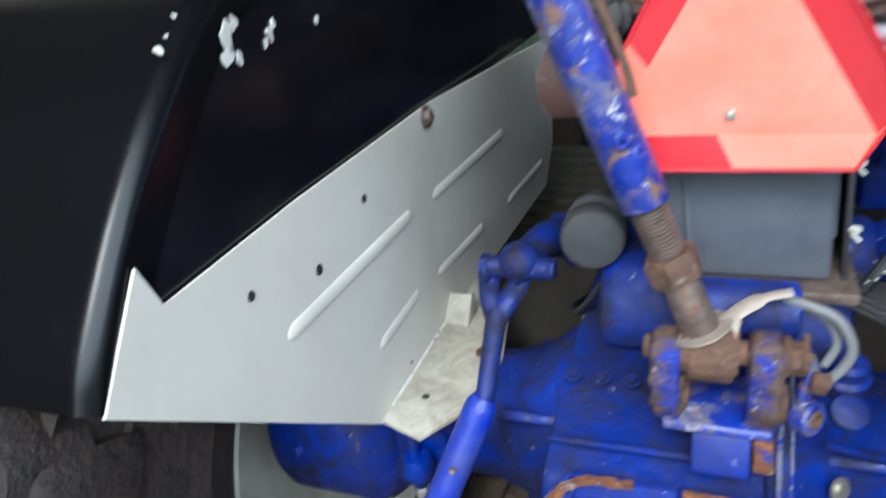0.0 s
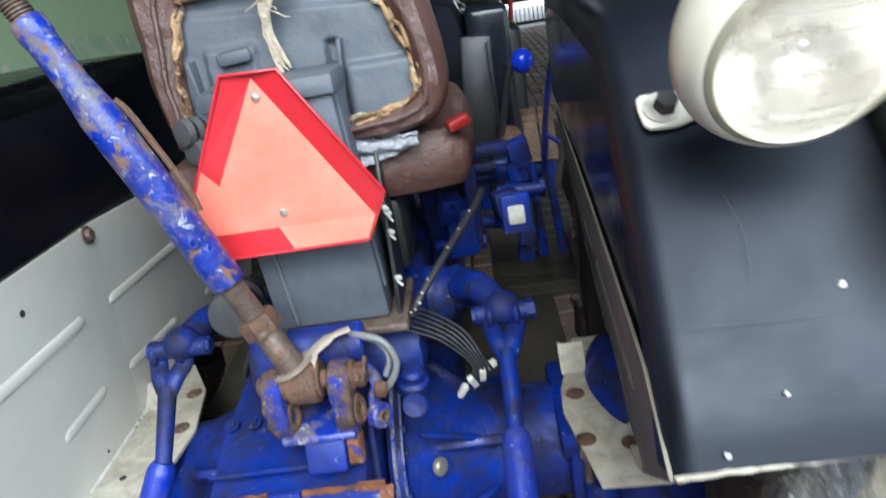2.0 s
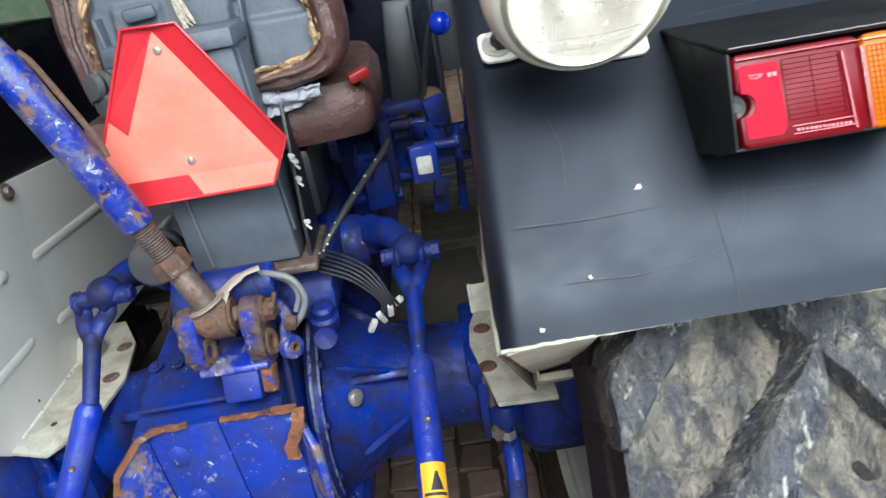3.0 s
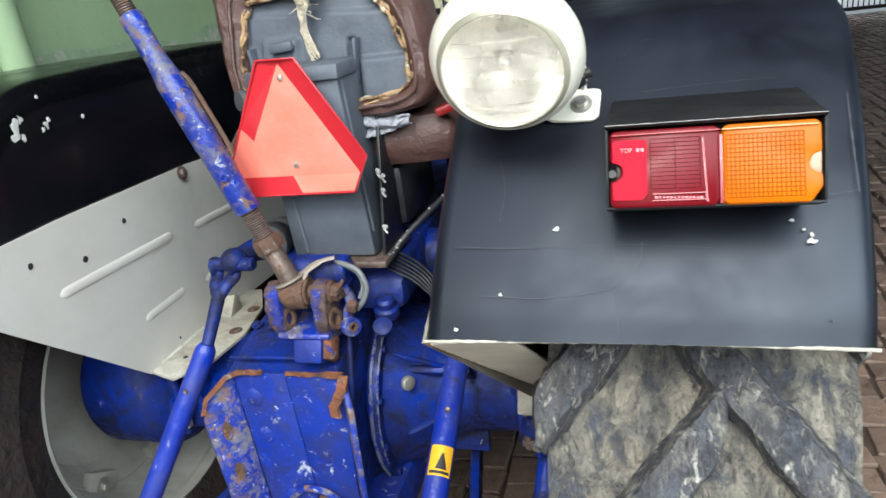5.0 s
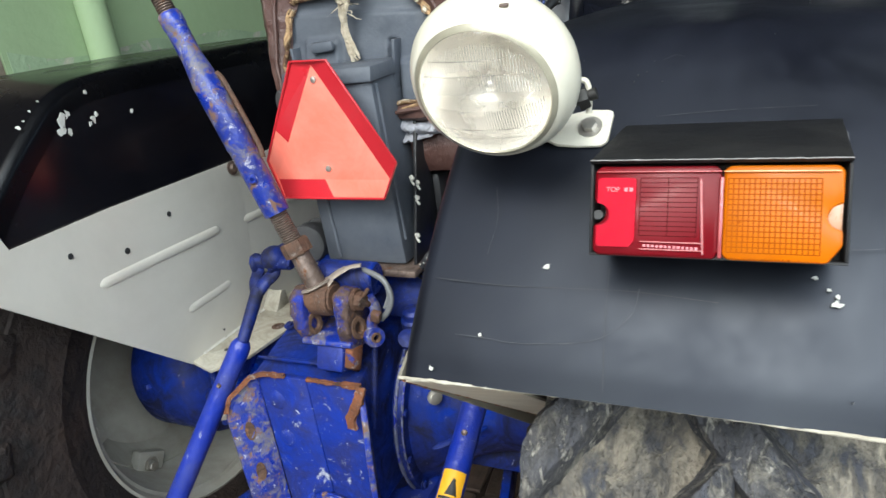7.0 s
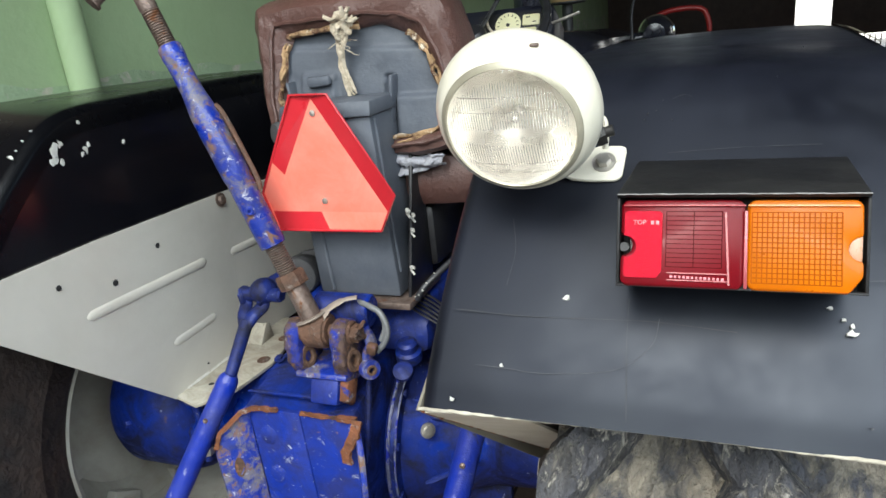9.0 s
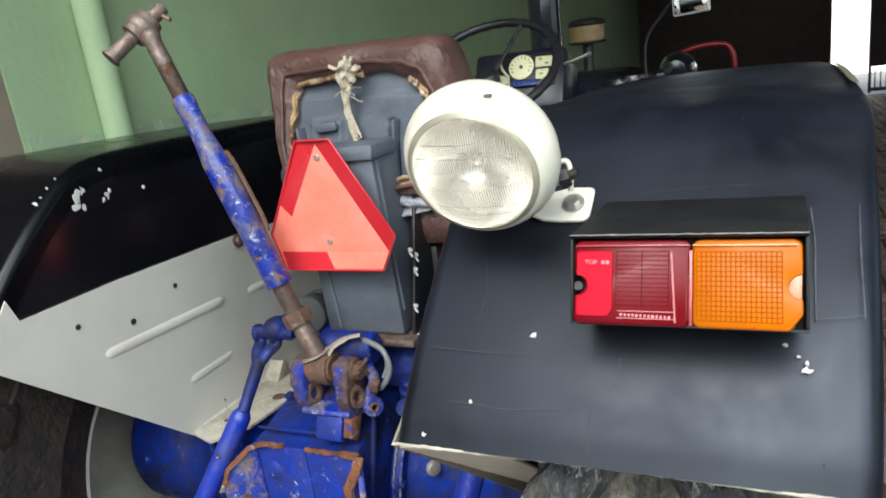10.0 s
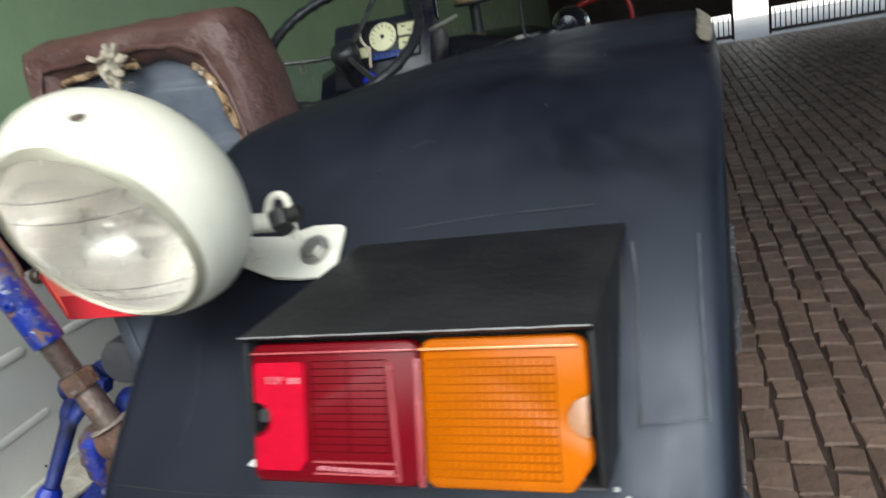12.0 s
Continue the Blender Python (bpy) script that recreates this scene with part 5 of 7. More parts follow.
# ---- rear axle and transmission housing ----
axle = group_part("rear_axle", tractor, "glossy blue cast rear axle housing")
bm = bmesh.new()
block(bm, (-0.04, 0.10, 0.70), (0.21, 0.66, 0.40), bevel=0.04, seg=4)
prism(bm, [(-0.345, 0.855), (-0.33, 0.88), (-0.20, 0.915), (-0.05, 0.93), (0.30, 0.93), (0.30, 0.60), (-0.32, 0.60)], "x", -0.165, 0.066, 0.012)
part("centre_casting", bm, BLUE, axle, "blue cast centre housing with grime")
for s in (1, -1):
    bm = bmesh.new()
    lathe(bm, [(0.0, 0.085), (0.185, 0.085), (0.208, 0.090), (0.212, 0.100), (0.208, 0.112), (0.185, 0.114), (0.178, 0.122), (0.165, 0.150), (0.125, 0.200), (0.105, 0.26), (0.098, 0.38), (0.105, 0.42), (0.150, 0.445), (0.168, 0.46), (0.174, 0.475),
               (0.174, 0.615), (0.166, 0.63), (0.14, 0.64), (0.08, 0.645), (0.08, 0.70), (0, 0.70)], (-0.015 if s > 0 else -0.03, AX_Y + 0.005, AX_Z), (s, 0, 0), 56)
    t = part("axle_trumpet", bm, BLUE, axle, "blue trumpet axle housing")
    for k in range(12):
        a = k * math.tau / 12 + 0.15
        bolt(axle, (s * 0.0975 - (0 if s > 0 else 0.03), AX_Y + 0.196 * math.cos(a), AX_Z + 0.196 * math.sin(a)), (s, 0, 0), 0.008, BLUE)
    for k in range(3):
        a = k * math.tau / 3 + 2.4
        bm = bmesh.new()
        block(bm, (s * 0.20, AX_Y + 0.125 * math.cos(a), AX_Z + 0.125 * math.sin(a)), (0.14, 0.016, 0.06), rot=(math.degrees(a) - 90, 0, 0), bevel=0.005)
        part("web", bm, BLUE, axle)
    # seat of the fender support, with its hanging bolt
    bm = bmesh.new()
    block(bm, (s * 0.41, -0.06, 0.775), (0.13, 0.22, 0.052), bevel=0.010)
    block(bm, (s * 0.40, -0.13, 0.700), (0.09, 0.10, 0.13), bevel=0.012)
    rod(bm, (s * 0.40, -0.20, 0.64), (s * 0.40, -0.20, 0.803), 0.010)
    lathe(bm, [(0.012, 0), (0.028, 0.01), (0.030, 0.03), (0.022, 0.045), (0.0, 0.045)], (s * 0.40, -0.20, 0.690), (0, 0, 1), 20)
    part("fender_mount", bm, BLUE, axle)
    bm = bmesh.new()
    hexnut(bm, (s * 0.40, -0.20, 0.664), (0, 0, 1), 0.014, 0.016)
    rod(bm, (s * 0.40, -0.20, 0.640), (s * 0.40, -0.20, 0.66), 0.007)
    part("mount_nut", bm, ZINC, axle)
bm = bmesh.new()
lathe(bm, [(0, 0), (0.015, 0), (0.015, 0.003), (0.009, 0.004), (0.009, 0.008), (0, 0.009)], (0.150, -0.198, 0.793), (0.75, -0.66, 0.3), 18)
part("level_plug", bm, ZINC, axle, "bare steel level plug")
for p in ((-0.618, -0.185, 0.757), (-0.625, -0.16, 0.66), (-0.60, -0.22, 0.72)):
    bm = bmesh.new()
    hexnut(bm, p, (-0.3, -0.9, 0.2), 0.010, 0.012)
    part("drum_plug", bm, BLUE, axle)

# bared paint along the flange of the right trumpet, and a raised cast rib
SCUFF_EDGE = surface("scuffed_flange_edge", (0.16, 0.17, 0.26), 0.5, var=0.4, scale=40, bump=0.4, chips=[((0.010, 0.025, 0.33), 0.50, 40, 0.06), ((0.42, 0.40, 0.38), 0.58, 60, 0.06)])
for r, x, a0, a1, w in ((0.2125, 0.085, 105, 215, 0.0035), (0.2095, 0.0985, 110, 200, 0.0022)):
    bm = bmesh.new()
    arc = [Vector((x, AX_Y + 0.005 + r * math.cos(radians(a0 + (a1 - a0) * k / 30)), AX_Z + r * math.sin(radians(a0 + (a1 - a0) * k / 30)))) for k in range(31)]
    sweep(bm, arc, [w * (1 + 0.5 * noise.noise((k * 0.6, r * 99, 0))) for k in range(31)], 7)
    part("worn_rim", bm, SCUFF_EDGE, axle, "flange edge rubbed to bare metal")
for x0, y0, z0, x1, y1, z1, w in ((0.070, -0.245, 0.930, 0.072, -0.300, 0.780, 0.006), (-0.160, -0.300, 0.905, 0.060, -0.300, 0.908, 0.004), (0.13, -0.20, 0.86, 0.22, -0.15, 0.80, 0.006), (0.15, -0.235, 0.70, 0.24, -0.17, 0.72, 0.007)):
    bm = bmesh.new()
    sweep(bm, [Vector((x0, y0, z0)).lerp(Vector((x1, y1, z1)), k / 8) for k in range(9)], [w * 0.5] + [w] * 7 + [w * 0.5], 8)
    part("cast_rib", bm, BLUE, axle)
for k in range(6):
    bolt(axle, (-0.15 + 0.035 * k, -0.205, 0.922), (0, -0.25, 1), 0.007, BLUE)

# ---- hydraulic lift cover, arms ----
lift = group_part("hydraulic_lift", tractor, "blue hydraulic lift with rocker arms")
bm = bmesh.new()
prism(bm, [(-0.16, 0.93), (-0.145, 0.985), (-0.10, 1.035), (0.30, 1.035), (0.34, 0.93)], "x", -0.13, 0.155, 0.02)
part("lift_cover", bm, BLUE, lift, "blue cast lift cover")
bm = bmesh.new()
rod(bm, (-0.23, 0.045, 0.985), (0.235, 0.045, 0.975), 0.034, seg=28)
lathe(bm, [(0, -0.03), (0.05, -0.03), (0.055, -0.02), (0.055, 0.03), (0.045, 0.045), (0, 0.045)], (0.155, 0.055, 0.965), (1, 0, 0), 28)
part("rocker_shaft", bm, BLUE, lift)
for s, tip in ((-1, Vector((-0.235, -0.105, 1.022))), (1, Vector((0.281, -0.080, 0.996)))):
    base = Vector((s * 0.20 + 0.01, 0.045, 0.98))
    bm = bmesh.new()
    mid = (base + tip) / 2 + Vector((0, 0, 0.018))
    sweep(bm, smooth_line([base, mid, tip], 6), [0.033 - 0.012 * k / 12 for k in range(13)], 14)
    ball(bm, base, 0.041, (0.7, 1, 1))
    arm = part("lift_arm", bm, BLUE, lift, "blue lift arm")
    bm = bmesh.new()
    ball(bm, tip, 0.030, (1.0, 1, 0.92), 22)
    rod(bm, tip + Vector((-0.043, -0.006, -0.006)), tip + Vector((0.043, -0.006, -0.006)), 0.015)
    hexnut(bm, tip + Vector((0.046 * s, -0.006, -0.006)), (1, 0, 0), 0.017, 0.014)
    hexnut(bm, tip + Vector((-0.044 * s, -0.006, -0.006)), (1, 0, 0), 0.014, 0.010)
    part("ball_end", bm, BLUE, arm)
bm = bmesh.new()
lathe(bm, [(0, 0), (0.030, 0.0), (0.038, 0.004), (0.041, 0.012), (0.041, 0.03), (0.034, 0.04), (0.034, 0.055), (0.040, 0.062), (0.036, 0.09), (0, 0.095)], (-0.136, -0.118, 1.062), (-0.10, 1, -0.08), 32)
part("rubber_boot", bm, BOOT, lift, "round black rubber cover")
bm = bmesh.new()
lathe(bm, [(0, 0), (0.024, 0), (0.024, 0.018), (0.018, 0.022), (0.018, 0.036), (0.013, 0.041), (0, 0.041)], (0.136, -0.205, 0.950), (0.1, -0.25, 1), 24)
lathe(bm, [(0, 0), (0.018, 0), (0.018, 0.009), (0.010, 0.012), (0, 0.012)], (0.138, -0.240, 0.940), (0.2, -0.6, 0.8), 18)
part("filler_cap", bm, BLUE, lift, "blue filler cap")

# ---- clevis for the top link ----
clevis = group_part("top_link_clevis", tractor, "rusty blue clevis bracket with pin")
for x, w in ((-0.034, 0.014), (0.056, 0.015)):
    bm = bmesh.new()
    cheek = [(-0.312, 0.966), (-0.318, 0.988), (-0.316, 1.015)]
    cheek += [(-0.284 - 0.033 * math.cos(k * math.pi / 8), 1.026 + 0.032 * math.sin(k * math.pi / 8)) for k in range(1, 8)]
    cheek += [(-0.250, 1.020), (-0.240, 0.985), (-0.232, 0.956), (-0.27, 0.946), (-0.303, 0.956)]
    prism(bm, cheek, "x", x - w, x + w, 0.006)
    bmesh.ops.subdivide_edges(bm, edges=[e for e in bm.edges if e.calc_length() > 0.02], cuts=2, use_grid_fill=True)
    for v in bm.verts:
        v.co += Vector((0.0035, 0.0035, 0.0035)) * noise.fractal(v.co * 45, 1.0, 2.0, 3)
    ear = part("clevis_plate", bm, CLEVIS_IRON, clevis, "rusty blue clevis cheek", smooth=55)
    # slotted eye below the pin, through the cheek's outer face
    bm = bmesh.new()
    lathe(bm, [(0.008, -0.004), (0.008, 0.002), (0.010, 0.004), (0.016, 0.004), (0.0175, 0.0), (0.0175, -0.006)], (x + w + 0.001, -0.292, 0.986), (1, -0.25, 0.1), 20)
    lathe(bm, [(0, -0.003), (0.009, -0.003)], (x + w + 0.001, -0.292, 0.986), (1, -0.25, 0.1), 20)
    for v in bm.verts:
        v.co.z = 0.986 + (v.co.z - 0.986) * 1.25
    part("eye_ring", bm, SLOT_RUST, ear, "rusty slotted eye")
bm = bmesh.new()
prism(bm, [(-0.318, 0.958), (-0.314, 0.966), (-0.235, 0.970), (-0.225, 0.935), (-0.298, 0.944)], "x", -0.036, 0.066, 0.003)
part("clevis_base", bm, BLUE_RUST, clevis, "rust-edged base of the clevis")
bm = bmesh.new()
prism(bm, [(-0.313, 0.956), (-0.330, 0.914), (-0.30, 0.90), (-0.26, 0.950)], "x", -0.008, 0.048, 0.006)
part("clevis_foot", bm, BLUE_WORN, clevis, "chipped blue foot of the clevis")
bm = bmesh.new()
prism(bm, [(-0.311, 0.955), (-0.327, 0.918), (-0.30, 0.902), (-0.28, 0.945)], "x", 0.049, 0.068, 0.005)
for v in bm.verts:
    v.co += Vector((0.004, 0.004, 0.004)) * noise.fractal(v.co * 60, 1.0, 2.0, 3)
part("rust_run", bm, RUST_ORANGE, clevis, "orange rust below the clevis")
bm = bmesh.new()
rod(bm, (-0.056, -0.284, 1.034), (0.088, -0.284, 1.036), 0.0125)
lathe(bm, [(0, 0), (0.019, 0), (0.021, 0.003), (0.018, 0.007), (0, 0.008)], (0.070, -0.284, 1.036), (1, 0, 0), 22)
hexnut(bm, (0.083, -0.286, 1.036), (1, -0.1, 0.1), 0.0165, 0.013)
rod(bm, (0.090, -0.300, 1.048), (0.090, -0.272, 1.022), 0.0048)
rod(bm, (0.088, -0.306, 1.036), (0.090, -0.268, 1.050), 0.0035)
part("pin", bm, RUSTY, clevis, "rusty clevis pin with split pin")
bm = bmesh.new()
lathe(bm, [(0.0125, -0.020), (0.029, -0.020), (0.031, -0.016), (0.031, 0.016), (0.029, 0.020), (0.0125, 0.020)], (0.008, -0.284, 1.035), (1, 0, 0), 28, closed=True)
part("pin_sleeve", bm, RUSTY, clevis)
# stabiliser lug on its blue arm
bm = bmesh.new()
sweep(bm, smooth_line([(0.084, -0.262, 1.035), (0.098, -0.268, 1.010), (0.092, -0.276, 0.990), (0.094, -0.282, 0.972)], 5), 0.0115, 12, flat=0.007)
part("lug", bm, BLUE_RUST, clevis, "worn blue lug arm")
bm = bmesh.new()
block(bm, (0.104, -0.279, 1.004), (0.018, 0.014, 0.020), rot=(10, 15, 5), bevel=0.003)
part("lug_stop", bm, RUSTY, clevis)
bm = bmesh.new()
lathe(bm, [(0.008, -0.009), (0.0155, -0.009), (0.018, -0.006), (0.018, 0.007), (0.0155, 0.010), (0.008, 0.010)], (0.096, -0.283, 0.966), (0.75, -0.6, 0.15), 24, closed=True)
eye = part("lug_eye", bm, BLUE_RUST, clevis)
bm = bmesh.new()
lathe(bm, [(0.005, 0.004), (0.0055, 0.0115), (0.0085, 0.012), (0.0095, 0.010)], (0.096, -0.283, 0.966), (0.75, -0.6, 0.15), 20)
part("eye_bush", bm, SLOT_RUST, eye, "rusty bush in the lug eye")
bm = bmesh.new()
sweep(bm, smooth_line([(0.060, -0.235, 1.072), (0.092, -0.250, 1.072), (0.117, -0.256, 1.062), (0.130, -0.262, 1.035), (0.122, -0.264, 1.010), (0.106, -0.266, 0.992)], 6), 0.0052, 12)
sweep(bm, smooth_line([(0.062, -0.225, 1.062), (0.090, -0.238, 1.062), (0.110, -0.243, 1.052), (0.119, -0.250, 1.032), (0.110, -0.254, 1.008)], 6), 0.0045, 12)
part("hydraulic_hose", bm, surface("grey_hose", (0.16, 0.165, 0.17), 0.45, var=0.25, bump=0.15), clevis, "grey hydraulic hose")
bm = bmesh.new()
rod(bm, (-0.02, -0.235, 1.055), (0.085, -0.225, 1.050), 0.030)
part("cylinder_cap", bm, BLUE, clevis, "blue cap behind the clevis")

# ---- top link ----
link = group_part("top_link", tractor, "adjustable top link with worn blue paint")
BALL = Vector((0.006, -0.284, 1.036))
LU = (Vector((-0.228, -0.284, 1.650)) - BALL).normalized()
P0 = BALL - LU * 0.010


def along(d):
    return P0 + LU * d


bm = bmesh.new()
ball(bm, BALL, 0.029, (0.9, 1, 1), 20)
lathe(bm, [(0.012, -0.026), (0.024, -0.026), (0.026, -0.020), (0.026, 0.020), (0.024, 0.026), (0.012, 0.026)], BALL, (1, 0, 0), 24, closed=True)
part("ball_eye", bm, RUSTY, link, "rusty ball eye")
bm = bmesh.new()
lathe(bm, [(0.017, 0.025), (0.0185, 0.04), (0.0175, 0.095), (0.0165, 0.098), (0.0, 0.098)], P0, LU, 24)
part("lower_shank", bm, STEEL, link, "bare brown steel shank")
bm = bmesh.new()
hexnut(bm, along(0.110), LU, 0.026, 0.026)
part("lock_nut", bm, RUSTY, link)
bm = bmesh.new()
prof = []
for k in range(15):
    prof += [(0.0138, 0.120 + k * 0.004), (0.0168, 0.1215 + k * 0.004), (0.0168, 0.1225 + k * 0.004)]
lathe(bm, prof, P0, LU, 20)
part("lower_thread", bm, STEEL, link)
bm = bmesh.new()
lathe(bm, [(0.0, 0.176), (0.0215, 0.176), (0.0225, 0.180), (0.0225, 0.30), (0.0235, 0.304), (0.0235, 0.420), (0.0225, 0.425), (0.0190, 0.452), (0.0180, 0.462), (0.0180, 0.512), (0.0195, 0.517), (0.0195, 0.535), (0.017, 0.539), (0.0, 0.539)], P0, LU, 36)
barrel = part("barrel", bm, BLUE_RUST, link, "worn blue tubular barrel")
bm = bmesh.new()
q = axes_of(LU)
w = Vector((0.35, -0.9, 0)).normalized()
w = (w - LU * w.dot(LU)).normalized()
for d in (0.245,):
    lathe(bm, [(0.003, 0), (0.008, 0.0), (0.009, 0.003), (0.006, 0.006), (0.003, 0.006)], along(d) + w * 0.0215, w, 14)
part("pressed_boss", bm, BLUE_RUST, barrel)
bm = bmesh.new()
side = w.cross(LU).normalized()
sweep(bm, smooth_line([along(0.27) + side * -0.026, along(0.30) + side * -0.030, along(0.40) + side * -0.029, along(0.425) + side * -0.024], 4), 0.0042, 8)
part("grab_handle", bm, RUSTY, barrel, "rusty welded handle")
bm = bmesh.new()
prof = []
for k in range(15):
    prof += [(0.0120, 0.538 + k * 0.004), (0.0148, 0.5395 + k * 0.004), (0.0148, 0.5405 + k * 0.004)]
lathe(bm, prof, P0, LU, 20)
part("upper_thread", bm, STEEL, link)
bm = bmesh.new()
lathe(bm, [(0.0135, 0.598), (0.0150, 0.604), (0.0145, 0.640), (0.018, 0.650), (0.0155, 0.658), (0.010, 0.664), (0, 0.668)], P0, LU, 20)
part("upper_shank", bm, STEEL, link)
PD = (Vector((-0.213, -0.238, 1.683)) - Vector((-0.265, -0.330, 1.605))).normalized()
HC = Vector((-0.238, -0.282, 1.652))
bm = bmesh.new()
ball(bm, HC, 0.027, (1, 1, 1), 20)
lathe(bm, [(0.012, -0.022), (0.022, -0.022), (0.024, -0.016), (0.024, 0.016), (0.022, 0.022), (0.012, 0.022)], HC, PD, 24, closed=True)
part("hook_eye", bm, STEEL, link, "brown steel upper eye")
bm = bmesh.new()
rod(bm, HC - PD * 0.078, HC + PD * 0.052, 0.0125)
lathe(bm, [(0.0125, 0), (0.0165, 0.001), (0.0165, 0.005), (0.0125, 0.006)], HC - PD * 0.078, PD, 20)
rod(bm, HC + PD * 0.040 - Vector((0.018, 0, -0.006)), HC + PD * 0.040 + Vector((0.024, 0, -0.016)), 0.004)
part("hitch_pin", bm, STEEL, link, "bare steel hitch pin")
# bent washer plate at the lower end
bm = bmesh.new()
ring = []
base = along(0.034)
a2, b2, _ = axes_of(LU)
for k in range(12):
    a = k * math.tau / 12
    ring.append((math.cos(a) * 0.030, math.sin(a) * 0.030))
top = [bm.verts.new(base + a2 * x + b2 * y + LU * 0.003) for x, y in ring]
low = [bm.verts.new(base + a2 * x + b2 * y) for x, y in ring]
bm.faces.new(top)
bm.faces.new(low[::-1])
for k in range(12):
    bm.faces.new([top[k], low[k], low[(k + 1) % 12], top[(k + 1) % 12]])
sweep(bm, smooth_line([base + Vector((0.02, -0.01, 0.0)), Vector((0.026, -0.275, 1.072)), Vector((0.052, -0.262, 1.085)), Vector((0.076, -0.255, 1.089))], 5), [0.011] * 5 + [0.008] * 5 + [0.005] * 6, 8, flat=0.002)
part("stay_plate", bm, surface("pale_rusty_tin", (0.30, 0.25, 0.21), 0.55, 0.2, var=0.25, scale=30, bump=0.2, chips=[(RUST, 0.6, 40, 0.08)]), link, "pale bent stay plate")

# ---- lift rods ----
def lift_rod(top, step, low, sticker, spread=0.030):
    top, step, low = Vector(top), Vector(step), Vector(low)
    r = group_part("lift_rod", tractor, "blue adjustable lift rod")
    d = (step - top).normalized()
    bm = bmesh.new()
    neck = top + (step - top) * 0.40
    for s in (-1, 1):
        sweep(bm, smooth_line([top + Vector((s * spread, 0, 0.004)), top + Vector((s * spread, -0.006, -0.018)), top + (neck - top) * 0.6 + Vector((s * spread * 0.6, 0, 0)), neck], 5), 0.0105, 12, flat=0.015)
        ball(bm, top + Vector((s * (spread + 0.001), -0.004, 0.0)), 0.019, (0.45, 1, 1), 16)
    part("fork", bm, BLUE, r)
    bm = bmesh.new()
    rod(bm, neck - d * 0.012, step + d * 0.004, 0.0145, 0.0125)
    part("upper_rod", bm, BLUE, r)
    d2 = (low - step).normalized()
    bm = bmesh.new()
    lathe(bm, [(0, 0), (0.015, 0.0), (0.0205, 0.010), (0.0215, 0.02), (0.0215, (low - step).length - 0.02), (0.018, (low - step).length), (0, (low - step).length)], step, d2, 28)
    tube = part("tube", bm, BLUE_SCUFF, r, "scuffed blue tube of the lift rod")
    for k in ((0.20, 0.74) if not sticker else (0.22, 0.9)):
        p = step + (low - step) * k
        a, b, _ = axes_of(d2)
        n = Vector((0.15, -1, 0.4))
        n = (n - d2 * n.dot(d2)).normalized()
        bm = bmesh.new()
        lathe(bm, [(0, 0.0), (0.0055, 0.0), (0.0045, 0.0025), (0.002, 0.001), (0, 0.001)], p + n * 0.021, n, 12)
        part("grease_nipple", bm, STEEL, tube)
    if sticker:
        p = step + (low - step) * 0.395
        n0 = Vector((0.25, -1, 0.35))
        n0 = (n0 - d2 * n0.dot(d2)).normalized()
        m0 = d2.cross(n0)
        for nm, ua, ub, va, vb, rr, mt in (("warning_sticker", -0.95, 0.95, -0.025, 0.025, 0.0222, YELLOW), ("pictogram", -0.55, 0.35, -0.012, 0.014, 0.0226, INK), ("pictogram", -0.8, 0.8, 0.017, 0.0215, 0.0226, INK)):
            bm = bmesh.new()
            rows = [[p + (n0 * math.cos(ua + (ub - ua) * k / 8) + m0 * math.sin(ua + (ub - ua) * k / 8)) * rr + d2 * v for k in range(9)] for v in (va, vb)]
            if nm == "pictogram" and va < 0:
                rows[0] = [q + (rows[0][4] - q) * 0.8 for q in rows[0]]
            sheet(bm, rows, 0.0003)
            part(nm, bm, mt, tube, "yellow warning sticker" if mt == YELLOW else "")
    bm = bmesh.new()
    ball(bm, low, 0.028)
    rod(bm, low + Vector((-0.04, 0, 0)), low + Vector((0.04, 0, 0)), 0.013)
    part("lower_knuckle", bm, BLUE_WORN, r)
    return r


BLUE_SCUFF = surface("scuffed_blue_enamel", (0.005, 0.024, 0.29), 0.33, var=0.25, bump=0.12, bump_scale=60, chips=[((0.36, 0.37, 0.46), 0.63, 26, 0.06), ((0.46, 0.47, 0.55), 0.66, 90), ((0.02, 0.018, 0.02), 0.60, 18, 0.08)], dirt=(0.07, 0.075, 0.13), dirt_amt=0.5, dirt_scale=12, lump=0.15, lump_scale=30)
lift_rod((-0.258, -0.110, 1.010), (-0.262, -0.226, 0.887), (-0.440, -0.45, 0.475), False, 0.021)
lift_rod((0.281, -0.088, 0.988), (0.276, -0.248, 0.886), (0.266, -0.66, 0.62), True, 0.020)

# ---- lower links ----
for s, a, b in ((-1, (-0.16, 0.10, 0.53), (-0.455, -0.52, 0.43)), (1, (0.20, 0.10, 0.53), (0.30, -0.50, 0.38))):
    a, b = Vector(a), Vector(b)
    bm = bmesh.new()
    d = (b - a)
    m = Matrix.Translation((a + b) / 2) @ d.to_track_quat("Y", "Z").to_matrix().to_4x4()
    vs = block(bm, (0, 0, 0), (0.022, d.length, 0.062), bevel=0.006)
    bmesh.ops.transform(bm, matrix=m, verts=bm.verts)
    ball(bm, b, 0.04, (0.6, 1, 1))
    ball(bm, a, 0.042, (0.6, 1, 1))
    part("lower_link", bm, BLUE, tractor, "blue flat lower link arm")
bm = bmesh.new()
sweep(bm, smooth_line([(0.405, -0.13, 0.62), (0.40, -0.22, 0.55), (0.375, -0.30, 0.47), (0.34, -0.36, 0.42)], 5), 0.018, 10, flat=0.012)
rod(bm, (0.30, -0.36, 0.425), (0.385, -0.36, 0.425), 0.016)
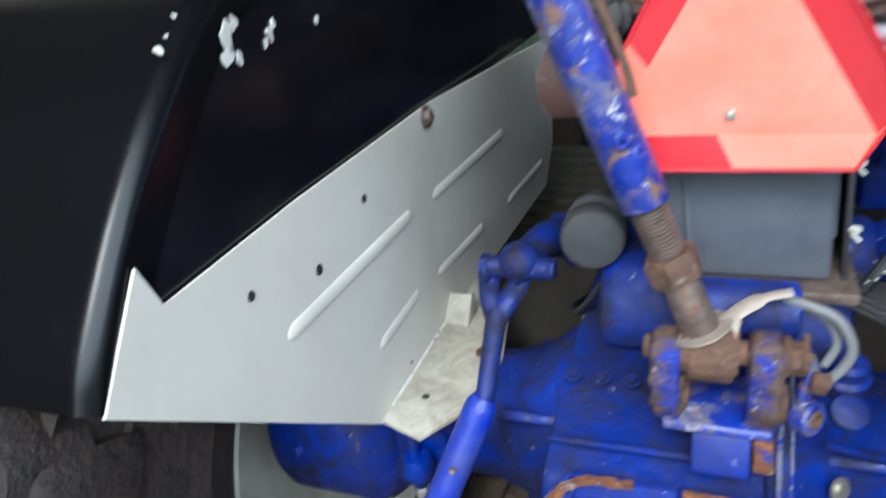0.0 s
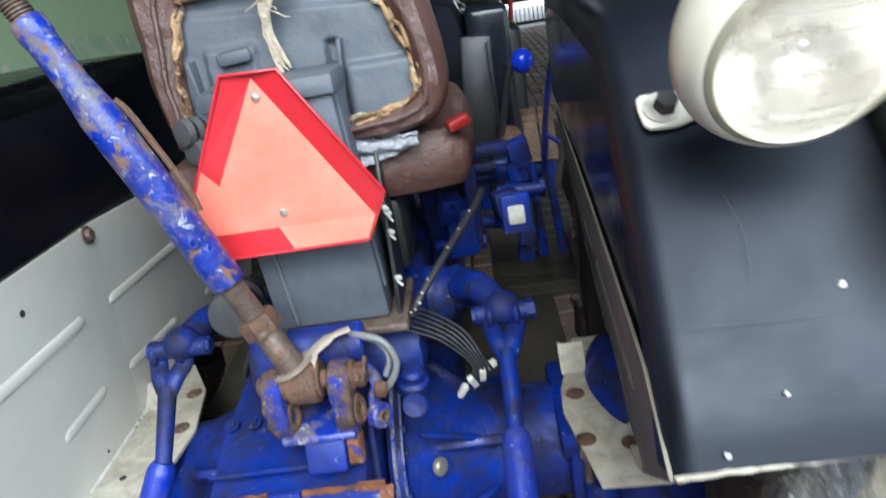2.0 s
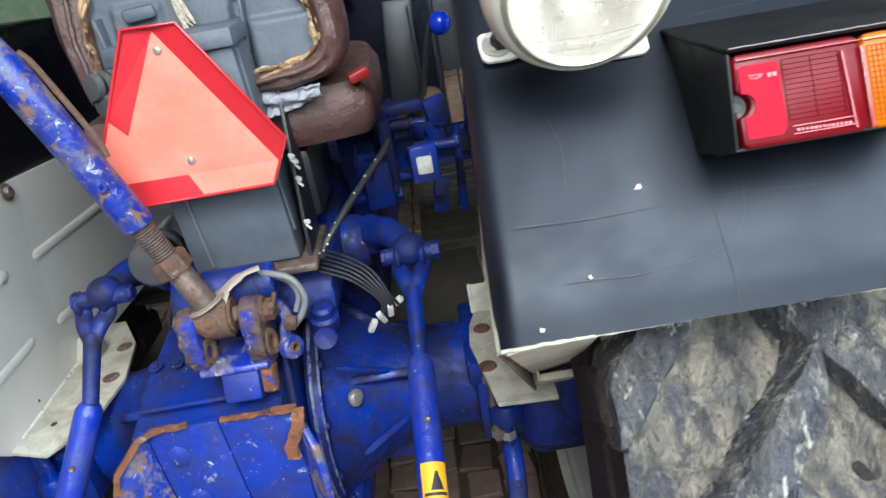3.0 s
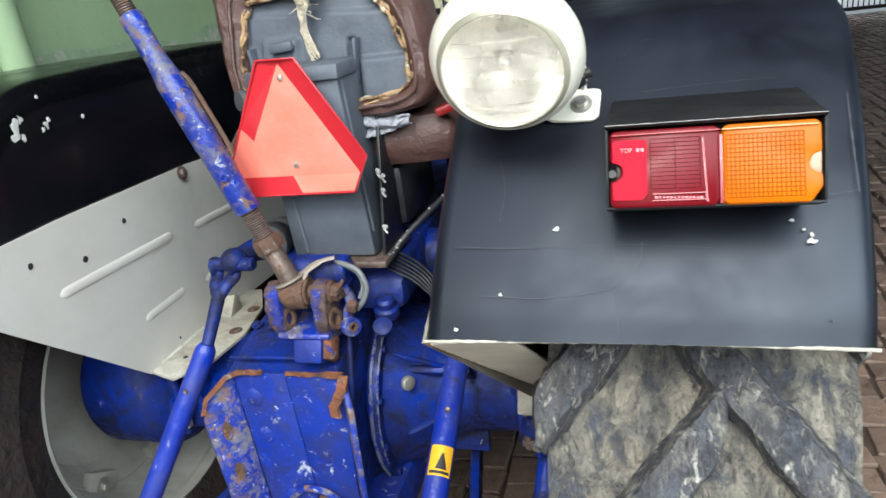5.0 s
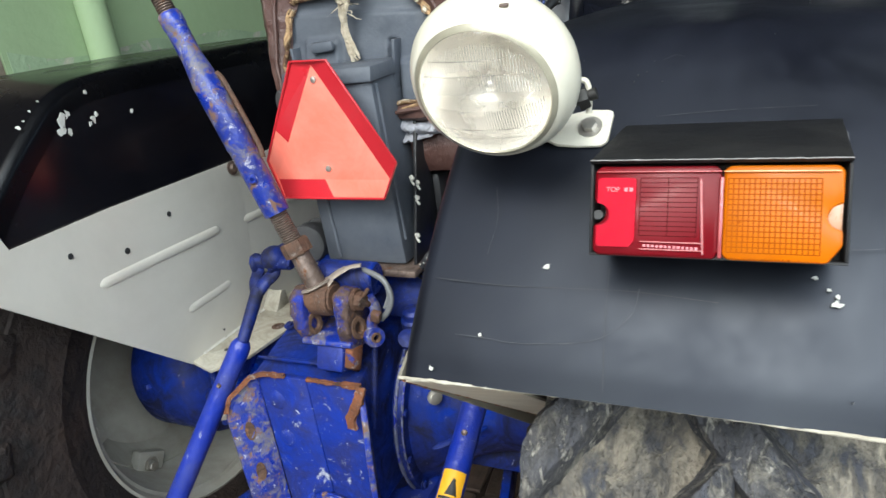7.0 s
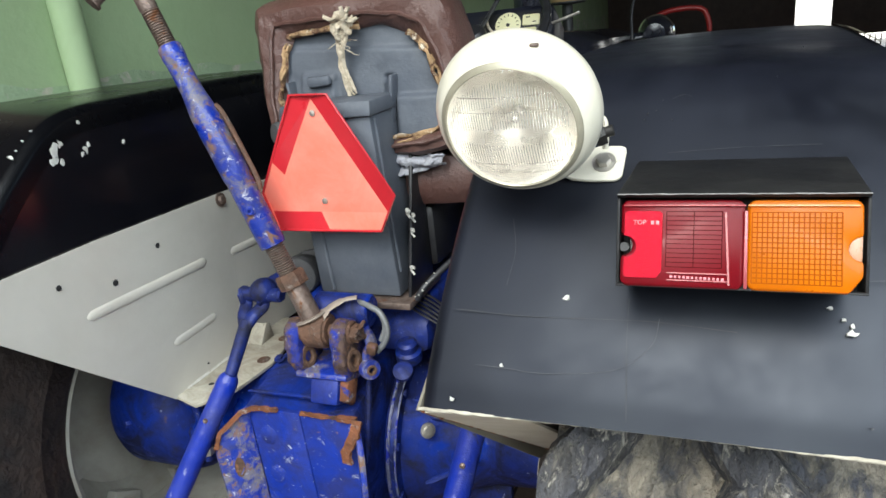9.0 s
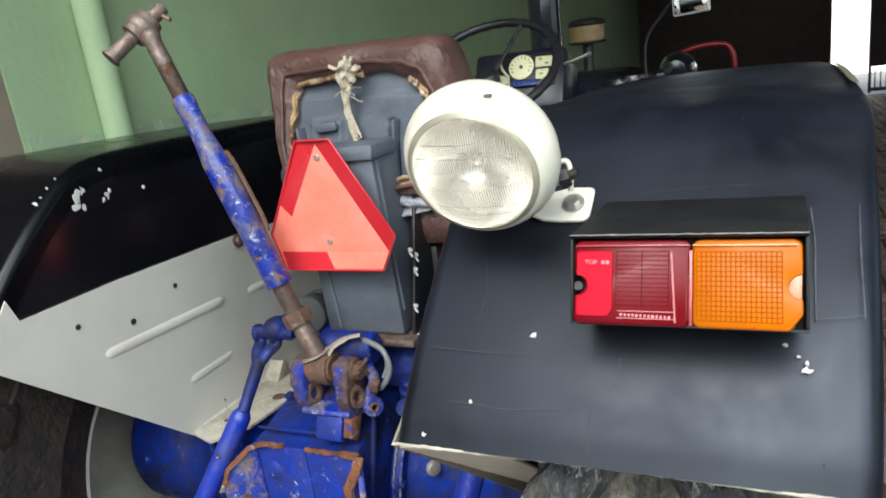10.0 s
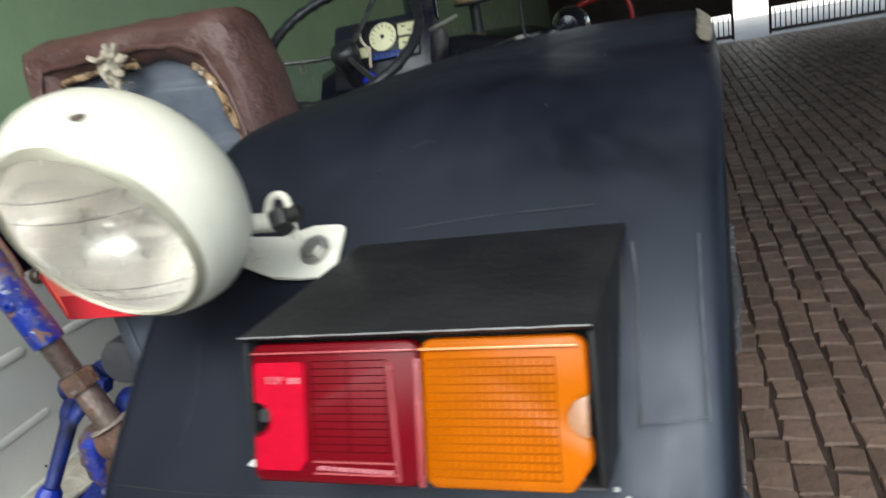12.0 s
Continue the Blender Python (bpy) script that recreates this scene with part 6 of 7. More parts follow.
hexnut(bm, (0.298, -0.36, 0.425), (1, 0, 0), 0.02, 0.014)
part("check_link", bm, BLUE, tractor, "blue check link with pin")

# ---- drawbar bracket round the power shaft ----
brk = group_part("drawbar_bracket", tractor, "chipped blue drawbar bracket with rusty edges")
tilt = 0.05


def bpt(x, z, out=0.0):
    return Vector((x, -0.352 - out + (z - 0.90) * tilt, z))


def slab(name, pts, thick, material, label="", holes=(), parent=brk):
    """A plate from corner points, thickened away from the viewer."""
    bm = bmesh.new()
    a = [bm.verts.new(p) for p in pts]
    f = bm.faces.new(a)
    f.normal_update()
    n = f.normal.copy()
    if n.y > 0:
        n = -n
    b = [bm.verts.new(Vector(p) - n * thick) for p in pts]
    bm.faces.new(b[::-1])
    for i in range(len(a)):
        j = (i + 1) % len(a)
        bm.faces.new([a[i], a[j], b[j], b[i]])
    bmesh.ops.recalc_face_normals(bm, faces=bm.faces)
    bmesh.ops.bevel(bm, geom=list(bm.edges), offset=min(0.003, thick * 0.3), segments=2, profile=0.5, affect="EDGES")
    ob = part(name, bm, material, parent, label)
    for h, r in holes:
        bm = bmesh.new()
        ring = [Vector(h) + n * 0.0006]
        u, v, _ = axes_of(n)
        r *= 0.75
        lathe(bm, [(r, 0), (r * 1.3, 0.0), (r * 1.3, 0.0014), (r, 0.0014)], Vector(h), n, 16)
        lathe(bm, [(0, 0.0005), (r, 0.0005)], Vector(h), n, 16)
        for q in bm.verts:
            q.co = Vector(h) + Vector(((q.co.x - h[0]) * 0.8, (q.co.y - h[1]) * 0.8, (q.co.z - h[2]) * 1.7))
        part("slot", bm, SLOT_RUST, ob)
    return ob


# front plate, two halves either side of the weld line, and splayed flanges
slab("front_plate", [bpt(-0.125, 0.905), bpt(-0.0180, 0.905), bpt(-0.0002, 0.66), bpt(-0.004, 0.56), bpt(-0.095, 0.53)], 0.012, BLUE_WORN, "chipped blue front plate")
slab("front_plate", [bpt(-0.017, 0.905), bpt(0.090, 0.905), bpt(0.085, 0.56), bpt(0.0, 0.56), bpt(0.001, 0.66)], 0.012, BLUE_WORN, "chipped blue front plate")
lf = [bpt(-0.1235, 0.907), bpt(-0.0935, 0.50), bpt(-0.125, 0.48, 0.055), bpt(-0.164, 0.835, 0.055), bpt(-0.158, 0.875, 0.045)]
slab("side_flange", lf, 0.011, BLUE_RUST, "rusty blue side flange with slots", [(bpt(-0.140, 0.80, 0.030), 0.012), (bpt(-0.133, 0.715, 0.032), 0.012), (bpt(-0.125, 0.61, 0.032), 0.011)])
rf = [bpt(0.0885, 0.907), bpt(0.118, 0.865, 0.045), bpt(0.122, 0.825, 0.055), bpt(0.118, 0.48, 0.055), bpt(0.0885, 0.50)]
slab("side_flange", rf, 0.011, BLUE_RUST, "rusty blue side flange with slots", [(bpt(0.109, 0.79, 0.030), 0.011), (bpt(0.108, 0.70, 0.031), 0.012), (bpt(0.106, 0.60, 0.031), 0.011)])
def cut_edge(pts, w, h, sd):
    """A square flame-cut edge with a ragged surface."""
    line = []
    for a, b in zip(pts, pts[1:]):
        line += [a + (b - a) * k / 7 for k in range(7)]
    line.append(pts[-1])
    bm = bmesh.new()
    sweep(bm, line, [w * 1.41 * (1 + 0.35 * noise.noise((k * 0.8, sd, 0))) for k in range(len(line))], 4, flat=h * 1.41, turn=math.pi / 4)
    for v in bm.verts:
        v.co += Vector((0.0015, 0.0015, 0.0015)) * noise.fractal(v.co * 90, 1.0, 2.0, 3)
    return part("cut_edge", bm, RUST_ORANGE, brk, "orange rusty flame-cut edge")


cut_edge([bpt(-0.060, 0.909, 0.003), bpt(-0.105, 0.909, 0.004), bpt(-0.130, 0.903, 0.014), bpt(-0.157, 0.876, 0.047), bpt(-0.163, 0.850, 0.055)], 0.0035, 0.004, 1)
cut_edge([bpt(-0.012, 0.9085, 0.002), bpt(0.03, 0.907, 0.002), bpt(0.060, 0.909, 0.003)], 0.003, 0.003, 2)
cut_edge([bpt(0.062, 0.909, 0.004), bpt(0.100, 0.911, 0.006)], 0.004, 0.004, 3)
cut_edge([bpt(0.102, 0.911, 0.008), bpt(0.101, 0.893, 0.020), bpt(0.083, 0.860, 0.024), bpt(0.083, 0.838, 0.022)], 0.009, 0.003, 4)
for x, z in ((-0.085, 0.855), (-0.078, 0.775), (0.06, 0.60), (-0.045, 0.64), (-0.07, 0.60)):
    bm = bmesh.new()
    lathe(bm, [(0, 0.004), (0.012, 0.004), (0.016, 0.001), (0.020, 0)], bpt(x, z), (0.2, -1, 0.1), 14)
    part("weld_spot", bm, BLUE_WORN, brk)
bm = bmesh.new()
arch = [bpt(-0.065 + 0.0, 0.575, 0.01), bpt(-0.052, 0.635, 0.012), bpt(-0.02, 0.668, 0.012), bpt(0.020, 0.668, 0.012), bpt(0.055, 0.64, 0.012), bpt(0.085, 0.575, 0.01)]
sweep(bm, smooth_line(arch, 6), 0.007, 8)
part("guard_arch", bm, BLUE_RUST, brk, "worn arch over the power shaft")
bm = bmesh.new()
prof_n = 36
rings = []
d = Vector((-0.10, -1, -0.12)).normalized()
u, v, _ = axes_of(d)
o = Vector((0.022, -0.352, 0.640))
for h in (0.0, 0.075, 0.080):
    ring = []
    for k in range(prof_n):
        r = 0.0175 if (k // 3) % 2 == 0 else 0.0140
        if h == 0.080:
            r -= 0.003
        a = k * math.tau / prof_n
        ring.append(o + d * h + (u * math.cos(a) + v * math.sin(a)) * r)
    rings.append(ring)
loft_rings(bm, rings)
part("power_shaft", bm, RUSTY, brk, "rusty splined power take-off shaft")
bm = bmesh.new()
block(bm, (0.0, -0.05, 0.52), (0.24, 0.5, 0.10), bevel=0.02)
part("underside", bm, BLUE_WORN, axle)

# ---- wiring beside the lift cover ----
cables = group_part("wiring", tractor, "bundle of black wires with pale connectors")
rng = random.Random(3)
for k in range(6):
    bm = bmesh.new()
    z = 0.985 + k * 0.004
    sweep(bm, smooth_line([(0.105 + rng.uniform(-0.01, 0.01), -0.14, 1.035), (0.14, -0.15 + 0.008 * k, z + 0.03), (0.185 + 0.006 * k, -0.16, z + 0.01), (0.225 + 0.004 * k, -0.165 - 0.004 * k, z - 0.035), (0.215 + 0.008 * k, -0.17, z - 0.065)], 6), 0.0024, 7)
    part("wire", bm, CABLE, cables)
for k, p in enumerate(((0.222, -0.172, 0.925), (0.238, -0.170, 0.935), (0.205, -0.178, 0.915), (0.250, -0.165, 0.945))):
    bm = bmesh.new()
    block(bm, p, (0.010, 0.010, 0.026), rot=(20, 25 * (k - 1), 15), bevel=0.002)
    part("connector", bm, PRIMER, cables, "pale plastic connector")
bm = bmesh.new()
sweep(bm, smooth_line([(-0.13, -0.10, 0.99), (-0.17, -0.06, 0.92), (-0.20, 0.05, 0.86), (-0.16, 0.2, 0.82)], 6), 0.005, 8)
part("wire", bm, CABLE, cables)

# taped lead from the toolbox foot with pale speckles of paint
lead = smooth_line([(0.150, -0.172, 1.052), (0.165, -0.165, 1.075), (0.205, -0.11, 1.110), (0.262, -0.01, 1.150), (0.275, 0.03, 1.160)], 6)
bm = bmesh.new()
sweep(bm, lead, [0.0062 + 0.0012 * noise.noise((k * 0.9, 3, 3)) for k in range(len(lead))], 9)
part("taped_lead", bm, CABLE, cables, "black taped lead with paint specks")
rng = random.Random(8)
for k in range(9):
    p = lead[1 + k * 2]
    bm = bmesh.new()
    ball(bm, p + Vector((rng.uniform(-0.004, 0.004), -0.007, rng.uniform(0.001, 0.005))), rng.uniform(0.0015, 0.0032), (1, 0.6, 0.8), 8)
    part("paint_speck", bm, PRIMER, cables)

# ---- controls and body ahead of the seat ----
FOOT_STEEL = surface("dark_footplate_steel", (0.055, 0.047, 0.037), 0.7, 0.2, var=0.3, scale=14, bump=0.3, dirt=(0.05, 0.045, 0.035), dirt_amt=0.6)
bm = bmesh.new()
block(bm, (0.0, 0.75, 0.72), (0.36, 1.2, 0.42), bevel=0.05, seg=3)
block(bm, (0.0, 0.55, 0.95), (0.26, 0.5, 0.12), bevel=0.03)
part("gearbox", bm, BLUE, tractor, "blue gearbox casing")
for x, y, w, d, h, z, m in ((0.22, 0.24, 0.06, 0.10, 0.10, 1.02, BLUE), (0.33, 0.10, 0.055, 0.02, 0.075, 1.085, BLUE_WORN), (0.24, 0.36, 0.03, 0.20, 0.16, 1.06, BLUE), (0.17, 0.30, 0.05, 0.06, 0.20, 1.03, BLUE), (0.29, 0.42, 0.10, 0.03, 0.03, 1.12, BLUE), (0.20, 0.50, 0.08, 0.08, 0.24, 1.02, BLUE)):
    bm = bmesh.new()
    block(bm, (x, y, z), (w, d, h), rot=(0, 0, 8), bevel=0.008)
    part("linkage_block", bm, m, tractor, "blue control linkage bracket")
bm = bmesh.new()
block(bm, (0.33, 0.088, 1.085), (0.030, 0.006, 0.035), bevel=0.004)
part("cover_plate", bm, PRIMER, tractor, "pale square cover plate")
for side in (1, -1):
    bm = bmesh.new()
    block(bm, (side * 0.42, 0.95, 0.66), (0.30, 0.75, 0.02), bevel=0.004)
    board = part("footplate", bm, FOOT_STEEL, tractor, "worn ribbed steel footplate")
    for k in range(9):
        bm = bmesh.new()
        block(bm, (side * 0.42, 0.62 + k * 0.08, 0.674), (0.26, 0.018, 0.010), bevel=0.003)
        part("tread_rib", bm, FOOT_STEEL, board)
    bm = bmesh.new()
    block(bm, (side * 0.30, 0.33, 0.66), (0.24, 0.52, 0.012), bevel=0.003)
    part("splash_board", bm, FOOT_STEEL, tractor, "dark mud-stained splash board")
PEDAL = surface("worn_pedal", (0.20, 0.12, 0.075), 0.6, var=0.3, scale=30, bump=0.4, grime=((0.05, 0.035, 0.025), 0.5, 60))
for x in (0.435, 0.482):
    p = group_part("pedal", tractor, "worn brown brake pedal with blue lever")
    bm = bmesh.new()
    block(bm, (x, 0.905, 1.015), (0.043, 0.018, 0.155), rot=(-32, 0, 0), bevel=0.004)
    pad = part("pad", bm, PEDAL, p, "ribbed brown pedal pad")
    for k in range(7):
        bm = bmesh.new()
        block(bm, (x, 0.895 - 0.0125 * (3 - k) * 0.95, 1.010 + 0.0205 * (k - 3)), (0.040, 0.010, 0.010), rot=(-32, 0, 0), bevel=0.002)
        part("pad_rib", bm, PEDAL, pad)
    bm = bmesh.new()
    sweep(bm, smooth_line([(x, 0.915, 0.98), (x - 0.01, 0.86, 0.93), (x - 0.02, 0.70, 0.86), (x - 0.03, 0.5, 0.82)], 5), 0.012, 10)
    part("pedal_lever", bm, BLUE, p)
bm = bmesh.new()
block(bm, (0.447, 0.88, 0.918), (0.095, 0.03, 0.036), bevel=0.006)
block(bm, (0.425, 0.862, 0.918), (0.008, 0.004, 0.034), bevel=0.002)
part("pedal_latch", bm, BLUE, tractor, "blue brake pedal latch bar")
bm = bmesh.new()
sweep(bm, smooth_line([(0.455, 0.84, 0.93), (0.462, 0.80, 0.985), (0.47, 0.79, 1.04)], 5), 0.007, 8)
rod(bm, (0.47, 0.79, 1.035), (0.50, 0.79, 1.01), 0.006)
part("latch_hook", bm, BLUE, tractor, "blue hooked latch rod")
bm = bmesh.new()
block(bm, (0.30, 0.92, 1.15), (0.09, 0.06, 0.32), rot=(-8, 4, 0), bevel=0.012)
block(bm, (0.345, 0.90, 1.14), (0.012, 0.02, 0.30), bevel=0.003)
part("console", bm, DARK_PLASTIC, tractor, "black upright side console")
bm = bmesh.new()
lathe(bm, [(0, 0), (0.030, 0), (0.034, 0.012), (0.028, 0.03), (0, 0.034)], (0.365, 0.75, 1.045), (0.1, -0.5, 0.85), 20)
part("gaiter", bm, RUSTY, tractor, "brown perished rubber gaiter")
for x0, y0, z0, x1, y1, z1, r in ((0.33, 0.72, 0.98, 0.421, 0.75, 1.248, 0.030), (0.46, 0.86, 0.95, 0.536, 0.80, 1.247, 0.022)):
    lv = group_part("control_lever", tractor, "control lever with round blue knob")
    bm = bmesh.new()
    sweep(bm, smooth_line([(x0, y0, z0), ((x0 + x1) / 2 - 0.02, (y0 + y1) / 2, (z0 + z1) / 2), (x1 - 0.03, y1, z1 - 0.004), (x1, y1, z1)], 6), 0.008, 8)
    part("stalk", bm, DARK_PLASTIC if r == 0.03 else BLUE, lv)
    bm = bmesh.new()
    ball(bm, (x1, y1, z1), r, (1, 1, 1.05), 28)
    part("knob", bm, surface("blue_knob_plastic", (0.006, 0.035, 0.55), 0.22, var=0.1, bump=0.02, coat=0.3), lv, "round blue plastic knob")
# dark blue linkage filling the space beside the seat
rng = random.Random(21)
for k in range(16):
    x, y, z = rng.uniform(0.17, 0.37), rng.uniform(0.18, 0.62), rng.uniform(0.95, 1.10)
    bm = bmesh.new()
    if k % 3 == 0:
        rod(bm, (x - 0.05, y, z), (x + 0.05, y + rng.uniform(-0.03, 0.03), z + rng.uniform(-0.03, 0.03)), 0.014)
        hexnut(bm, (x + 0.05, y, z), (1, 0, 0), 0.018, 0.012)
        part("linkage_rod", bm, BLUE, tractor)
    else:
        block(bm, (x, y, z), (rng.uniform(0.03, 0.07), rng.uniform(0.02, 0.06), rng.uniform(0.04, 0.12)), rot=(rng.uniform(-15, 15), rng.uniform(-15, 15), rng.uniform(-20, 20)), bevel=0.006)
        for q in range(2):
            hexnut(bm, (x + rng.uniform(-0.015, 0.015), y - 0.035, z + rng.uniform(-0.03, 0.03)), (0, 1, 0.2), 0.008, 0.012)
        part("linkage_block", bm, BLUE, tractor)

# steering
st = group_part("steering_wheel", tractor, "black steering wheel with three spokes")
SC, SN = Vector((-0.030, 0.80, 1.490)), Vector((0, -math.sin(radians(36.6)), math.cos(radians(36.6))))
sa, sb, _ = axes_of(SN)
bm = bmesh.new()
rim = [SC + (sa * math.cos(a) + sb * math.sin(a)) * 0.225 for a in [k * math.tau / 96 for k in range(96)]]
sweep(bm, rim, [0.0135 + (0.0016 if (k % 3) == 0 else -0.0006) for k in range(96)], 10, closed=True)
part("rim", bm, DARK_PLASTIC, st, "ribbed black plastic rim")
HUBC = SC - SN * 0.035
for a in (0.15, 2.25, 4.35):
    d = sa * math.cos(a) + sb * math.sin(a)
    bm = bmesh.new()
    sweep(bm, smooth_line([HUBC + d * 0.025, HUBC + d * 0.09 + SN * 0.006, SC + d * 0.218], 4), 0.0085, 10, flat=0.006)
    part("spoke", bm, surface("worn_spoke", (0.06, 0.06, 0.06), 0.3, 0.5, var=0.3, bump=0.05), st)
bm = bmesh.new()
lathe(bm, [(0, 0.024), (0.026, 0.024), (0.036, 0.016), (0.040, 0.0), (0.034, -0.03), (0, -0.035)], HUBC, SN, 28)
part("hub", bm, DARK_PLASTIC, st)
bm = bmesh.new()
rod(bm, HUBC - SN * 0.03, HUBC - SN * 0.30, 0.030, 0.034)
part("column", bm, DARK_PLASTIC, st)
bm = bmesh.new()
rod(bm, HUBC - SN * 0.09 + Vector((0.03, -0.02, 0)), HUBC - SN * 0.115 + Vector((0.05, -0.03, 0)), 0.020)
part("ignition_barrel", bm, surface("blue_plastic", (0.01, 0.025, 0.5), 0.4, var=0.1), st)
# dashboard
dash = group_part("dashboard", tractor, "black dashboard with cream gauges")
DM = pose(0.042, 0.90, 1.470, -28, 0, 0)


def dbox(name, c, s, material, label="", bevel=0.004):
    bm = bmesh.new()
    block(bm, c, s, bevel=bevel)
    bmesh.ops.transform(bm, matrix=DM, verts=bm.verts)
    return part(name, bm, material, dash, label)


dbox("cowl", (0, 0.09, -0.02), (0.30, 0.17, 0.20), surface("dash_blue_black", (0.009, 0.010, 0.017), 0.35, var=0.2, bump=0.05), "blue-black instrument cowl", 0.02)
dbox("panel", (0.02, 0.0, 0.0), (0.20, 0.012, 0.105), DARK_PLASTIC)
dbox("gauge_plate", (0.085, -0.008, 0.022), (0.052, 0.004, 0.034), GAUGE, "cream fuel gauge")
dbox("gauge_plate", (0.082, -0.008, -0.018), (0.040, 0.004, 0.032), GAUGE)
dbox("gauge_plate", (-0.040, -0.008, -0.025), (0.035, 0.004, 0.030), GAUGE)
dbox("warning_strip", (0.025, -0.008, -0.043), (0.10, 0.004, 0.018), surface("blue_warning_strip", (0.012, 0.04, 0.22), 0.4, var=0.1), "blue warning lamp strip")
bm = bmesh.new()
lathe(bm, [(0, 0), (0.038, 0), (0.040, 0.004), (0.036, 0.006), (0, 0.005)], (0.015, -0.007, 0.010), (0, -1, 0), 32)
bmesh.ops.transform(bm, matrix=DM, verts=bm.verts)
part("round_gauge", bm, GAUGE, dash, "round cream tachometer")
bm = bmesh.new()
for k in range(11):
    a = radians(-30 + k * 24)
    block(bm, (0.015 + 0.030 * math.cos(a), -0.0135, 0.010 + 0.030 * math.sin(a)), (0.007, 0.001, 0.0022), rot=(0, -math.degrees(a), 0))
lathe(bm, [(0, 0), (0.006, 0), (0.005, 0.003), (0, 0.003)], (0.015, -0.0125, 0.010), (0, -1, 0), 14)
for x, z in ((0.075, 0.03), (0.095, 0.015), (0.08, -0.018)):
    block(bm, (x, -0.0106, z), (0.012, 0.001, 0.003))
for k in range(6):
    block(bm, (-0.012 + k * 0.0155, -0.0106, -0.043), (0.007, 0.001, 0.008))
bmesh.ops.transform(bm, matrix=DM, verts=bm.verts)
tagged(part("gauge_marking", bm, INK, dash), kind="stuff")
bm = bmesh.new()
sweep(bm, smooth_line([(-0.055, -0.012, 0.04), (-0.04, -0.03, 0.0), (-0.02, -0.025, -0.03), (-0.018, -0.02, -0.075)], 5), 0.004, 8)
bmesh.ops.transform(bm, matrix=DM, verts=bm.verts)
part("loose_wire", bm, CLOTH, dash)
bm = bmesh.new()
sweep(bm, smooth_line([(0.10, 0.93, 1.455), (0.18, 0.92, 1.475), (0.27, 0.915, 1.50)], 4), 0.0045, 8)
part("throttle_lever", bm, ZINC, dash, "bright throttle lever")
# bonnet and stacks
bon = group_part("bonnet", tractor, "glossy black bonnet with chrome lamp rings")
bm = bmesh.new()
rings = []
for y, zt, w in ((1.08, 1.43, 0.24), (1.12, 1.445, 0.255), (1.6, 1.43, 0.27), (2.2, 1.405, 0.275), (2.55, 1.38, 0.27), (2.62, 1.35, 0.25)):
    w += 0.03
    pts = [(-w, 1.0), (-w, zt - 0.10), (-w + 0.02, zt - 0.045), (-w * 0.6, zt - 0.008), (0, zt), (w * 0.6, zt - 0.008), (w - 0.02, zt - 0.045), (w, zt - 0.10), (w, 1.0)]
    rings.append([Vector((x, y, z)) for x, z in pts])
loft_rings(bm, rings)
part("hood", bm, DARK_GLOSS, bon)
bm = bmesh.new()
block(bm, (0.355, 1.32, 1.18), (0.13, 0.52, 0.39), bevel=0.025, seg=3)
part("battery_box", bm, DARK_GLOSS, bon, "black battery box beside the bonnet")
for s in (1, -1):
    bm = bmesh.new()
    lathe(bm, [(0, -0.14), (0.05, -0.13), (0.075, -0.06), (0.08, 0.0), (0, 0.0)], (s * 0.37, 2.46, 1.345), (0, 1, 0), 32)
    rod(bm, (s * 0.24, 2.36, 1.33), (s * 0.33, 2.38, 1.335), 0.025)
    hl = part("headlamp", bm, DARK_GLOSS, bon, "black headlamp shell")
    bm = bmesh.new()
    lathe(bm, [(0.078, -0.01), (0.088, 0.0), (0.086, 0.012), (0.075, 0.016)], (s * 0.37, 2.46, 1.345), (0, 1, 0), 32)
    part("lamp_ring", bm, CHROME, hl, "chrome lamp ring")
bm = bmesh.new()
lathe(bm, [(0, 0), (0.028, 0), (0.028, 0.06), (0.058, 0.085), (0.060, 0.10), (0.060, 0.62), (0.045, 0.66), (0.025, 0.68), (0.025, 0.95), (0, 0.95)], (-0.022, 1.50, 1.41), (0.0, 0.02, 1), 32)
part("exhaust_silencer", bm, DARK_GLOSS, tractor, "black upright exhaust silencer")
pc = group_part("air_cleaner", tractor, "air pre-cleaner with tan bowl and black cap")
bm = bmesh.new()
lathe(bm, [(0, -0.10), (0.026, -0.10), (0.026, 0.02), (0.088, 0.025), (0.093, 0.03), (0.093, 0.036), (0, 0.036)], (-0.034, 2.31, 1.50), (0, 0, 1), 32)
part("stem", bm, DARK_PLASTIC, pc)
bm = bmesh.new()
lathe(bm, [(0, 0.0), (0.079, 0.0), (0.083, 0.01), (0.083, 0.072), (0.0, 0.072)], (-0.034, 2.31, 1.536), (0, 0, 1), 32)
part("bowl", bm, AIR_CUP, pc, "tan translucent bowl")
bm = bmesh.new()
lathe(bm, [(0.089, 0.0), (0.093, 0.008), (0.087, 0.022), (0.05, 0.034), (0, 0.038)], (-0.034, 2.31, 1.608), (0, 0, 1), 32)
part("cap", bm, DARK_PLASTIC, pc, "black cap")
mir = group_part("wing_mirror", tractor, "rear-view mirror on a thin curved stalk")
bm = bmesh.new()
sweep(bm, smooth_line([(0.388, 1.195, 1.38), (0.387, 1.195, 1.47), (0.40, 1.195, 1.53), (0.445, 1.19, 1.585), (0.488, 1.18, 1.635)], 6), 0.0045, 8)
lathe(bm, [(0, -0.01), (0.020, -0.01), (0.020, 0.0), (0.008, 0.008), (0, 0.008)], (0.387, 1.195, 1.375), (0, 0, 1), 16)
part("stalk", bm, DARK_PLASTIC, mir)
bm = bmesh.new()
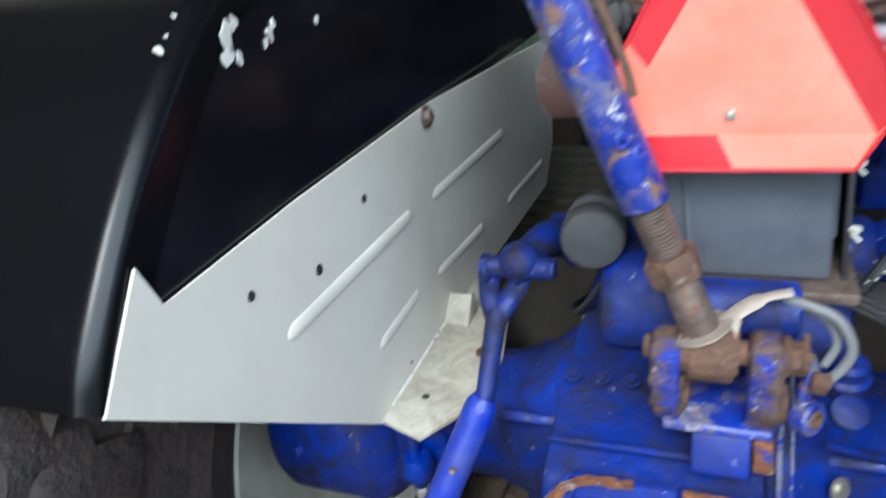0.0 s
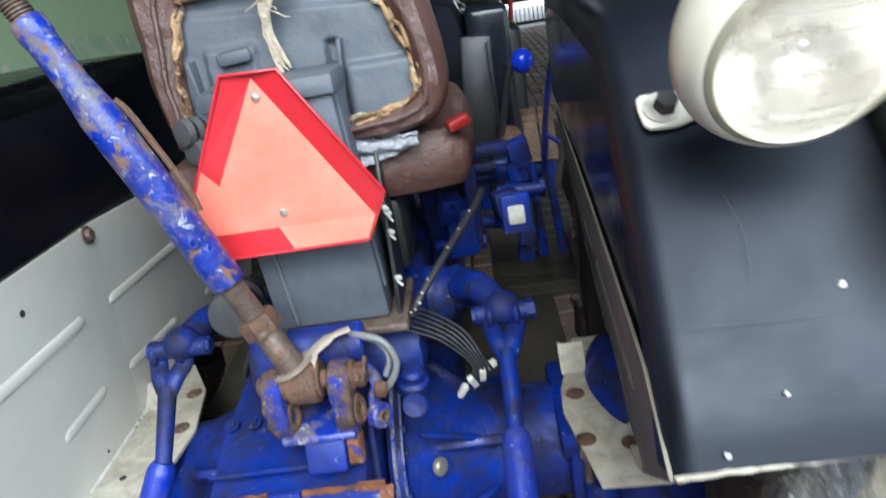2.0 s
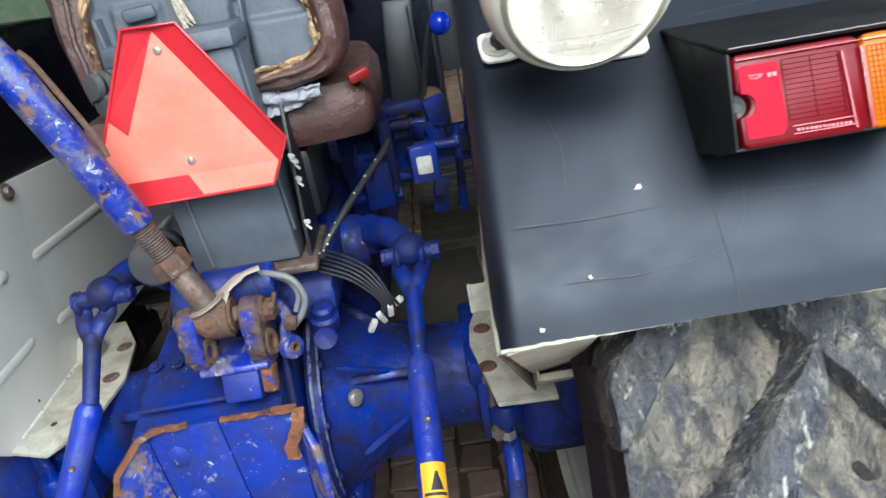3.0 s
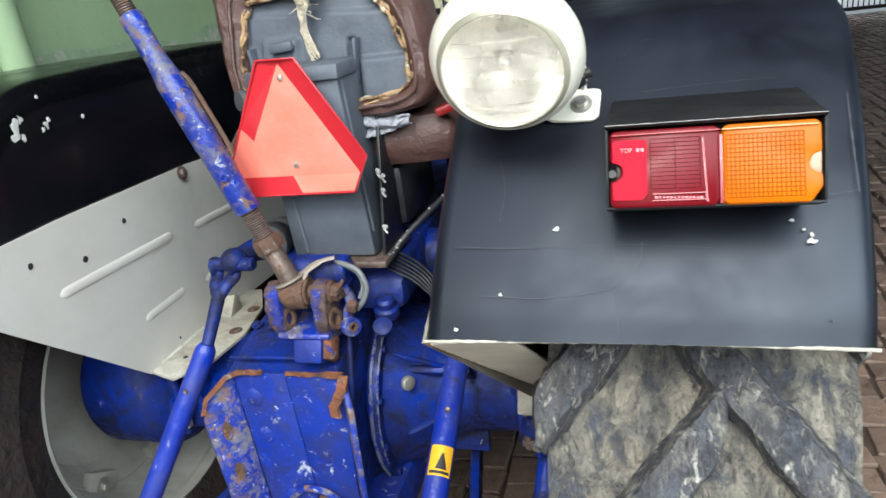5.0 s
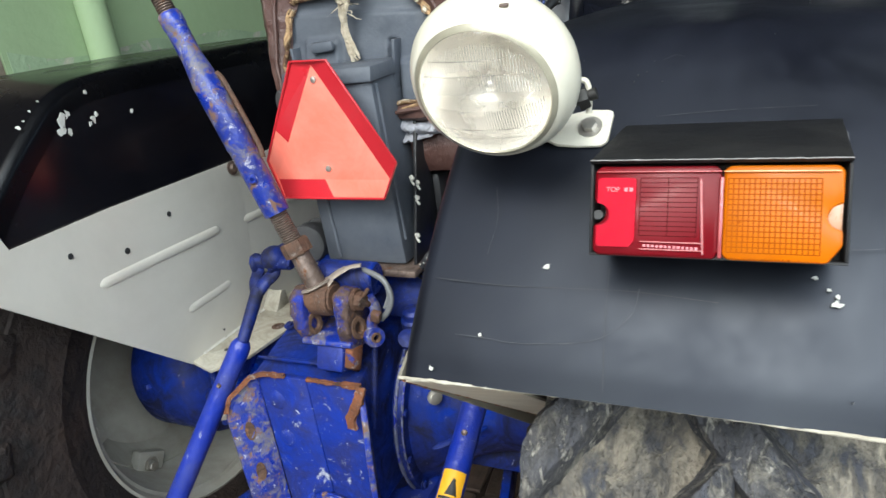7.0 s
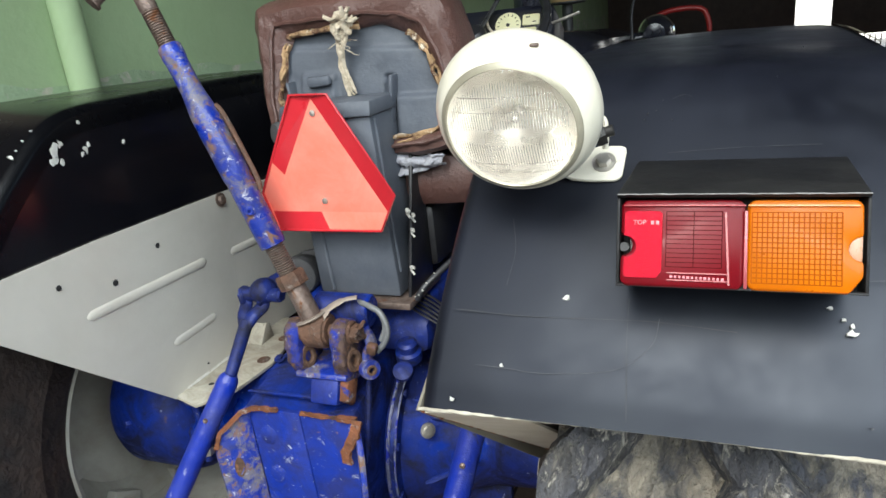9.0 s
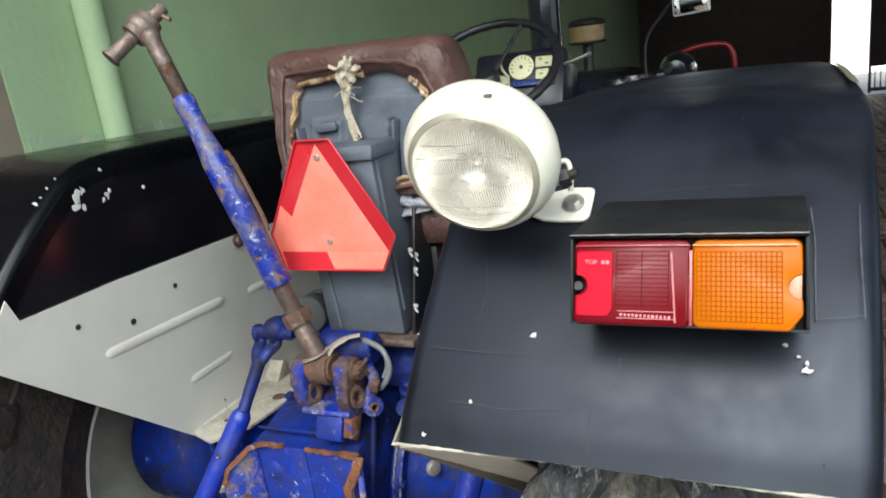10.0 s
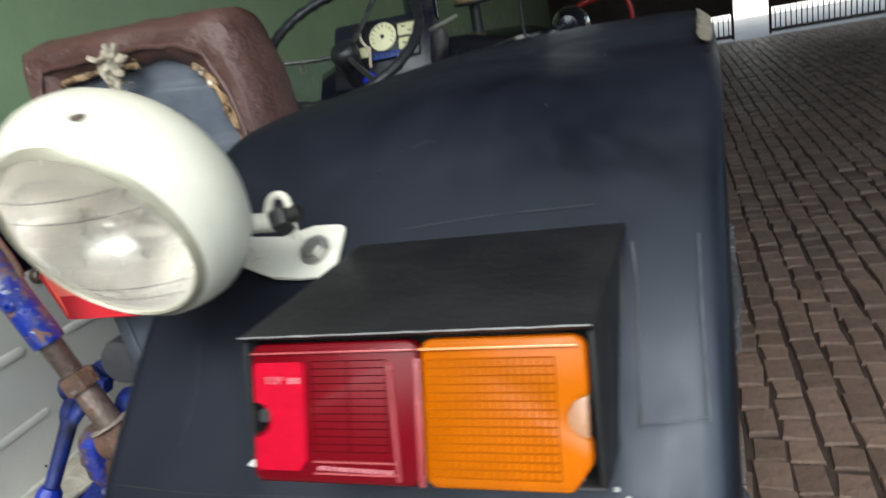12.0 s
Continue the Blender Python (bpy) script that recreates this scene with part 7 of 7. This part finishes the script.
block(bm, (0.532, 1.175, 1.658), (0.112, 0.016, 0.165), rot=(6, -3, 8), bevel=0.007, seg=3)
part("frame", bm, surface("pale_mirror_frame", (0.5, 0.5, 0.48), 0.4, var=0.1), mir)
bm = bmesh.new()
block(bm, (0.531, 1.164, 1.657), (0.098, 0.004, 0.150), rot=(6, -3, 8), bevel=0.0015)
part("mirror_glass", bm, MIRROR, mir)
bm = bmesh.new()
block(bm, (0.30, 1.195, 1.36), (0.20, 0.05, 0.02), bevel=0.004)
part("mirror_bracket", bm, DARK_PLASTIC, mir)
for s in (1, -1):
    fw = group_part("front_wheel", tractor)
    bm = bmesh.new()
    lathe(bm, [(0.22, -0.06), (0.28, -0.085), (0.34, -0.075), (0.365, -0.03), (0.37, 0), (0.365, 0.03), (0.34, 0.075), (0.28, 0.085), (0.22, 0.06)], (s * 0.62, 2.15, 0.37), (1, 0, 0), 48, closed=True)
    part("tyre", bm, RUBBER_SIDE, fw)
    bm = bmesh.new()
    lathe(bm, [(0, 0.02), (0.15, 0.02), (0.225, 0.055), (0.23, -0.055), (0.2, -0.02), (0, -0.02)], (s * 0.62, 2.15, 0.37), (1, 0, 0), 40)
    part("rim", bm, RIM, fw)
bm = bmesh.new()
rod(bm, (-0.6, 2.15, 0.40), (0.6, 2.15, 0.40), 0.04)
block(bm, (0, 1.9, 0.75), (0.36, 1.2, 0.55), bevel=0.05)
part("engine", bm, BLUE, tractor, "blue engine block and front axle")

# ---- red frame of a machine parked ahead ----
tiller = thing("power_tiller", "red tubular handle frame of a parked machine", "machine")
bm = bmesh.new()
X0, Y0 = 0.42, 3.5
fr = [(X0 - 0.16, Y0, 0.90), (X0 - 0.165, Y0, 1.28), (X0 - 0.14, Y0, 1.375), (X0 - 0.05, Y0, 1.415), (X0 + 0.10, Y0, 1.420), (X0 + 0.165, Y0, 1.38), (X0 + 0.185, Y0, 1.24), (X0 + 0.15, Y0, 0.90)]
sweep(bm, smooth_line(fr, 6), 0.017, 10)
part("handle_frame", bm, RED_PAINT, tiller, "red tubular frame")
bm = bmesh.new()
lathe(bm, [(0, 0), (0.085, 0), (0.09, 0.05), (0.07, 0.10), (0.04, 0.13), (0, 0.14)], (X0 - 0.02, Y0 - 0.12, 1.12), (0, 0, 1), 28)
part("fuel_tank", bm, RED_PAINT, tiller, "rounded red tank")
bm = bmesh.new()
block(bm, (X0, Y0, 0.55), (0.42, 0.5, 1.1), bevel=0.06, seg=3)
part("body", bm, DARK_PLASTIC, tiller, "dark machine body")

# ---- gate at the far end ----
GY = 13.0
gate = tagged(new("gate_north"), "dark brown steel sliding gate standing ajar", "gate", kind="structure")
for x0, x1 in ((-1.3, 1.95), (2.53, 5.1)):
    for nm, c, sz in (("gate_leaf", ((x0 + x1) / 2, GY, 1.85), (x1 - x0 - 0.08, 0.05, 2.70)), ("gate_rail", ((x0 + x1) / 2, GY - 0.01, 0.11), (x1 - x0 - 0.08, 0.07, 0.06)),
                      ("gate_stile", (x0 + 0.02, GY, 1.6), (0.04, 0.07, 3.1)), ("gate_stile", (x1 - 0.02, GY, 1.6), (0.04, 0.07, 3.1))):
        bm = bmesh.new()
        block(bm, c, sz, bevel=0.004)
        part(nm, bm, GATE, gate)
    k = x0 + 0.1
    bm = bmesh.new()
    block(bm, (0, 0, 0), (0.018, 0.018, 0.36))
    bar = part("gate_bar", bm, GATE, gate).data
    first = True
    while k < x1:
        if first:
            ob = [c for c in gate.children if c.data == bar][0]
            first = False
        else:
            ob = new("gate_bar", bar)
            ob.parent = gate
        ob.matrix_basis = pose(k, GY, 0.30)
        k += 0.085
bm = bmesh.new()
block(bm, (1.9, 13.0, 3.35), (7.0, 0.3, 0.35))
structure("wall_north_lintel", bm, WALL_DARK, "dark brown lintel over the gate", "wall")
# glowing backdrop that fills the gate gap with daylight
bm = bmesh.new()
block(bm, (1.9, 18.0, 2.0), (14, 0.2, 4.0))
structure("backdrop_north", bm, GLOW_BACKDROP, "pale glowing backdrop added for the daylight beyond the gate", "backdrop")

# ---- ground and paving ----
bm = bmesh.new()
gx, gy = (-60, -2.6, 5.3, 60), (-60, -3.0, 13.1, 80)
g = [[bm.verts.new((x, y, 0.0)) for x in gx] for y in gy]
for i in range(3):
    for j in range(3):
        bm.faces.new([g[i][j], g[i][j + 1], g[i + 1][j + 1], g[i + 1][j]])
ground = structure("ground", bm, JOINT, "brown earth joints under red-brown stone paving", "ground")
bm = bmesh.new()
prism(bm, [(-14, 13.12), (16, 13.12), (16, 40), (-14, 40)], "z", -0.02, 0.006)
structure("pavement_north", bm, YARD, "pale concrete yard beyond the gate", "pavement")
# unseen pale ground, added as a reflector behind the camera
bm = bmesh.new()
prism(bm, [(-14, -40), (16, -40), (16, -1.75), (-14, -1.75)], "z", -0.02, 0.006)
structure("pavement_south", bm, YARD, "unseen pale ground added to bounce light onto the tractor", "pavement")
# unseen wall, added to cut low sky reflections in the lenses
bm = bmesh.new()
block(bm, (1.0, -9.1, 3.2), (30.0, 0.2, 6.4))
structure("wall_south", bm, WALL_BEIGE, "unseen beige wall added to block the low southern sky", "wall")


def stone_rings(w, l, seed):
    rng = random.Random(seed)
    base = [(-w / 2, -l / 2), (w / 2, -l / 2), (w / 2, l / 2), (-w / 2, l / 2)]
    low, mid, top = [], [], []
    for x, y in base:
        x, y = x + rng.uniform(-0.008, 0.008), y + rng.uniform(-0.009, 0.009)
        low.append((x, y, -0.012))
        mid.append((x * 0.99, y * 0.99, 0.008))
        top.append((x * 0.91, y * 0.93, 0.015 + rng.uniform(-0.003, 0.002)))
    return low + mid + top


STONE_FACES = [(0, 1, 5, 4), (1, 2, 6, 5), (2, 3, 7, 6), (3, 0, 4, 7), (4, 5, 9, 8), (5, 6, 10, 9), (6, 7, 11, 10), (7, 4, 8, 11), (8, 9, 10, 11)]
kinds = []
for k in range(10):
    me = bpy.data.meshes.new("paving_stone")
    me.from_pydata(stone_rings(0.099, 0.09 + 0.006 * k, 900 + k), [], STONE_FACES)
    me.materials.append(STONE)
    kinds.append(me)
rng = random.Random(11)
far_v, far_f, near = [], [], 0
for c in range(57):
    x = -1.22 + c * 0.1105
    y = -1.6 + rng.uniform(0, 0.1)
    while y < 12.9:
        k = rng.randrange(10)
        l = 0.09 + 0.006 * k
        cx, cy, cz, turn = x + rng.uniform(-0.005, 0.005), y + l / 2, rng.uniform(-0.006, 0.005), rng.uniform(-4, 4)
        close = (0.93 < x < 1.75 and 0.2 < y < 4.6) or (-0.15 < x < 0.5 and -0.2 < y < 0.95)
        if close and near < 300:
            near += 1
            ob = new("paving_stone", kinds[k])
            ob.matrix_basis = pose(cx, cy, cz, rng.uniform(-1.5, 1.5), rng.uniform(-1.5, 1.5), turn)
            ob.parent = ground
        else:
            m = pose(cx, cy, cz, 0, 0, turn)
            b = len(far_v)
            far_v += [m @ v.co for v in kinds[k].vertices]
            far_f += [tuple(b + i for i in f) for f in STONE_FACES]
        y += l + rng.uniform(0.004, 0.014)
me = bpy.data.meshes.new("paving")
me.from_pydata(far_v, [], far_f)
me.materials.append(STONE_FAR)
rest = new("paving", me)
rest.parent = ground
tagged(rest, kind="stuff")
